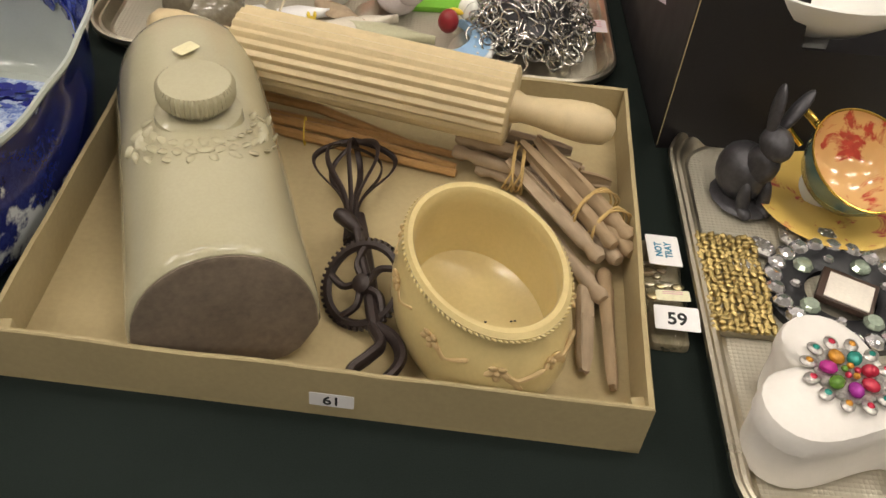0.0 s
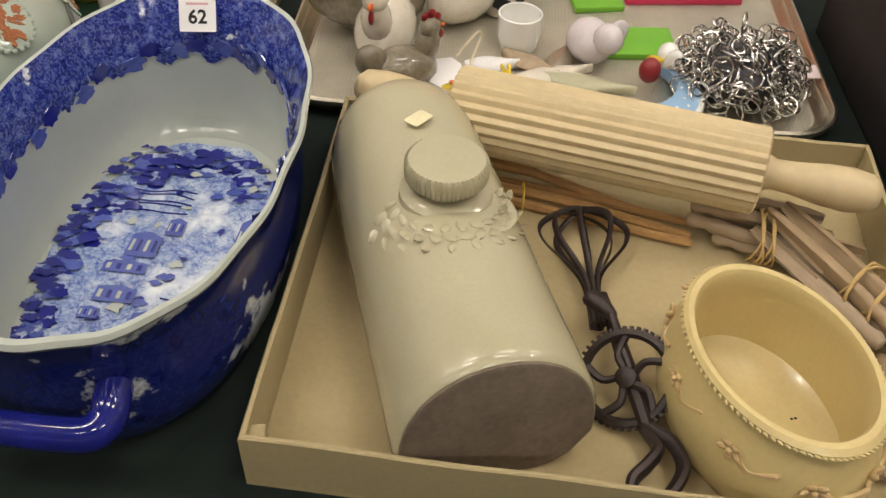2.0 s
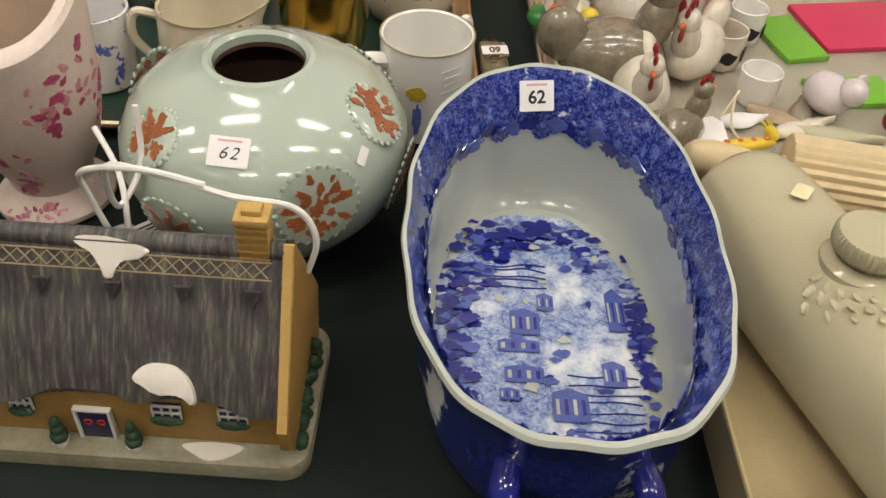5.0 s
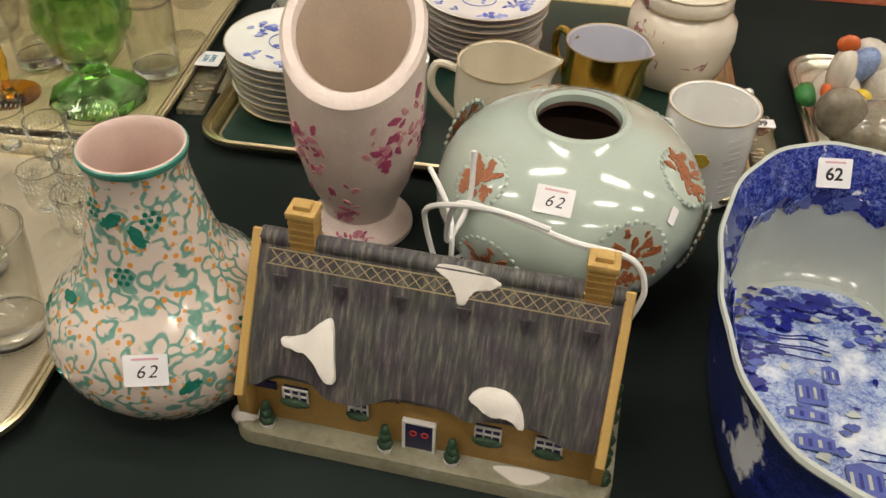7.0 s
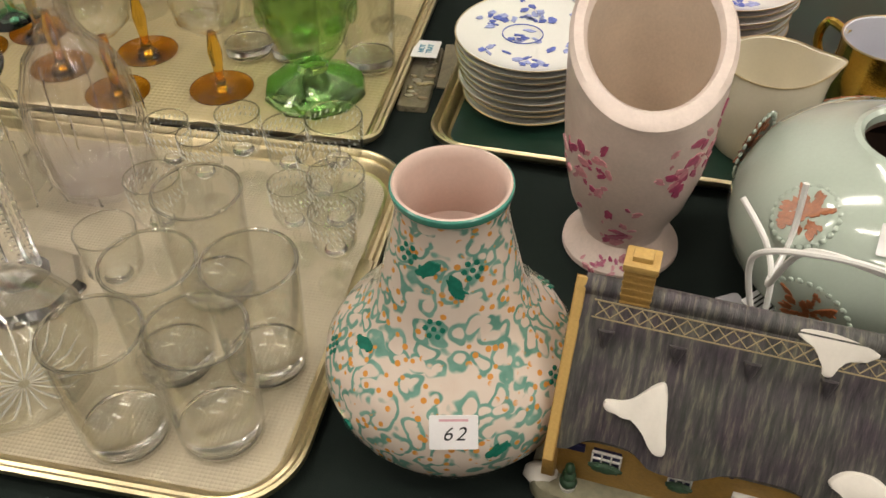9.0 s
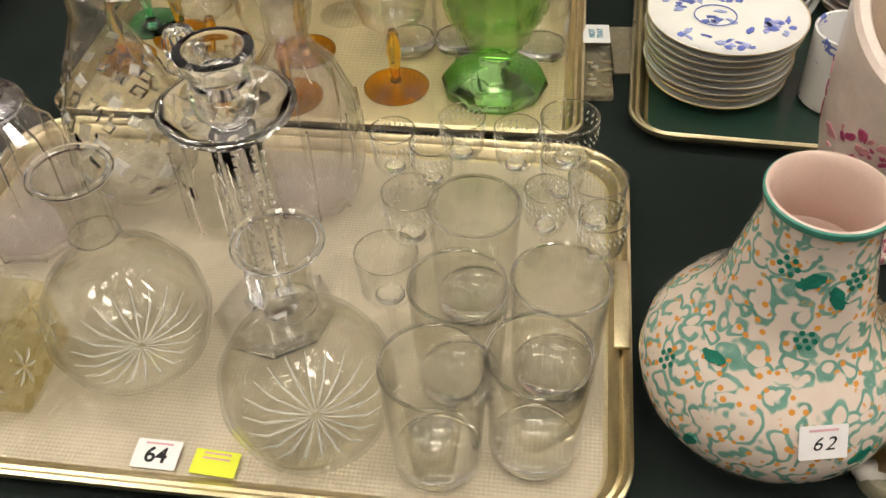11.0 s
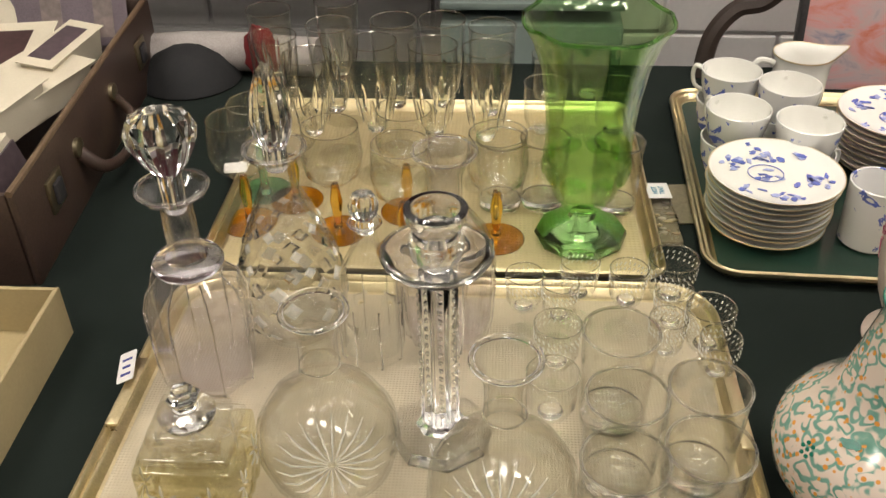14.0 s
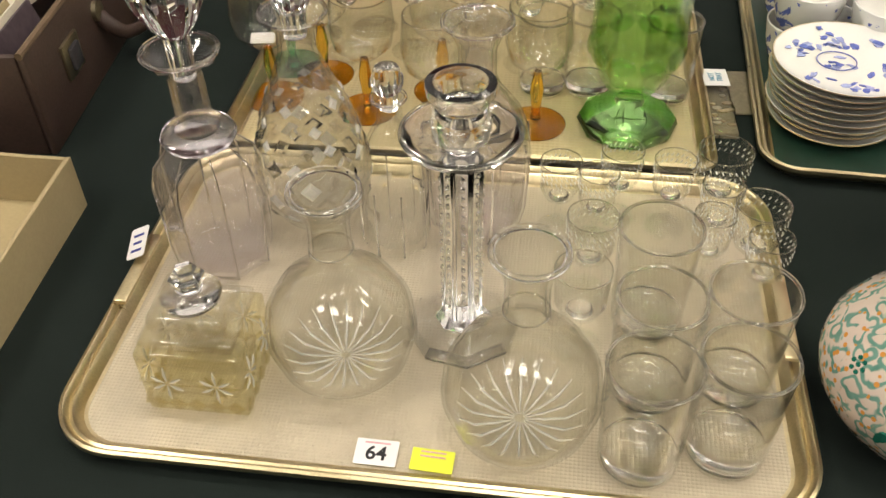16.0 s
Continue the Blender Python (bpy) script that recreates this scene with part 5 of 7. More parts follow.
d1 = decanter("d1", "square-shouldered lilac cut glass decanter with faceted stopper", -1.259, 0.912, [(0.034, 0.0), (0.043, 0.004), (0.045, 0.03), (0.046, 0.09), (0.041, 0.108), (0.028, 0.122), (0.0275, 0.128), (0.019, 0.132), (0.0145, 0.142), (0.0135, 0.185), (0.018, 0.194), (0.029, 0.200), (0.030, 0.205)], 0.20, [(0, -0.02), (0.009, -0.018), (0.010, 0.004), (0.010, 0.018), (0.018, 0.028), (0.027, 0.045), (0.029, 0.056), (0.024, 0.068), (0.010, 0.074), (0, 0.0745)], 8, 0.10, GLASS_LILAC, 10, 32, 25)
part("neck_ring", lathe([(0.019, 0.124), (0.029, 0.126), (0.031, 0.130), (0.029, 0.134), (0.018, 0.136)], 32), GLASS_CUT, d1)
d2 = decanter("d2", "mallet-shaped diamond-cut crystal decanter with spire stopper", -1.190, 0.980, [(0.028, 0.0), (0.034, 0.004), (0.050, 0.03), (0.053, 0.055), (0.047, 0.09), (0.035, 0.125), (0.022, 0.155), (0.016, 0.17), (0.0155, 0.19), (0.026, 0.200), (0.028, 0.205)], 0.20, [(0, -0.018), (0.010, -0.016), (0.011, 0.006), (0.016, 0.016), (0.0185, 0.032), (0.015, 0.055), (0.008, 0.076), (0, 0.086)], 0, 0, GLASS_FACET, 0)
for row in range(7):
    z = 0.028 + 0.017 * row
    n = 14
    for i in range(n):
        deg = 360 * (i + 0.5 * (row % 2)) / n
        prof = [(0.034, 0.004), (0.050, 0.03), (0.053, 0.055), (0.047, 0.09), (0.035, 0.125), (0.022, 0.155)]
        s = 0.0095 if row < 4 else 0.0062
        bm = lathe([(s, 0), (s * 0.55, 0.0016), (0, 0.0019)], 4)
        # every third diamond is whitened to paint in its glitter
        part("diamond_cut", bm, (GLASS_CUT, CUT_GLINT, GLASS_FACET)[(i + row) % 3], d2, at=on_turned(prof, deg, z, -0.0006), smooth=15)
d3 = decanter("d3", "small hexagonal clear glass bottle with ball stopper", -1.110, 0.950, [(0.028, 0.0), (0.031, 0.004), (0.0305, 0.07), (0.027, 0.10), (0.018, 0.118), (0.0115, 0.126), (0.0105, 0.145), (0.0145, 0.150)], 0.15, [(0, -0.01), (0.008, -0.01), (0.008, 0.004), (0.0125, 0.010), (0.0135, 0.018), (0.010, 0.028), (0, 0.031)], 6, 0.10, GLASS, 0, 36, 30)
for i in range(6):
    part("star_cut", lathe([(0.011, 0), (0.006, 0.001), (0, 0.0012)], 8, flute=4, depth=0.4), GLASS_CUT, d3, at=pose(0.0285 * math.cos(i * 1.047), 0.0285 * math.sin(i * 1.047), 0.045, 0, 0, i * 60) @ pose(0, 0, 0, 0, 90, 0))
d4 = decanter("d4", "tall clear glass vase-shaped decanter with flared lip", -1.042, 0.984, [(0.036, 0.0), (0.041, 0.004), (0.047, 0.03), (0.049, 0.07), (0.046, 0.10), (0.036, 0.125), (0.021, 0.143), (0.016, 0.155), (0.0158, 0.18), (0.022, 0.195), (0.029, 0.203)], 0.2, None, 12, 0.08, GLASS_LILAC, 0, 48)

# square pressed glass box with a lid
ink = thing("glass_box", "tall square pressed glass box with a clear knobbed lid", "glass box", put(-1.224, 0.772, FZ, 1))
HB = 0.062
part("body", box(0.078, 0.072, HB, 0.003), GLASS_YELLOW, ink, "yellow-tinged pressed body")
part("inner_wall", box(0.060, 0.054, HB - 0.008, 0.004, at=pose(0, 0, 0.007)), GLASS_BLOWN, ink)
part("lid", box(0.070, 0.064, 0.009, 0.003, at=pose(0, 0, HB + 0.001)), GLASS_FACET, ink, "clear square lid")
part("lid_step", box(0.056, 0.050, 0.016, 0.004, at=pose(0, 0, HB + 0.010)), GLASS_FACET, ink)
part("lid_collar", lathe([(0.021, 0), (0.022, 0.004), (0.017, 0.009), (0.010, 0.011)], 32), GLASS_CUT, ink, at=pose(0, 0, HB + 0.026))
part("knob", lathe([(0.008, 0.036), (0.012, 0.041), (0.0135, 0.047), (0.009, 0.053), (0, 0.054)], 12, flute=6, depth=0.15), GLASS_CUT, ink, at=pose(0, 0, HB), smooth=20)
for side in range(4):
    off = 0.0362 if side % 2 == 0 else 0.0392
    for k in range(2):
        face = pose(0, 0, 0, 0, 0, 90 * side) @ pose(-0.0185 + 0.037 * k, -off, 0.032, 90, 0, 0)
        for r in range(12):
            a = radians(30 * r)
            ln = 0.0175 if r % 3 == 0 else 0.013
            part("pressed_ray", tube([(0.002 * math.cos(a), 0.002 * math.sin(a), 0), (ln * 0.6 * math.cos(a), ln * 0.6 * math.sin(a), 0.0006), (ln * math.cos(a), ln * math.sin(a), 0)], [0.0004, 0.0013, 0.0005], 5), (GLASS_YELLOW, CUT_GLINT)[r % 2], ink, at=face)
    for k in range(5):
        part("pressed_diamond", lathe([(0.0078, 0), (0.004, 0.0018), (0, 0.0021)], 4), GLASS_YELLOW, ink, at=pose(0, 0, 0, 0, 0, 90 * side) @ pose(-0.030 + 0.015 * k, -off, 0.009, 90, 0, 0), smooth=10)
price_label("64", put(-1.084, 0.716, 0.0075, 0, 4), w=0.031, h=0.021, size=0.0155, bars=1)
price_label("", put(-1.043, 0.714, 0.0075, -2, 4), w=0.031, h=0.018, paper=plain("fluorescent_yellow_paper", (0.72, 0.78, 0.05), 0.7, vary=0.04), words="fluorescent yellow paper label with faint writing", bars=2)

# ---- the back tray: amber-footed glasses, flutes, green vase ----
def hock(x, y, h=0.165, foot=None, label="clear glass goblet with an amber stem and foot"):
    ob = thing("wine_glass", label, "glass", put(x, y, FZ), group="stemmed glasses")
    f = foot or GLASS_AMBER
    part("foot", lathe([(0, 0), (0.0315, 0.0), (0.0320, 0.0012), (0.018, 0.004), (0.006, 0.008), (0, 0.010)], 36), f, ob)
    part("stem", lathe([(0.006, 0.008), (0.0042, 0.014), (0.0058, 0.030), (0.0072, 0.042), (0.0052, 0.056), (0.004, 0.064), (0, 0.066)], 16), f, ob)
    part("rim", rim_ring(0.0305, h - 0.03, 0.0007), GLASS_RIM, ob)
    part("bowl", glassware("bowl", [(0.004, 0.064), (0.016, 0.067), (0.030, 0.080), (0.034, 0.100), (0.031, h - 0.03)], 0.0011, 0.068, 36), GLASS, ob)
    return ob


for x, y in ((-1.178, 1.152), (-1.103, 1.197), (-0.998, 1.145), (-1.285, 1.165), (-1.098, 1.118), (-1.24, 1.215)):
    hock(x, y)
hock(-1.283, 1.235, 0.15, GLASS_TEAL, "clear glass goblet with a teal green stem and foot")


def flute_glass(x, y, h=0.178, r=0.029):
    ob = thing("champagne_flute", "tall clear champagne flute cut with long petals", "glass", put(x, y, FZ), group="flutes")
    part("bowl", glassware("bowl", [(0.004, 0.062), (0.012, 0.070), (0.022, 0.095), (0.027, 0.125), (r, h)], 0.0011, 0.066, 32), GLASS, ob)
    part("rim", rim_ring(r - 0.0005, h, 0.0007), GLASS_RIM, ob)
    part("bowl_base", blob(0.012, 0.012, 0.008, seg=12), GLASS_CUT, ob, at=pose(0, 0, 0.069))
    part("stem", lathe([(0.006, 0.004), (0.0035, 0.012), (0.0032, 0.05), (0.006, 0.058), (0.004, 0.064)], 12), GLASS, ob)
    part("foot", lathe([(0, 0), (0.028, 0), (0.028, 0.0013), (0.012, 0.003), (0.005, 0.006)], 30), GLASS, ob)
    for i in range(8):
        p = on_turned([(0.012, 0.070), (0.022, 0.095), (0.027, 0.125), (0.03, 0.15)], 45 * i, 0.098, 0.0)
        part("petal_cut", blob(0.0035, 0.019, 0.0009, seg=8), GLASS_CUT, ob, at=p)
    return ob


for x, y, h in ((-1.270, 1.305, 0.172), (-1.205, 1.330, 0.178), (-1.147, 1.280, 0.178), (-1.130, 1.345, 0.178), (-1.071, 1.350, 0.178), (-1.076, 1.272, 0.178), (-1.010, 1.330, 0.178), (-1.014, 1.265, 0.178), (-1.222, 1.268, 0.165), (-1.215, 1.43, 0.17), (-1.30, 1.41, 0.165)):
    flute_glass(x, y, h)
for x, y in ((-0.935, 1.385), (-0.885, 1.40), (-0.945, 1.30), (-0.86, 1.30)):
    liqueur(x, y, 0.026, 0.12, "plain stemmed clear wine glass on the back tray", False)
for x, y in ((-0.945, 1.22), (-0.995, 1.215), (-0.862, 1.215)):
    tumbler(x, y, 0.9)

gv = thing("green_vase", "tall green pressed glass vase with a flared wavy rim", "vase", put(-0.903, 1.157, FZ))


def gv_warp(x, y, z, a):
    k = max(0, (z - 0.17) / 0.085)
    w = 1 + 0.012 * k * k * math.cos(8 * a)
    return (x * w, y * w, z + 0.0015 * k * k * math.cos(8 * a))


part("foot", lathe([(0, 0), (0.050, 0.0), (0.052, 0.004), (0.050, 0.010), (0.030, 0.022), (0.016, 0.028), (0.0135, 0.033)], 10), GLASS_GREEN_DEEP, gv, "ten-sided domed foot", smooth=20)
gprof = [(0.0135, 0.033), (0.020, 0.040), (0.033, 0.056), (0.042, 0.080), (0.0455, 0.100), (0.0485, 0.104), (0.047, 0.112), (0.0470, 0.14), (0.0500, 0.175), (0.0560, 0.21), (0.0655, 0.238), (0.0735, 0.252), (0.0755, 0.256)]
inner = [(r - 0.0035, z + 0.001) for r, z in gprof if z > 0.045]
part("body", lathe([(0, 0.030)] + gprof + list(reversed(inner)) + [(0, 0.048)], 96, warp=gv_warp, flute=10, depth=0.045), GLASS_GREEN, gv, "panelled body flaring to a wavy rim")
for i in range(10):
    a0 = 2 * math.pi * i / 10
    part("scallop", blob(0.013, 0.003, 0.010, seg=12), GLASS_GREEN, gv, at=pose(0.0455 * math.cos(a0), 0.0455 * math.sin(a0), 0.092, 0, 0, math.degrees(a0) + 90))
rim_pts = []
for i in range(96):
    a = 2 * math.pi * i / 96
    r = 0.0745 * (1 - 0.045 * (0.5 + 0.5 * math.cos(10 * a)))
    rim_pts.append(gv_warp(r * math.cos(a), r * math.sin(a), 0.2565, a))
part("rim", tube(rim_pts, 0.0022, 8, closed=True), GLASS_GREEN_DEEP, gv)
# ---- china on the green tray ----
def printed_china(name, ground, ink, scale, lo, hi):
    m, nt, b = nodes_of(name)
    v = coords(nt)
    mask = ramp(nt, noise_of(nt, v, scale, 5, 0.6, 0.6), [(lo, (0, 0, 0)), (hi, (1, 1, 1))])
    ink_c = mix(nt, noise_of(nt, v, scale * 4, 3), tuple(c * 0.5 for c in ink), tuple(min(1, c * 1.6) for c in ink))
    nt.links.new(mix(nt, mask, ground, ink_c), b.inputs["Base Color"])
    b.inputs["Roughness"].default_value = 0.14
    b.inputs["Coat Weight"].default_value = 0.3
    return m


CUP_PRINT = printed_china("blue_sprig_china", (0.78, 0.77, 0.75), (0.12, 0.16, 0.48), 42, 0.585, 0.60)
PLATE_BLUE = plain("blue_plate_print", (0.12, 0.16, 0.50), 0.2, vary=0.35, scale=200)
PLATE_BLUE_PALE = plain("pale_blue_plate_print", (0.34, 0.38, 0.66), 0.2, vary=0.3, scale=200)
CREAM = plain("cream_glaze", (0.70, 0.64, 0.50), 0.15, vary=0.05, coat=0.3, relief=0)
GOLD = plain("bright_gilding", (0.72, 0.48, 0.10), 0.16, 1.0, vary=0.15, scale=60)
LILAC_IN = plain("lilac_white_glaze", (0.60, 0.60, 0.66), 0.15, vary=0.03, relief=0)
TZ = 0.0048


def plate_stack(x, y, n, r, turn, seed):
    random.seed(seed)
    for i in range(n):
        s = r * (1.0 - 0.012 * (n - 1 - i) * (0.3 + 0.7 * random.random())) if i < n - 3 else r * (1.03 if i == n - 1 else 1.01)
        z = TZ + 0.0078 * i
        at = put(x + random.uniform(-0.0015, 0.0015), y + random.uniform(-0.0015, 0.0015), z, turn + 40 * i)
        pl = thing("tea_plate", "white china plate with a gilt edge and blue prints", "plate", at, group="stacked plates")
        part("body", lathe([(s * 0.55, 0.0), (s * 0.6, 0.0015), (s * 0.8, 0.004), (s * 0.985, 0.0105), (s, 0.0118), (s * 0.98, 0.0125), (s * 0.80, 0.0065), (s * 0.58, 0.0042), (0, 0.004)], 56), WHITE_CHINA, pl)
        part("gilt_edge", tube([(s * 0.998 * math.cos(a), s * 0.998 * math.sin(a), 0.012) for a in [2 * math.pi * k / 56 for k in range(56)]], 0.0007, 5, closed=True), GOLD_EDGE, pl, "worn gilt edge")
    q = part("printed_ring", tube([(0.4 * s * 0.66 * math.cos(a), 0.4 * s * 0.62 * math.sin(a), 0.0048) for a in [2 * math.pi * k / 40 for k in range(40)]], 0.0006, 4, closed=True), PLATE_BLUE, pl, at=pose(-0.12 * s, -0.06 * s, 0.0015, 0, 0, -turn - 40 * (n - 1)))
    for cx, cy, spread, k in ((-0.12, -0.06, 0.10, 9), (-0.55, 0.42, 0.13, 13), (0.05, 0.62, 0.14, 13), (0.62, -0.15, 0.15, 16), (0.1, -0.62, 0.10, 9), (-0.55, -0.4, 0.08, 5), (0.5, 0.5, 0.08, 5)):
        for j in range(k):
            px, py = s * random.gauss(cx, spread), s * random.gauss(cy, spread * 0.8)
            d = math.hypot(px, py) / s
            if d > 0.93:
                continue
            pz = 0.0041 if d < 0.58 else 0.0042 + (d - 0.58) * 0.0102 if d < 0.8 else 0.0066 + (d - 0.8) * 0.0325
            part("printed_flower", slab(ragged(0, 0, s * random.uniform(0.03, 0.085), s * random.uniform(0.02, 0.06), 14, 0.8, j * 1.9 + cx * 7), 0, 0.0006), (PLATE_BLUE, PLATE_BLUE_PALE)[j % 2], pl, at=pose(0, 0, 0, 0, 0, -turn - 40 * (n - 1)) @ pose(px, py, pz + 0.0004, 0, 0, random.uniform(0, 180)), smooth=0)


plate_stack(-0.694, 1.188, 9, 0.0705, 0, 5)
plate_stack(-0.512, 1.335, 9, 0.0715, 60, 6)


def handle_loop(r, h, w=0.004, out=0.022):
    return tube(spline([(r * 0.96, 0, h * 0.82), (r + out * 0.8, 0, h * 0.86), (r + out, 0, h * 0.6), (r + out * 0.7, 0, h * 0.32), (r * 0.93, 0, h * 0.22)], 5), w, 8, flat=1.3)


def teacup(x, y, z, turn):
    ob = thing("teacup", "white china teacup printed with blue sprigs", "cup", put(x, y, z, turn), group="stacked teacups")
    part("body", glassware("body", [(0.024, 0.0), (0.026, 0.003), (0.0315, 0.012), (0.0360, 0.030), (0.0385, 0.050)], 0.0018, 0.004, 40), CUP_PRINT, ob)
    part("inside", lathe([(0.0366, 0.0503), (0.0342, 0.030), (0.0297, 0.013), (0.022, 0.0055), (0, 0.0048)], 40, cap=False), WHITE_CHINA, ob)
    part("handle", handle_loop(0.036, 0.05, 0.0026, 0.016), WHITE_CHINA, ob)
    return ob


for x, y, tn in ((-0.714, 1.306, 100), (-0.703, 1.413, 120), (-0.638, 1.276, 20), (-0.638, 1.374, 60)):
    teacup(x, y, TZ, tn)
    teacup(x + 0.001, y, TZ + 0.0405, tn + 25)


def jug(name, label, x, y, prof, turn, outer, inner_m, spout=0.012, hnd=True, wall=0.002):
    ob = thing(name, label, "jug", put(x, y, TZ, turn))
    top = prof[-1][1]

    def pour(px, py, pz, a):
        k = max(0, (pz - top * 0.6) / (top * 0.4)) ** 2 * max(0, math.cos(a)) ** 8
        return (px + spout * k, py * (1 - 0.25 * k), pz + spout * 0.45 * k)

    part("body", lathe(prof, 64, warp=pour), outer, ob)
    part("inside", lathe([(prof[-1][0] - 0.0003, top), (prof[-1][0] - wall, top - 0.001)] + [(max(r - wall, 0.002), z) for r, z in reversed(prof[1:-1])] + [(0, 0.006)], 64, warp=pour, cap=False), inner_m, ob)
    if hnd:
        part("handle", tube(spline([(-prof[-1][0] * 0.95, 0, top * 0.86), (-prof[-1][0] - 0.02, 0, top * 0.9), (-prof[-1][0] - 0.024, 0, top * 0.6), (-prof[2][0] * 0.97, 0, top * 0.25)], 6), 0.0042, 8), outer, ob)
    part("gilt_line", tube([pour((prof[-1][0]) * math.cos(a), (prof[-1][0]) * math.sin(a), top, a) for a in [2 * math.pi * k / 56 for k in range(56)]], 0.0009, 5, closed=True), GOLD_EDGE, ob)
    return ob


jug("cream_jug", "cream glazed pottery jug with a pouring lip", -0.480, 1.150, [(0.033, 0), (0.037, 0.004), (0.044, 0.03), (0.046, 0.05), (0.0445, 0.075), (0.0435, 0.088)], 0, CREAM, CREAM, 0.014)
jug("gold_jug", "gilded china jug with a white inside", -0.378, 1.205, [(0.028, 0), (0.031, 0.004), (0.041, 0.03), (0.043, 0.055), (0.041, 0.075), (0.0415, 0.090)], -40, GOLD, LILAC_IN, 0.014)
jug("cream_jug", "white china creamer with a curled handle", -0.598, 1.470, [(0.024, 0), (0.028, 0.004), (0.036, 0.03), (0.036, 0.055), (0.034, 0.075), (0.039, 0.090)], 5, WHITE_CHINA, WHITE_CHINA, 0.02)

mug = thing("mug", "white china mug with a printed verse and yellow flower", "mug", put(-0.284, 1.098, TZ, 0))
MUG_P = [(0.036, 0.0), (0.040, 0.003), (0.0405, 0.05), (0.0415, 0.092)]
part("body", glassware("body", MUG_P, 0.003, 0.006, 56), WHITE_CHINA, mug)
part("gilt_line", tube([(0.0412 * math.cos(a), 0.0412 * math.sin(a), 0.0925) for a in [2 * math.pi * k / 56 for k in range(56)]], 0.0008, 5, closed=True), GOLD_EDGE, mug)
part("handle", handle_loop(0.041, 0.092, 0.0052, 0.024), WHITE_CHINA, mug, at=pose(0, 0, 0, 0, 0, 52))
part("handle", handle_loop(0.041, 0.092, 0.0052, 0.024), WHITE_CHINA, mug, at=pose(0, 0, 0, 0, 0, 205))
part("printed_flower", slab(ragged(0, 0, 0.009, 0.007, 18, 0.4, 2), -0.0012, 0.0003), plain("yellow_flower_print", (0.50, 0.36, 0.04), 0.4, vary=0.3, scale=300), mug, "yellow flower print", at=on_turned(MUG_P, -105, 0.055), smooth=0)
part("printed_stem", slab(ragged(0, 0, 0.004, 0.016, 18, 0.6, 5), -0.0008, 0.0003), PLATE_BLUE, mug, at=on_turned(MUG_P, -103, 0.03), smooth=0)
for k in range(9):
    part("print_bar", box(0.020 - 0.004 * (k % 3), 0.0006, 0.0005, at=pose(0, 0, -0.0003)), INK_PALE, mug, at=on_turned(MUG_P, -62, 0.078 - 0.007 * k) @ pose(0, 0, 0, 0, 0, 4), smooth=0)

ginger = thing("ginger_jar", "cream china ginger jar with domed lid and floral sprays", "jar", put(-0.292, 1.312, TZ, 10))
FLORAL = printed_china("floral_cream_china", (0.74, 0.66, 0.54), (0.34, 0.16, 0.17), 34, 0.64, 0.66)
part("body", lathe([(0.038, 0), (0.045, 0.004), (0.056, 0.03), (0.060, 0.06), (0.058, 0.078), (0.046, 0.09), (0.041, 0.094)], 48, flute=6, depth=0.03), FLORAL, ginger)
part("lid", lathe([(0.048, 0.092), (0.050, 0.096), (0.0495, 0.108), (0.046, 0.112), (0.030, 0.118), (0, 0.121)], 48), FLORAL, ginger, "domed floral lid")
for z, r in ((0.0935, 0.0495), (0.110, 0.0488)):
    part("gilt_line", tube([(r * math.cos(a), r * math.sin(a), z) for a in [2 * math.pi * k / 48 for k in range(48)]], 0.0009, 5, closed=True), GOLD_EDGE, ginger)
price_label("", put(-0.284, 1.302, TZ + 0.1195, 190, 6), w=0.022, h=0.012, bars=2, words="small white printed label on a jar lid")
# tall mug behind the boot vase
mg2 = thing("mug", "grey and white printed china mug", "mug", put(-0.586, 1.165, TZ, 30))
part("body", glassware("body", [(0.028, 0.0), (0.031, 0.003), (0.032, 0.04), (0.033, 0.075)], 0.0025, 0.005, 40), CUP_PRINT, mg2)

# clear bags with cards
PLASTIC = thin_glass("clear_plastic_film", (0.93, 0.93, 0.90), 1.5, 0.5, 120)
KHAKI = plain("khaki_card", (0.20, 0.17, 0.11), 0.7, vary=0.3, scale=120)


def bagged(x, y, turn, w, d, text, note=None, z=0.0):
    ob = thing("plastic_bag", "small clear plastic bag holding trinkets and a card", "bag", put(x, y, z, turn))
    bm = bmesh.new()
    part("filling", slab(rounded(w * 0.9, d * 0.92, 0.004, 3), 0.0, 0.007, bevel=0.003), KHAKI, ob, "grey-brown trinkets")
    random.seed(int(w * 1000))
    for k in range(14):
        part("trinket", blob(random.uniform(0.003, 0.006), random.uniform(0.002, 0.004), 0.002, seg=8, lumps=0.4), (SILVER, GOLD_EDGE, PEG_GREY)[k % 3], ob, at=pose(random.uniform(-w * 0.36, w * 0.36), random.uniform(-d * 0.4, d * 0.25), 0.0075))
    part("film", blob(w / 2, d / 2, 0.011, seg=20, lumps=0.25, scale=3), PLASTIC, ob, "crumpled clear film", at=pose(0, 0, 0.006))
    if note:
        nn = part("card", slab(rounded(w * 0.8, d * 0.30, 0.001, 2), 0, 0.0006), PAPER, ob, "white card with blue handwriting", at=pose(0, d * 0.26, 0.0175, -4, 0, 0), smooth=0)
        glyphs(note, w * 0.24, INK_BLUE, nn, pose(0, 0, 0.0009, 0, 0, 90 if d > 2.3 * w and w > 0.028 else 0))
    return ob


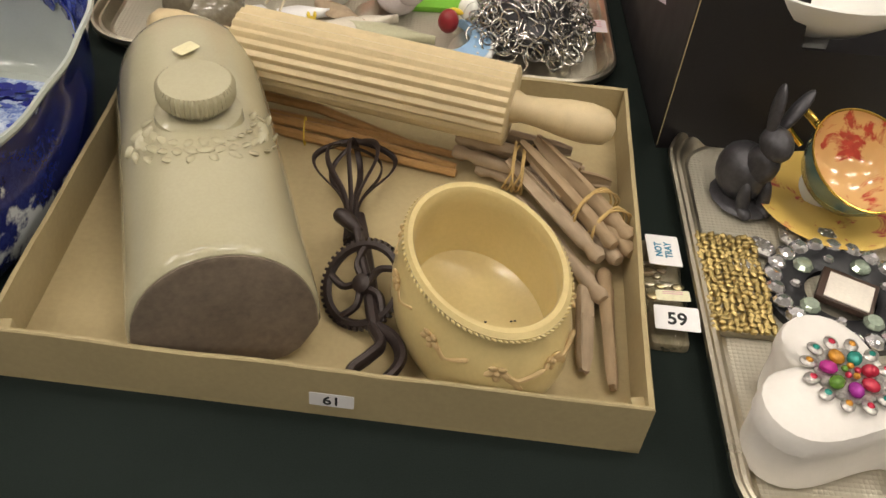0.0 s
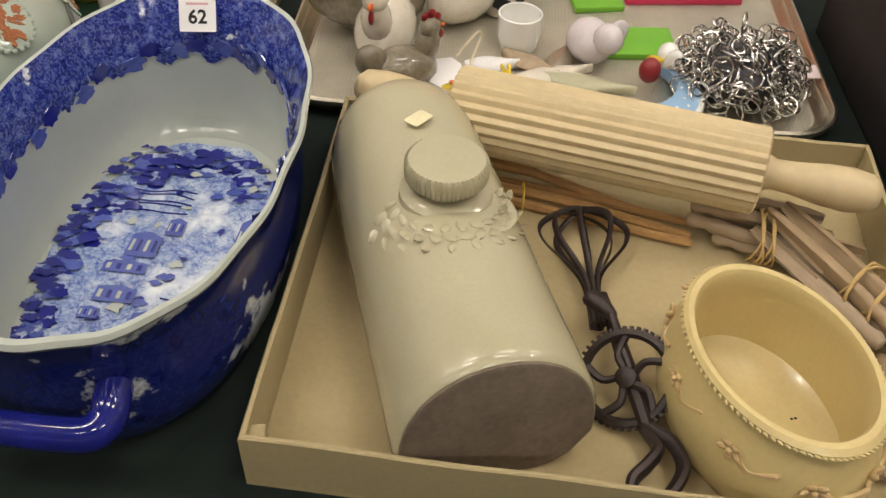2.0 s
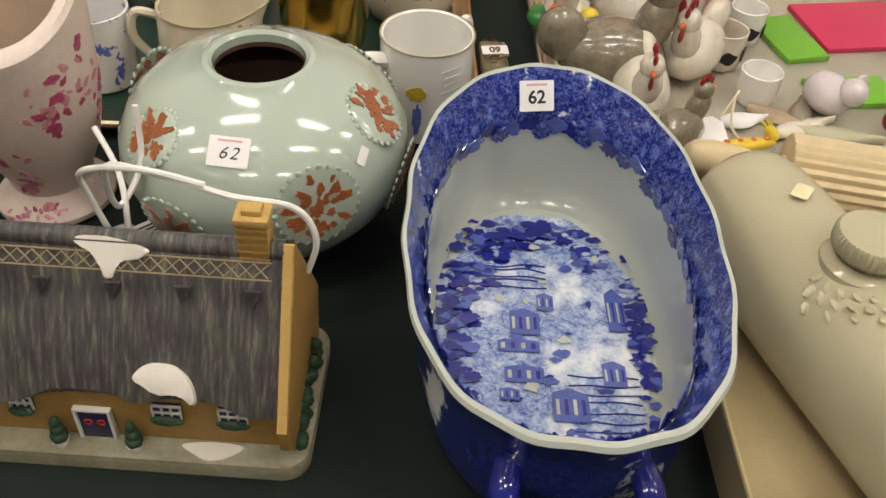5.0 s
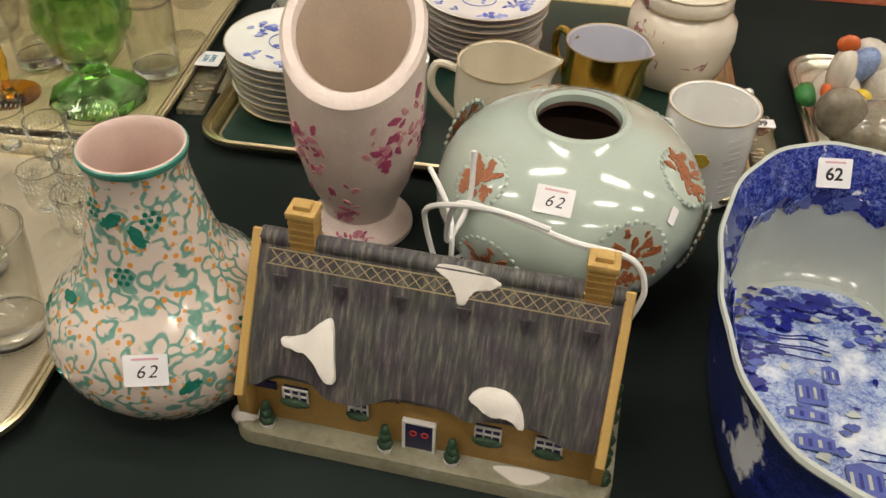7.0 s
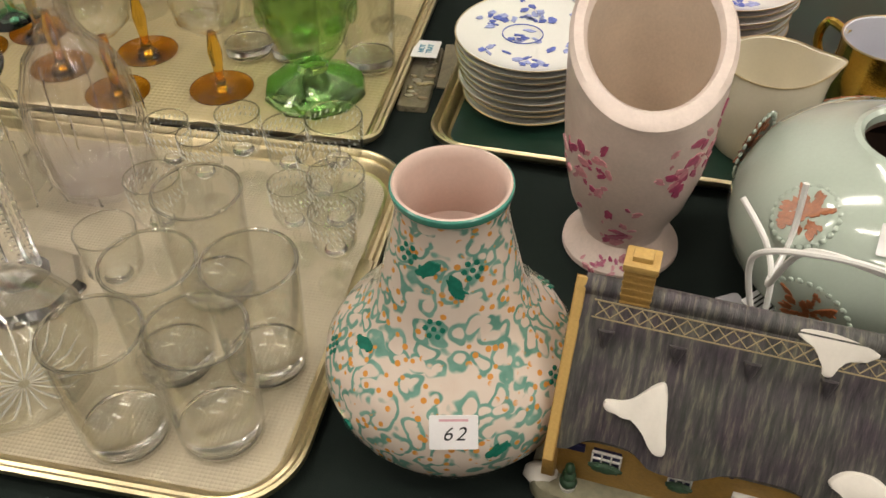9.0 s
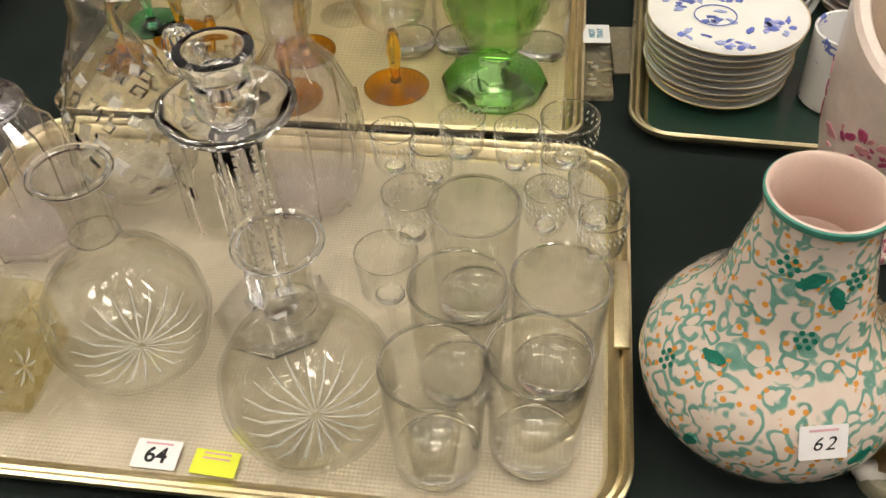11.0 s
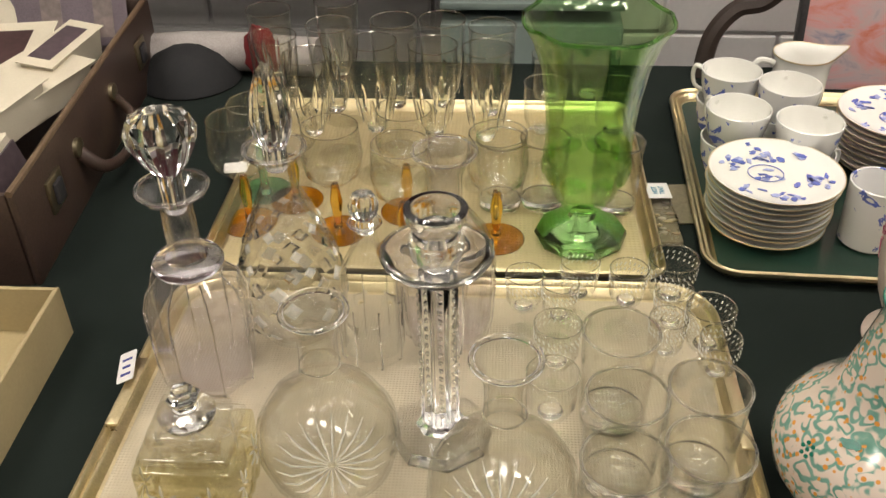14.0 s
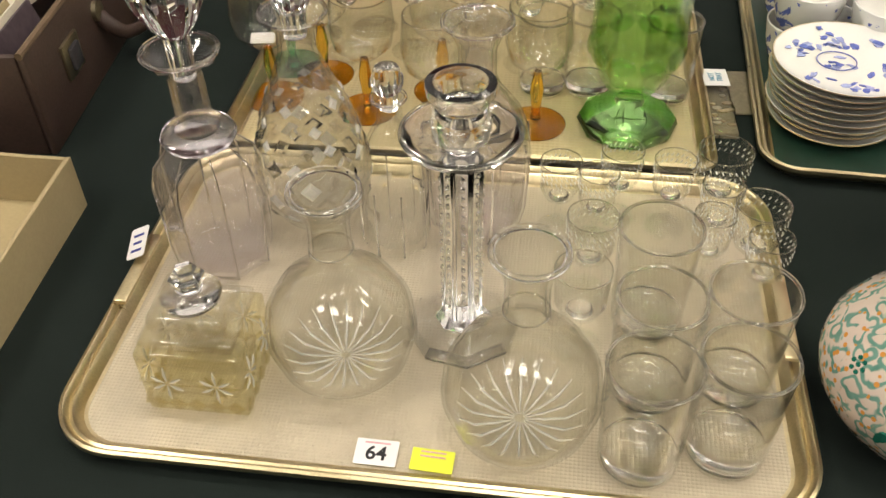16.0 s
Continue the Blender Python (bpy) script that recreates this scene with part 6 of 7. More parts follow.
bagged(0.3130, 0.760, -4, 0.030, 0.112, "", "NOT\nTRAY")
price_label("59", put(0.3135, 0.724, 0.0165, -4, 6), w=0.031, h=0.020, size=0.014)
price_label("", put(0.3145, 0.745, 0.0165, 0, 5), w=0.024, h=0.009, paper=plain("pale_yellow_paper", (0.74, 0.70, 0.50), 0.7), words="pale yellow paper slip with faint print", bars=2)
bagged(-0.806, 1.205, 3, 0.034, 0.125, "", "NOT\nTRAY")
whole("grey_card", box(0.030, 0.085, 0.002, 0.0005), KHAKI, "strip of grey ribbed card beside the bag", "card", put(-0.776, 1.235, 0.001, 5))
bagged(-0.207, 1.195, -2, 0.032, 0.105, "", None)
bagged(-0.239, 1.20, 2, 0.028, 0.10, "", None)
price_label("60", put(-0.207, 1.208, 0.0165, 184, -6), w=0.027, h=0.014, size=0.012)

# ---- lot 59: the jewellery tray ----
tray("serving_tray", "round-cornered plain silver tray with lined rim", 0.30, 0.405, 0.055, put(0.482, 0.747, 0, -3), TRAY_GREY, SILVER)
JZ = 0.0052


def figurine(name, label, bm, mats, at):
    return whole(name, bm, mats, label, "figurine", at, smooth=60)


PEWTER = plain("dark_pewter", (0.065, 0.062, 0.068), 0.38, 0.5, vary=0.4, scale=50, fine=300, relief=0.5)
rb = bmesh.new()
blob(0.020, 0.024, 0.025, pose(0, 0.006, 0.024), rb, 18)
blob(0.013, 0.015, 0.020, pose(0.004, -0.006, 0.040, 20), rb, 16)
blob(0.0125, 0.015, 0.0125, pose(0.007, -0.010, 0.062, 20), rb, 16)
blob(0.004, 0.0065, 0.021, pose(0.004, 0.000, 0.086, -16, 8), rb, 12)
blob(0.004, 0.0065, 0.021, pose(0.022, 0.001, 0.082, -14, 42), rb, 12)
for px in (-0.008, 0.010):
    blob(0.0055, 0.006, 0.016, pose(px, -0.016, 0.014, -10), rb, 10)
    blob(0.006, 0.010, 0.005, pose(px, -0.020, 0.005), rb, 10)
blob(0.026, 0.028, 0.004, pose(0.002, -0.002, 0.004), rb, 16)
figurine("hare_figurine", "dark pewter seated hare figurine with upright ears", rb, PEWTER, put(0.392, 0.868, JZ, 15))

BEAD_GOLD = plain("antique_gold_beads", (0.40, 0.30, 0.12), 0.35, 0.85, vary=0.35, scale=200)
random.seed(31)
cuff = thing("beaded_cuff", "wide antique-gold beaded bracelet panel", "bracelet", put(0.365, 0.768, JZ, -3))
part("backing", box(0.044, 0.098, 0.006, 0.001), KHAKI, cuff)
nug = [mesh_of(blob(0.0034, 0.0026, 0.0024, seg=8, lumps=0.5, scale=2), "nugget", BEAD_GOLD) for _ in range(3)]
for i in range(9):
    for j in range(22):
        ob = new("nugget", nug[(i + j) % 3])
        ob.parent = cuff
        ob.matrix_basis = pose(-0.021 + 0.0051 * i + random.uniform(-0.001, 0.001), -0.047 + 0.0044 * j + random.uniform(-0.001, 0.001), 0.007 + random.uniform(-0.0006, 0.001), 0, 0, random.uniform(0, 180))

CRYSTAL = plain("silvered_crystal", (0.80, 0.78, 0.80), 0.08, 0.9, vary=0.25, scale=300, relief=0)
BLACK_SATIN = plain("black_satin", (0.012, 0.012, 0.015), 0.4, vary=0.3)
gem_big = mesh_of(lathe([(0.0072, 0.0), (0.0074, 0.0014), (0.0052, 0.0042), (0.003, 0.005), (0, 0.005)], 10), "gem", CRYSTAL, 12)
gem_small = mesh_of(lathe([(0.004, 0.0), (0.0042, 0.001), (0.0028, 0.003), (0, 0.0034)], 8), "gem", CRYSTAL, 12)
gem_mint = mesh_of(lathe([(0.0075, 0.0), (0.0077, 0.0014), (0.0055, 0.004), (0, 0.0048)], 10), "gem", plain("mint_crystal", (0.42, 0.50, 0.40), 0.1, 0.6, vary=0.2, scale=300, relief=0), 12)
neck = thing("jewelled_necklace", "black collar necklace set with large clear crystals", "necklace", put(0.442, 0.762, JZ, 0))
part("collar", lathe([(0.026, 0.0), (0.056, 0.0), (0.056, 0.006), (0.048, 0.009), (0.03, 0.008), (0.026, 0.005)], 40, sy=0.95, cap=False), BLACK_SATIN, neck, "black satin collar")
for i in range(22):
    a = 2 * math.pi * i / 22
    g = new("gem", gem_big)
    g.parent = neck
    g.matrix_basis = pose(0.0495 * math.cos(a), 0.0475 * math.sin(a), 0.008, 12 * math.sin(a), -12 * math.cos(a), i * 37)
for i in range(9):
    a = 2 * math.pi * i / 9 + 0.2
    g = new("gem", gem_mint if i % 2 else gem_small)
    g.parent = neck
    g.matrix_basis = pose(0.034 * math.cos(a), 0.032 * math.sin(a), 0.0085, 0, 0, i * 51)
fr = thing("small_frame", "tiny square brown frame with a white panel", "frame", put(0.444, 0.760, JZ + 0.006, -28))
part("border", box(0.040, 0.034, 0.006, 0.001), plain("brown_frame_wood", (0.06, 0.035, 0.025), 0.4), fr)
part("panel", box(0.032, 0.027, 0.0015, 0.0004, at=pose(0.001, -0.002, 0.006)), plain("ivory_panel", (0.76, 0.70, 0.62), 0.5), fr, "blank ivory panel")
MARCASITE = plain("marcasite_silver", (0.40, 0.38, 0.36), 0.3, 0.8, vary=0.6, scale=500)
for i, a in enumerate(radians(d) for d in (150, 128, 105, 82, 60, 38)):
    leaf = thing("marcasite_leaf", "sparkling silver leaf link of a bracelet", "jewellery", put(0.440 + 0.072 * math.cos(a), 0.752 + 0.070 * math.sin(a), JZ + 0.004, math.degrees(a) - 90), group="bracelet links")
    part("plate", lathe([(0.0105, 0), (0.0105, 0.002), (0.006, 0.004), (0, 0.0045)], 6, sx=0.9, sy=1.2), MARCASITE, leaf, smooth=15)
    for k in range(7):
        part("stone", blob(0.0016, 0.0016, 0.0012, seg=6), CRYSTAL, leaf, at=pose(0.005 * math.cos(k * 0.9), 0.0065 * math.sin(k * 0.9), 0.0035))

TEA_GREEN = plain("sage_green_glaze", (0.12, 0.19, 0.16), 0.12, vary=0.1, coat=0.4, relief=0)
ORCHARD = printed_china("painted_fruit_inside", (0.72, 0.46, 0.20), (0.45, 0.07, 0.05), 36, 0.56, 0.62)
cup = thing("cabinet_cup", "gilded cabinet cup lined with painted fruit", "cup", put(0.462, 0.872, JZ + 0.018, 0, 26, 8))
part("body", lathe([(0.017, 0.0), (0.020, 0.004), (0.034, 0.016), (0.041, 0.034), (0.0425, 0.046)], 48), TEA_GREEN, cup, "sage green outside")
part("inside", lathe([(0.0424, 0.0465), (0.0405, 0.040), (0.034, 0.020), (0.018, 0.007), (0, 0.006)], 48, cap=False), ORCHARD, cup, "inside painted with peaches and grapes")
part("gilt_rim", tube([(0.0425 * math.cos(a), 0.0425 * math.sin(a), 0.0463) for a in [2 * math.pi * k / 48 for k in range(48)]], 0.001, 6, closed=True), GOLD, cup)
part("handle", handle_loop(0.041, 0.046, 0.0024, 0.020), GOLD, cup, "gilt handle", at=pose(0, 0, 0, 0, 0, 140))
part("foot", lathe([(0.016, -0.014), (0.019, -0.012), (0.017, -0.004), (0.019, 0.003)], 32), WHITE_CHINA, cup)
sc = thing("saucer", "yellow saucer with painted fruit under the cup", "saucer", put(0.462, 0.862, JZ, 0))
part("body", lathe([(0.030, 0), (0.034, 0.002), (0.058, 0.010), (0.060, 0.012), (0.057, 0.0125), (0.034, 0.0045), (0, 0.004)], 48), printed_china("yellow_fruit_china", (0.70, 0.48, 0.13), (0.40, 0.05, 0.06), 40, 0.60, 0.66), sc)

# white heart box with a brooch on its lid
CREPE = plain("white_crepe_paper", (0.80, 0.76, 0.72), 0.7, vary=0.04, scale=60, fine=160, relief=0.7)


def heart(s, n=48):
    out = []
    for i in range(n):
        t = 2 * math.pi * i / n
        out.append((s * 0.060 * math.sin(t) ** 3, s * 0.0038 * (13 * math.cos(t) - 5 * math.cos(2 * t) - 2 * math.cos(3 * t) - math.cos(4 * t))))
    return out


hb = thing("heart_box", "white crinkled heart-shaped box with a domed lid", "box", put(0.383, 0.642, JZ, 62))
part("body", rings_of([[(x * k, y * k, z) for x, y in heart(0.84)] for k, z in ((0.9, 0), (0.98, 0.003), (1, 0.012), (1, 0.036))]), CREPE, hb, smooth=28)
part("lid", rings_of([[(x * k, y * k, z) for x, y in heart(0.88)] for k, z in ((0.98, 0.0365), (1, 0.038), (1.0, 0.048), (0.96, 0.053), (0.82, 0.057), (0.5, 0.060), (0.1, 0.061))]), CREPE, hb, "domed lid", smooth=28)
brooch = thing("brooch", "flower brooch with many-coloured stones on the box lid", "brooch", put(0.386, 0.641, JZ + 0.0605, 10))
part("plate", lathe([(0, 0), (0.020, 0), (0.020, 0.002), (0, 0.003)], 20), MARCASITE, brooch)
gem_cols = [(0.45, 0.02, 0.05), (0.02, 0.25, 0.20), (0.55, 0.25, 0.03), (0.45, 0.03, 0.25), (0.10, 0.22, 0.03), (0.35, 0.03, 0.30)]
gem_mats = [plain("coloured_stone", c, 0.1, 0.3, vary=0.3, scale=300, relief=0) for c in gem_cols]
for i in range(12):
    a = 2 * math.pi * i / 12
    pt = part("petal", blob(0.0055, 0.0044, 0.0022, seg=10), MARCASITE, brooch, at=pose(0.0235 * math.cos(a), 0.0235 * math.sin(a), 0.0025, 0, 0, math.degrees(a)))
    part("stone", blob(0.0026, 0.0024, 0.0014, seg=8), gem_mats[i % 3], pt, at=pose(0, 0, 0.0015))
for i in range(7):
    a = 2 * math.pi * i / 7
    part("stone", blob(0.0056, 0.0046, 0.0034, seg=10), gem_mats[i % 6], brooch, at=pose(0.0125 * math.cos(a), 0.0125 * math.sin(a), 0.004, 0, 0, math.degrees(a)))
for i in range(5):
    part("stone", blob(0.0022, 0.0022, 0.0018, seg=8), gem_mats[(2 * i) % 6], brooch, at=pose(0.004 * math.cos(i * 1.26), 0.004 * math.sin(i * 1.26), 0.0055))
whole("fur_trim", blob(0.024, 0.03, 0.012, lumps=0.5, scale=6, seg=24), plain("grey_fur", (0.20, 0.17, 0.14), 0.9, vary=0.5, scale=200, relief=0.8), "tuft of grey fur trimming on the tray", "trimming", put(0.455, 0.615, JZ + 0.008))

# black box with a bowl
BLACK_CARD = plain("black_card", (0.012, 0.010, 0.011), 0.6, vary=0.3, scale=30)
bb = thing("black_box", "open black cardboard box with a notched front", "box", put(0.338, 0.936, 0, -1))
part("front", rings_of([[(0, y, 0), (0.30, y, 0), (0.30, y, 0.105), (0.09, y, 0.105), (0.082, y, 0.15), (0, y, 0.15)] for y in (0.0, 0.004)]), BLACK_CARD, bb, smooth=0)
part("side", box(0.004, 0.26, 0.15, at=pose(0.002, 0.135, 0)), BLACK_CARD, bb)
part("side", box(0.004, 0.26, 0.15, at=pose(0.298, 0.135, 0)), BLACK_CARD, bb)
part("back", box(0.30, 0.004, 0.15, at=pose(0.15, 0.267, 0)), BLACK_CARD, bb)
part("bottom", box(0.30, 0.26, 0.003, at=pose(0.15, 0.135, 0.0)), BLACK_CARD, bb)
part("edge_trim", tube([(0.0, -0.001, 0.004), (0.0, -0.001, 0.15)], 0.0006, 4), CARD, bb)
part("tag", slab([(0, -0.028), (0.011, 0), (0, 0.028), (-0.011, 0)], 0, 0.0006), plain("lilac_paper", (0.66, 0.56, 0.62), 0.7), bb, "lilac diamond paper tag", at=pose(-0.0008, 0.11, 0.09, 0, -90, 0), smooth=0)
bw = thing("china_bowl", "white china bowl with a floral gilt rim", "bowl", put(0.452, 1.01, 0.095, 0))
part("foot", lathe([(0.03, -0.092), (0.032, -0.085), (0.03, 0.002)], 32), WHITE_CHINA, bw)
part("body", lathe([(0.03, 0.0), (0.06, 0.012), (0.085, 0.035), (0.092, 0.052), (0.090, 0.053), (0.080, 0.034), (0.05, 0.014), (0, 0.006)], 56), WHITE_CHINA, bw)
part("border", lathe([(0.0905, 0.0525), (0.0885, 0.050), (0.082, 0.039)], 56, cap=False), printed_china("floral_border", (0.74, 0.68, 0.58), (0.30, 0.22, 0.06), 60, 0.55, 0.60), bw, "floral border")

# ---- lot 60: tray of hens and oddments ----
tray("serving_tray", "tarnished old silver tray holding pottery hens", 0.485, 0.365, 0.05, put(0.078, 1.190, 0, -2), TRAY_GREY, SILVER)
CREAM_POT = plain("cream_spotted_pottery", (0.66, 0.60, 0.50), 0.2, vary=0.1, scale=60, coat=0.3, relief=0.1, stain=(0.42, 0.33, 0.22))
GREY_HEN = plain("grey_brown_glass", (0.20, 0.17, 0.12), 0.15, vary=0.35, scale=70, fine=260, relief=0.6, coat=0.6)
WHITE_HEN = plain("white_ribbed_pottery", (0.58, 0.53, 0.46), 0.35, vary=0.2, scale=120, relief=0.6)
COMB = plain("dark_red_comb", (0.24, 0.015, 0.02), 0.3)
ORANGE = plain("orange_paint", (0.62, 0.13, 0.03), 0.3)
YELLOW = plain("yellow_paint", (0.66, 0.48, 0.03), 0.3)
GREENP = plain("green_paint", (0.04, 0.20, 0.05), 0.3)
BLUEP = plain("blue_striped_paint", (0.20, 0.27, 0.45), 0.3, vary=0.5, scale=150)


def hen(label, x, y, s, turn, body, ribs=False):
    bm = bmesh.new()
    blob(0.030 * s, 0.046 * s, 0.028 * s, pose(0, 0, 0.028 * s, 8), bm, 20, 0.05, 3)
    blob(0.014 * s, 0.020 * s, 0.024 * s, pose(0, 0.042 * s, 0.048 * s, -35), bm, 14)
    blob(0.015 * s, 0.016 * s, 0.026 * s, pose(0, -0.032 * s, 0.052 * s, 18), bm, 14)
    blob(0.0125 * s, 0.014 * s, 0.0135 * s, pose(0, -0.036 * s, 0.076 * s), bm, 14)
    blob(0.018 * s, 0.024 * s, 0.008 * s, pose(0, 0, 0.006 * s), bm, 12)
    n = len(bm.faces)
    for k, (dy, dz, r) in enumerate(((-0.046, 0.088, 0.005), (-0.038, 0.093, 0.006), (-0.029, 0.091, 0.005), (-0.050, 0.064, 0.006))):
        blob(0.0026 * s, r * s, r * 1.2 * s, pose(0, dy * s, dz * s), bm, 8)
    painted(bm, n, 1)
    n = len(bm.faces)
    blob(0.003 * s, 0.006 * s, 0.003 * s, pose(0, -0.052 * s, 0.076 * s), bm, 8)
    painted(bm, n, 2)
    return figurine("hen_figurine", label, bm, [body, COMB, ORANGE], put(x, y, JZ, turn))


hen("cream spotted pottery hen figurine with a red comb", -0.078, 1.118, 0.92, -10, CREAM_POT)
hen("cream spotted pottery hen figurine with a red comb", -0.008, 1.190, 0.95, -40, CREAM_POT)
hen("white ribbed pottery hen figurine", -0.052, 1.255, 1.15, 60, WHITE_HEN)
hen("large grey-brown glazed hen dish", -0.100, 1.165, 1.25, 100, GREY_HEN)
hen("grey-brown glass bird figurine", -0.058, 1.060, 0.7, 120, GREY_HEN)
rc = bmesh.new()
blob(0.026, 0.032, 0.026, pose(0, 0, 0.028), rc, 16)
blob(0.014, 0.014, 0.030, pose(-0.006, -0.014, 0.060), rc, 14)
n = len(rc.faces)
blob(0.012, 0.006, 0.010, pose(-0.008, -0.014, 0.092), rc, 10)
blob(0.006, 0.012, 0.008, pose(-0.020, -0.030, 0.045), rc, 10)
painted(rc, n, 1)
n = len(rc.faces)
blob(0.016, 0.014, 0.024, pose(0.020, 0.012, 0.056, 0, 30), rc, 12)
painted(rc, n, 2)
n = len(rc.faces)
blob(0.012, 0.010, 0.012, pose(0.018, -0.024, 0.036), rc, 10)
painted(rc, n, 3)
n = len(rc.faces)
blob(0.014, 0.018, 0.012, pose(-0.028, 0.0, 0.024), rc, 10)
painted(rc, n, 4)
figurine("cockerel_figurine", "brightly painted pottery cockerel, white, orange, blue and yellow", rc, [CREAM_POT, ORANGE, BLUEP, YELLOW, GREENP], put(-0.128, 1.255, JZ, 0))


def small_cup(label, x, y, r, h, mat, spots=None):
    ob = thing("egg_cup", label, "cup", put(x, y, JZ))
    part("body", glassware("body", [(r * 0.7, 0), (r * 0.85, 0.003), (r * 0.97, h * 0.4), (r, h)], 0.002, 0.006, 32), mat, ob)
    if spots:
        for k in range(5):
            part("painted_patch", slab(ragged(0, 0, 0.008, 0.007, 14, 0.6, k), -0.001, 0.0005), spots, ob, at=on_turned([(r * 0.85, 0.003), (r * 0.97, h * 0.4), (r, h)], -150 + 60 * k, h * 0.45), smooth=0)
    return ob


small_cup("small plain white china pot", 0.044, 1.136, 0.0205, 0.036, WHITE_CHINA)
small_cup("white egg cup with black cow patches", 0.028, 1.205, 0.022, 0.042, CREAM_POT, INK)
small_cup("white egg cup with black patches", 0.068, 1.255, 0.020, 0.040, WHITE_CHINA, INK)
small_cup("plain cream glazed pottery cup", 0.000, 1.290, 0.030, 0.045, CREAM_POT)
small_cup("small pink glazed china cup", 0.055, 1.325, 0.022, 0.04, plain("pink_glaze", (0.62, 0.30, 0.36), 0.2))
el = bmesh.new()
blob(0.021, 0.026, 0.020, pose(0, 0, 0.021), el, 16)
blob(0.014, 0.014, 0.014, pose(0.006, -0.022, 0.034), el, 14)
blob(0.010, 0.004, 0.012, pose(0.018, -0.016, 0.036), el, 10)
figurine("animal_figurine", "pale lilac rounded animal figurine", el, plain("pale_lilac_glaze", (0.64, 0.58, 0.60), 0.25), put(0.108, 1.120, JZ, 20))
# duck on a blue crescent
dk = thing("crescent_ornament", "blue and white spotted crescent ornament with a duck", "ornament", put(0.150, 1.050, JZ + 0.006, 8))
cres = [(0.048 * math.cos(a), 0.048 * math.sin(a)) for a in [radians(-120 + 165 * i / 24) for i in range(25)]] + [(-0.012 + 0.044 * math.cos(a), 0.016 + 0.040 * math.sin(a)) for a in [radians(35 - 145 * i / 20) for i in range(21)]]
part("crescent", slab(cres, 0, 0.010, bevel=0.003), plain("sky_blue_paint", (0.26, 0.42, 0.62), 0.35, vary=0.06), dk)
part("white_edge", tube([(0.048 * math.cos(a), 0.048 * math.sin(a), 0.006) for a in [radians(-115 + 160 * i / 24) for i in range(25)]], 0.0042, 8), WHITE_CHINA, dk)
for k in range(8):
    a = radians(-80 + 14 * k)
    part("dot", blob(0.0015, 0.0015, 0.0008, seg=6), WHITE_CHINA, dk, at=pose((0.034 + 0.006 * (k % 2)) * math.cos(a), (0.034 + 0.006 * (k % 2)) * math.sin(a), 0.0105))
dbm = bmesh.new()
blob(0.011, 0.011, 0.012, pose(0.036, 0.052, 0.012), dbm, 12)
blob(0.008, 0.010, 0.020, pose(0.036, 0.040, 0.010, 30), dbm, 12)
part("duck_head", dbm, WHITE_CHINA, dk)
part("beak", blob(0.004, 0.008, 0.003, seg=8), YELLOW, dk, at=pose(0.022, 0.046, 0.012, 0, 0, 60))
part("bonnet", blob(0.010, 0.010, 0.012, seg=12), COMB, dk, "red bonnet", at=pose(0.012, 0.028, 0.012))
# oddments: scarf-like spoons, brooches, giraffe, pins
for k, (x, y, tn, ln, mt, lab) in enumerate([(0.075, 1.085, 20, 0.075, CREAM_POT, "pale shell-handled spoon"), (0.105, 1.072, -12, 0.085, plain("pale_olive_shell", (0.44, 0.42, 0.28), 0.3), "polished pale green shell spoon"), (0.055, 1.100, -35, 0.06, PEG_GREY, "grey carved bone brooch"), (0.082, 1.110, 70, 0.05, SILVER, "small silver spoon"), (0.02, 1.095, 10, 0.05, PAPER, "folded white paper ticket")]):
    whole("trinket", rings_of([[(ln * f - ln / 2, (0.010 * math.sin(math.pi * min(1, f * 1.1 + 0.05)) + 0.002) * math.cos(a), 0.006 + 0.005 * math.sin(a)) for a in [2 * math.pi * q / 12 for q in range(12)]] for f in [q / 10 for q in range(11)]]), mt, lab + " on the tarnished tray", "trinket", put(x, y, JZ, tn))
gf = bmesh.new()
blob(0.030, 0.008, 0.006, pose(0, 0, 0.006), gf, 14)
blob(0.006, 0.010, 0.006, pose(0.028, 0.008, 0.010), gf, 10)
for px in (0.026, 0.032):
    blob(0.0018, 0.006, 0.002, pose(px, 0.020, 0.012), gf, 8)
n = len(gf.faces)
for k in range(4):
    blob(0.003, 0.003, 0.0015, pose(-0.02 + 0.013 * k, 0.0, 0.0115), gf, 8)
painted(gf, n, 1)
figurine("giraffe_figurine", "small yellow giraffe figurine lying down with orange spots", gf, [YELLOW, ORANGE], put(0.005, 1.045, JZ + 0.008, 8))
whole("red_berries", blob(0.007, 0.005, 0.004, lumps=0.4, scale=4), RED_PAINT, "cluster of small red beads", "beads", put(-0.028, 1.042, JZ + 0.008))
whole("paper_tag", slab([(-0.014, -0.016), (0.014, -0.016), (0.016, 0.010), (0.008, 0.018), (-0.012, 0.016)], 0, 0.0008), PAPER, "white paper tag on a string", "tag", put(-0.022, 1.065, JZ + 0.012, 10, 20), smooth=0)
whole("tag_string", tube(spline([(-0.012, 1.075, TABLE + 0.03), (0.004, 1.09, TABLE + 0.045), (0.008, 1.10, TABLE + 0.035), (0.0, 1.075, TABLE + 0.02), (0.006, 1.05, TABLE + 0.015)], 6), 0.0012, 6), plain("cream_string", (0.66, 0.58, 0.42), 0.8), "cream cotton string of a tag", "string")
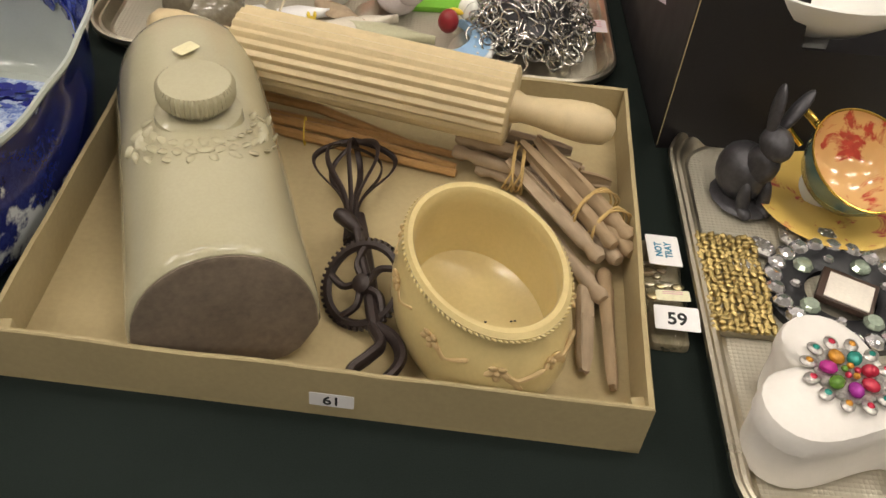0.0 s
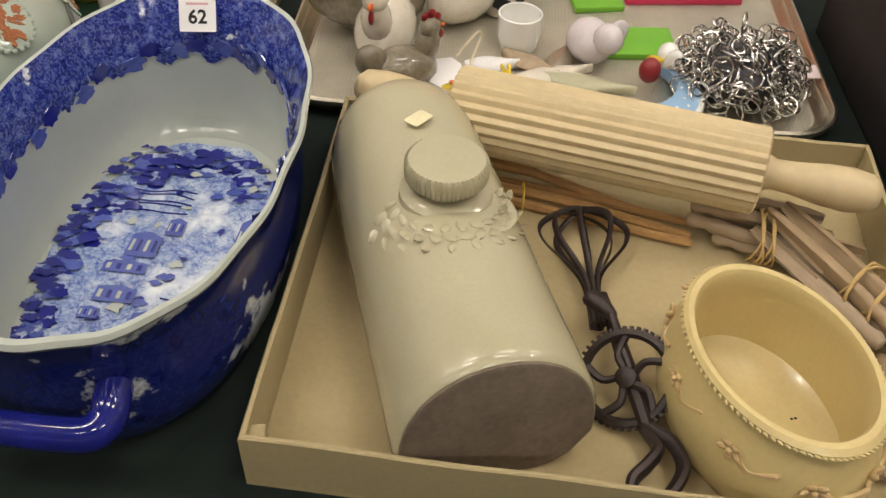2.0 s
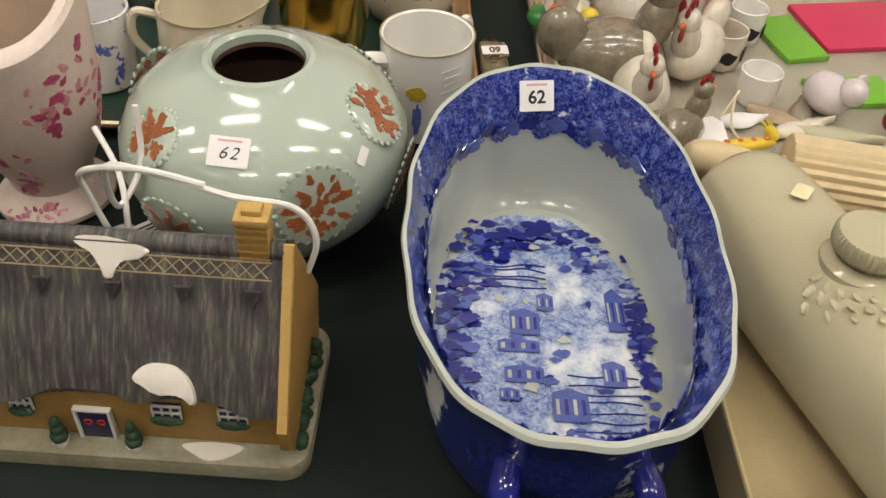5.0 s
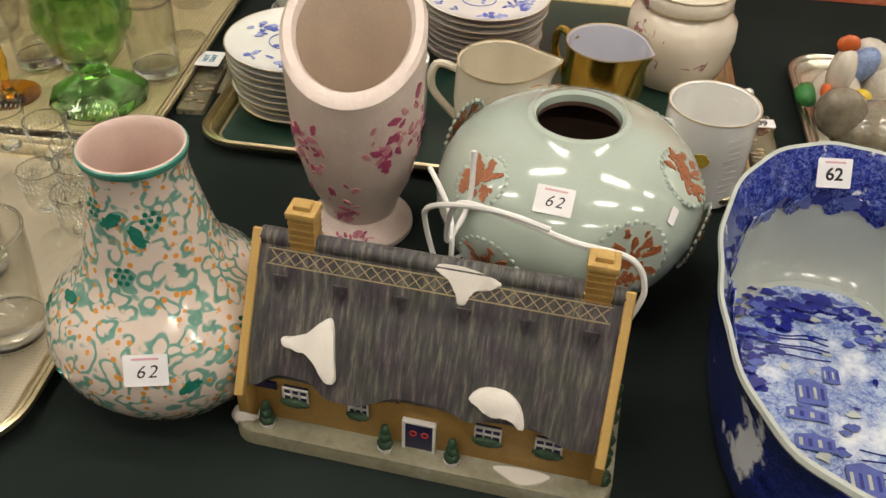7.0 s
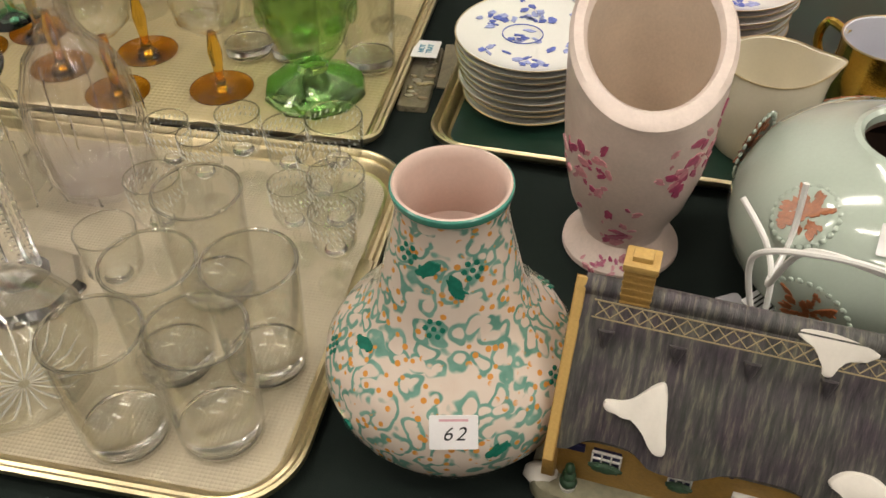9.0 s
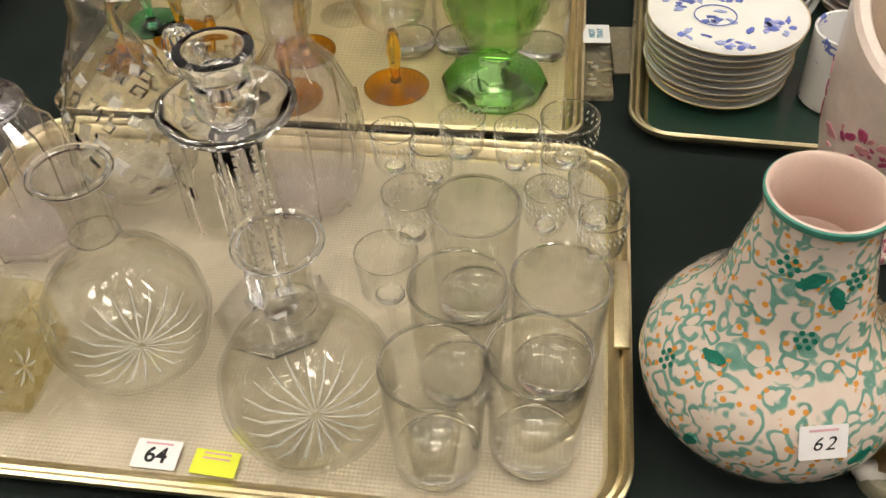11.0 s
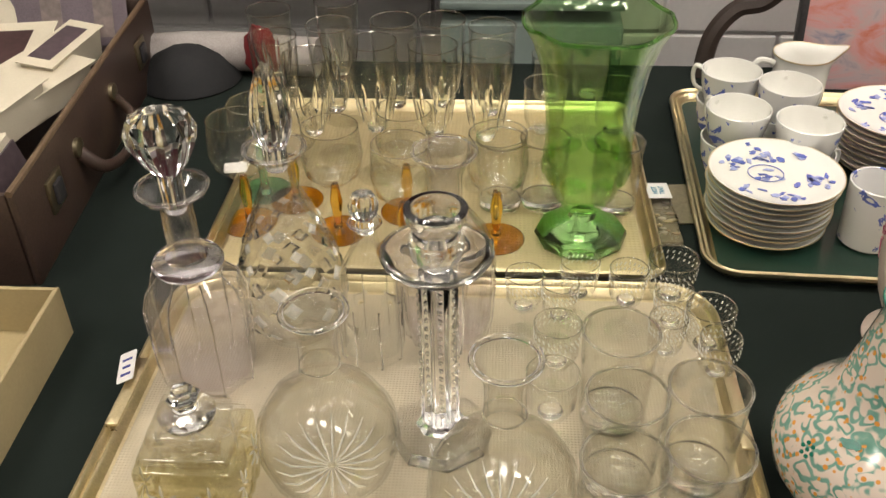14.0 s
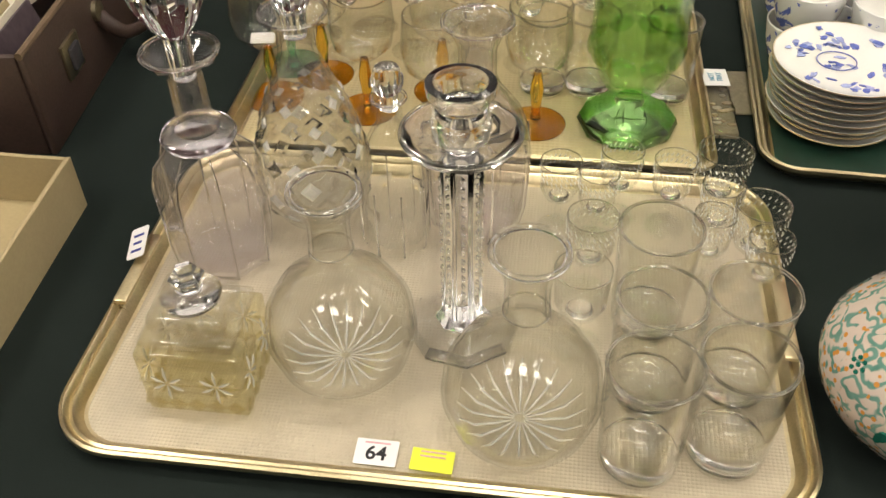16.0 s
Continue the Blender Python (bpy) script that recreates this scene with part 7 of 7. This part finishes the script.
for x, y, tn, w, d, c, lab in ((0.150, 1.150, 4, 0.085, 0.05, (0.16, 0.42, 0.03), "bright green card folder"), (0.12, 1.255, 10, 0.05, 0.09, (0.16, 0.40, 0.03), "bright green card folder"), (0.21, 1.285, 6, 0.12, 0.10, (0.55, 0.03, 0.09), "crimson printed booklet")):
    whole("booklet", box(w, d, 0.006, 0.001), plain("coloured_card", c, 0.5, vary=0.1), lab + " lying on the tray", "booklet", put(x, y, JZ, tn))
# heap of ring mesh
RINGS = plain("steel_rings", (0.62, 0.60, 0.57), 0.22, 1.0, vary=0.15, scale=200)
random.seed(17)
chain = thing("ring_bracelet", "bulky heap of linked steel rings", "bracelet", put(0.236, 1.082, JZ, 0))
ring_me = mesh_of(tube([(0.0086 * math.cos(a), 0.0086 * math.sin(a), 0) for a in [2 * math.pi * k / 16 for k in range(16)]], 0.0009, 5, closed=True), "ring", RINGS)
for k in range(290):
    a, q, w = random.uniform(0, 6.283), math.sqrt(random.random()), random.random()
    ob = new("ring", ring_me)
    ob.parent = chain
    ob.matrix_basis = pose(0.058 * q * math.cos(a), 0.054 * q * math.sin(a), 0.009 + 0.052 * w * math.sqrt(max(0, 1 - q * q)), random.uniform(-75, 75), random.uniform(-75, 75), random.uniform(0, 180))
part("core", blob(0.044, 0.040, 0.022, pose(0, 0, 0.020), seg=14, lumps=0.2, scale=3), PEWTER, chain)
dish = whole("silver_dish", lathe([(0, 0), (0.045, 0.0), (0.056, 0.004), (0.057, 0.0055), (0.044, 0.002), (0, 0.002)], 40), SILVER, "shallow silver dish under the steel rings", "dish", put(0.215, 1.045, JZ - 0.0002))
bagged(0.298, 1.130, 0, 0.034, 0.10, "", None)
price_label("", put(0.300, 1.098, 0.019, 0, 4), w=0.024, h=0.020, paper=plain("pink_white_paper", (0.74, 0.62, 0.64), 0.7), bars=3, words="pinkish paper label with red print")
# ---- suitcase and cardboard box at the end of the table ----
LEATHER = plain("dark_brown_leather", (0.055, 0.034, 0.027), 0.42, vary=0.4, scale=18, fine=300, relief=0.4, stain=(0.09, 0.055, 0.035))
BRASS = plain("dull_brass", (0.38, 0.33, 0.22), 0.4, 1.0, vary=0.3)
case = thing("suitcase", "open old dark brown leather suitcase full of photographs", "suitcase", put(-1.711, 1.300, 0, 5.3))
CW, CD, CH = 0.40, 0.56, 0.115
part("side", box(0.008, CD, CH, 0.003, at=pose(CW / 2, 0, 0)), LEATHER, case, "scuffed leather front side")
part("side", box(0.008, CD, CH, 0.003, at=pose(-CW / 2, 0, 0)), LEATHER, case)
part("end", box(CW - 0.009, 0.008, CH, 0.003, at=pose(0, CD / 2 - 0.004, 0)), LEATHER, case)
part("end", box(CW - 0.009, 0.008, CH, 0.003, at=pose(0, -CD / 2 + 0.004, 0)), LEATHER, case)
part("bottom", box(CW - 0.009, CD - 0.017, 0.006), LEATHER, case)
part("rim_strip", tube([(CW / 2, -CD / 2, CH), (CW / 2, CD / 2, CH)], 0.004, 8), plain("worn_tan_leather", (0.13, 0.085, 0.05), 0.6, vary=0.3, scale=60), case, "worn tan edge")
for y in (-0.19, 0.19):
    c = part("clasp", box(0.004, 0.042, 0.040, 0.001, at=pose(CW / 2 + 0.006, y, 0.045)), BRASS, case, "tarnished metal clasp")
    part("hasp", box(0.005, 0.022, 0.026, 0.002, at=pose(CW / 2 + 0.010, y, 0.052)), PEWTER, c)
part("handle", tube(spline([(CW / 2 + 0.006, -0.105, 0.066), (CW / 2 + 0.028, -0.095, 0.040), (CW / 2 + 0.036, -0.03, 0.026), (CW / 2 + 0.028, 0.035, 0.040), (CW / 2 + 0.006, 0.045, 0.066)], 7), 0.0085, 10, flat=0.7), LEATHER, case, "looped leather handle")
for y in (-0.105, 0.045):
    part("handle_ring", lathe([(0.012, 0), (0.012, 0.006), (0.006, 0.008), (0, 0.008)], 14), BRASS, case, at=pose(CW / 2 + 0.003, y, 0.072, 0, 90, 0))
PHOTO = [plain("old_photograph", c, 0.35, vary=0.5, scale=14, fine=90) for c in ((0.10, 0.075, 0.085), (0.20, 0.16, 0.15), (0.34, 0.30, 0.30), (0.07, 0.04, 0.04))]
MOUNT = plain("cream_card_mount", (0.64, 0.58, 0.46), 0.7, vary=0.08, scale=10)
random.seed(44)
for k, (x, y, tn, w, d, tilt) in enumerate([(0.06, -0.18, 10, 0.16, 0.12, 4), (0.02, -0.04, -15, 0.18, 0.14, 3), (0.10, 0.04, 70, 0.16, 0.10, 5), (0.0, 0.12, 5, 0.20, 0.15, 6), (0.12, 0.13, 80, 0.15, 0.05, 8), (0.09, -0.08, 75, 0.20, 0.055, 4), (-0.08, 0.0, 20, 0.15, 0.2, 3), (-0.05, -0.17, -8, 0.16, 0.12, 2)]):
    ph = thing("photograph", "old mounted photograph lying loose in the suitcase", "photograph", case.matrix_basis @ pose(x, y, 0.090 + 0.004 * k, tilt, 0, tn), group="photographs")
    part("mount", box(w, d, 0.0012), MOUNT, ph, "cream card mount")
    if k % 3 != 2:
        part("print", box(w * 0.72, d * 0.62, 0.0004, at=pose(0, 0.004, 0.0012)), PHOTO[k % 4], ph)
    part("stack_below", box(w * 0.9, d * 0.9, 0.03 + 0.003 * k, at=pose(0, 0, -0.032 - 0.003 * k)), MOUNT, ph)
for k in range(7):
    whole("postcard", box(0.003, 0.11, 0.075, at=pose(0, 0, 0)), (PHOTO[k % 4], MOUNT, CARD)[k % 3], "old postcard standing in the suitcase", "postcard", case.matrix_basis @ pose(0.165 - 0.012 * k, -0.19 + 0.012 * (k % 2), 0.028, 0, -14, 0), group="postcards")
pc = thing("panorama_print", "long mounted photograph strip standing at the case's back", "photograph", case.matrix_basis @ pose(0.03, 0.24, 0.10, 68, 0, 2))
part("mount", box(0.30, 0.085, 0.002), plain("mauve_grey_mount", (0.14, 0.11, 0.13), 0.5, vary=0.3, scale=20), pc)
for x, w, m in ((-0.10, 0.05, 2), (-0.03, 0.034, 1), (0.04, 0.03, 2), (0.115, 0.028, 2)):
    part("print", slab(ragged(0, 0, w * 0.6, 0.034, 24, 0.15, x * 50), 0, 0.0006) if m == 1 else box(w, 0.06, 0.0006), (PHOTO[2], MOUNT, PHOTO[1])[m], pc, at=pose(x, 0, 0.0021), smooth=0)
cardboard_tray("cardboard_box", "shallow brown cardboard box at the table's end", [(-1.85, 0.60), (-1.402, 0.585), (-1.418, 0.967), (-1.86, 0.965)], 0.058, 0.004, pose(0, 0, TABLE))
tg = whole("tray_tag", slab(rounded(0.017, 0.040, 0.002, 2), 0, 0.0008), PAPER, "white paper tag with blue scribble tied to the tray", "tag", put(-1.330, 0.893, 0.026, 14, 0, -20), smooth=0)
for k in range(3):
    part("ink_bar", box(0.010 - 0.002 * (k % 2), 0.003, 0.0004, at=pose(0, -0.011 + 0.010 * k, 0.0008)), plain("blue_pen", (0.03, 0.04, 0.25), 0.6), tg)
whole("tray_tag", slab(rounded(0.028, 0.018, 0.002, 2), 0, 0.0008), PAPER, "small white paper tag on the back tray", "tag", put(-1.325, 1.26, 0.022, 10, 12), smooth=0)

# ---- behind the table ----
WALL_Y = 1.98
mortar = 0.004
bw_, bh_ = 0.44, 0.215
ob = bpy.data.objects["wall_north"]
blk = mesh_of(box(bw_ - 0.008, 0.012, bh_ - 0.008, 0.003, seg=1), "block", BRICK_PAINT, 30)
for row in range(9):
    for col in range(11):
        c = new("block", blk)
        c.parent = ob
        c.matrix_basis = pose(-2.9 + bw_ * (col + 0.5 * (row % 2)), WALL_Y + 0.0135, 0.02 + bh_ * row)
# far table under a burgundy cloth
far = thing("far_table", "table behind hung with a burgundy cloth", "table", pose(-2.0, 1.72, 0))
cl = bmesh.new()
cols = []
for i in range(121):
    x = -0.9 + 1.86 * i / 120
    f = 0.012 * math.sin(x * 42) + 0.010 * noise.noise(Vector((x * 9, 0, 0)))
    cols.append([cl.verts.new((x, 0.02 + f * s, z)) for z, s in ((1.30, 0.2), (1.1, 0.5), (0.95, 0.8), (0.83, 1.0))])
for a, c in zip(cols, cols[1:]):
    for j in range(3):
        cl.faces.new((a[j], c[j], c[j + 1], a[j + 1]))
th = bmesh.ops.solidify(cl, geom=cl.faces[:], thickness=0.004)
part("cloth", cl, DRAPE, far, "burgundy cloth hanging in folds")
part("top", box(1.86, 0.20, 0.03, 0.004, at=pose(0.03, 0.125, 1.30)), DRAPE, far)
for x in (-0.85, 0.92):
    part("leg", box(0.05, 0.05, 1.30, 0.004, at=pose(x, 0.16, 0)), PEWTER, far)
whole("rolled_linen", tube(spline([(-1.62, 1.66, TABLE + 0.03), (-1.45, 1.68, TABLE + 0.034), (-1.28, 1.67, TABLE + 0.03)], 6), 0.03, 12), plain("grey_linen", (0.34, 0.31, 0.30), 0.9, vary=0.25, scale=25), "grey-white rolled linen behind the glassware", "linen", pose(0, -0.09, 0))
# big round black bag, shaped as a plain dome
hat = whole("black_bag", lathe([(0.075, 0.0), (0.078, 0.003), (0.068, 0.022), (0.050, 0.042), (0.02, 0.054), (0, 0.056)], 40), plain("matt_black", (0.012, 0.012, 0.014), 0.85, vary=0.3, scale=60), "domed round black bag on the table", "hat", put(-1.475, 1.56, 0))
whole("red_cloth", blob(0.026, 0.02, 0.042, lumps=0.35, scale=2.5, seg=20), plain("red_fabric", (0.15, 0.008, 0.010), 0.8, vary=0.3), "bundle of bright red cloth", "cloth", put(-1.36, 1.56, 0.042))
# display cabinet
cab = thing("display_cabinet", "grey-green glass-fronted display cabinet with white china", "cabinet", pose(-0.955, 1.80, 0))
CABM = plain("grey_green_paint", (0.16, 0.20, 0.19), 0.5, vary=0.1, scale=10)
part("body", box(0.30, 0.18, 0.775, 0.004, at=pose(0, 0.02, 0)), CABM, cab)
part("shelf", box(0.30, 0.18, 0.012, 0.002, at=pose(0, 0.02, 0.80)), CABM, cab)
part("back", box(0.30, 0.01, 0.40, at=pose(0, 0.105, 0.80)), CABM, cab)
for x in (-0.1475, 0.1475):
    part("side", box(0.005, 0.16, 0.40, at=pose(x, 0.02, 0.813)), CABM, cab)
part("pane", box(0.288, 0.003, 0.38, at=pose(0, -0.060, 0.814)), GLASS, cab)
for k in range(3):
    pm = thing("trinket_dish", "small white lidded china dish in the cabinet", "dish", pose(-1.035 + 0.082 * k, 1.80, 0.8125), group="cabinet china")
    part("body", lathe([(0.020, 0), (0.034, 0.004), (0.036, 0.014), (0.030, 0.022), (0, 0.026)], 32), WHITE_CHINA, pm)
    part("emblem", blob(0.012, 0.010, 0.004, seg=10), PLATE_BLUE_PALE, pm, at=pose(0, -0.006, 0.024))
# leaning paintings
def painting(name, label, x0, x1, z0, z1, y, lean, cols, seed):
    m, nt, b = nodes_of(name + "_canvas")
    v = coords(nt, (1, 1, 2.5), (0, 0.6, 0))
    f = noise_of(nt, v, 6 + seed, 6, 0.6, 1.2)
    nt.links.new(ramp(nt, f, [(0.30 + 0.4 * i / (len(cols) - 1), c) for i, c in enumerate(cols)]), b.inputs["Base Color"])
    b.inputs["Roughness"].default_value = 0.3
    bump(nt, b, noise_of(nt, v, 90, 4), 0.3, 0.001)
    ob = thing(name, label, "painting", pose((x0 + x1) / 2, y, z0, -lean, 0, 0))
    part("canvas", box(x1 - x0, 0.012, z1 - z0, 0.001), m, ob)
    for sx in (-1, 1):
        part("frame_edge", box(0.010, 0.018, z1 - z0, 0.001, at=pose(sx * ((x1 - x0) / 2 + 0.005), 0, 0)), PEWTER, ob)
    part("frame_edge", box(x1 - x0, 0.018, 0.010, 0.001, at=pose(0, 0, z1 - z0)), PEWTER, ob)
    return ob


painting("oil_painting", "abstract pink, grey and orange oil painting leaning back", -0.570, -0.205, TABLE, TABLE + 0.42, 1.565, 9, [(0.20, 0.22, 0.32), (0.50, 0.40, 0.42), (0.62, 0.33, 0.33), (0.60, 0.17, 0.09), (0.62, 0.34, 0.20)], 0)
painting("oil_painting", "red and orange oil painting leaning at the back", -0.185, 0.16, TABLE, TABLE + 0.36, 1.575, 9, [(0.10, 0.03, 0.02), (0.55, 0.12, 0.06), (0.62, 0.30, 0.16), (0.40, 0.03, 0.04)], 3)
whole("dark_chair_back", tube(spline([(-0.70, 1.60, TABLE), (-0.69, 1.61, TABLE + 0.06), (-0.66, 1.615, TABLE + 0.10), (-0.62, 1.61, TABLE + 0.115), (-0.59, 1.61, TABLE + 0.16), (-0.58, 1.61, TABLE + 0.26)], 6), 0.014, 8), plain("dark_stained_wood", (0.04, 0.028, 0.024), 0.4, vary=0.3), "dark curved wooden scroll leaning behind the table", "woodwork")
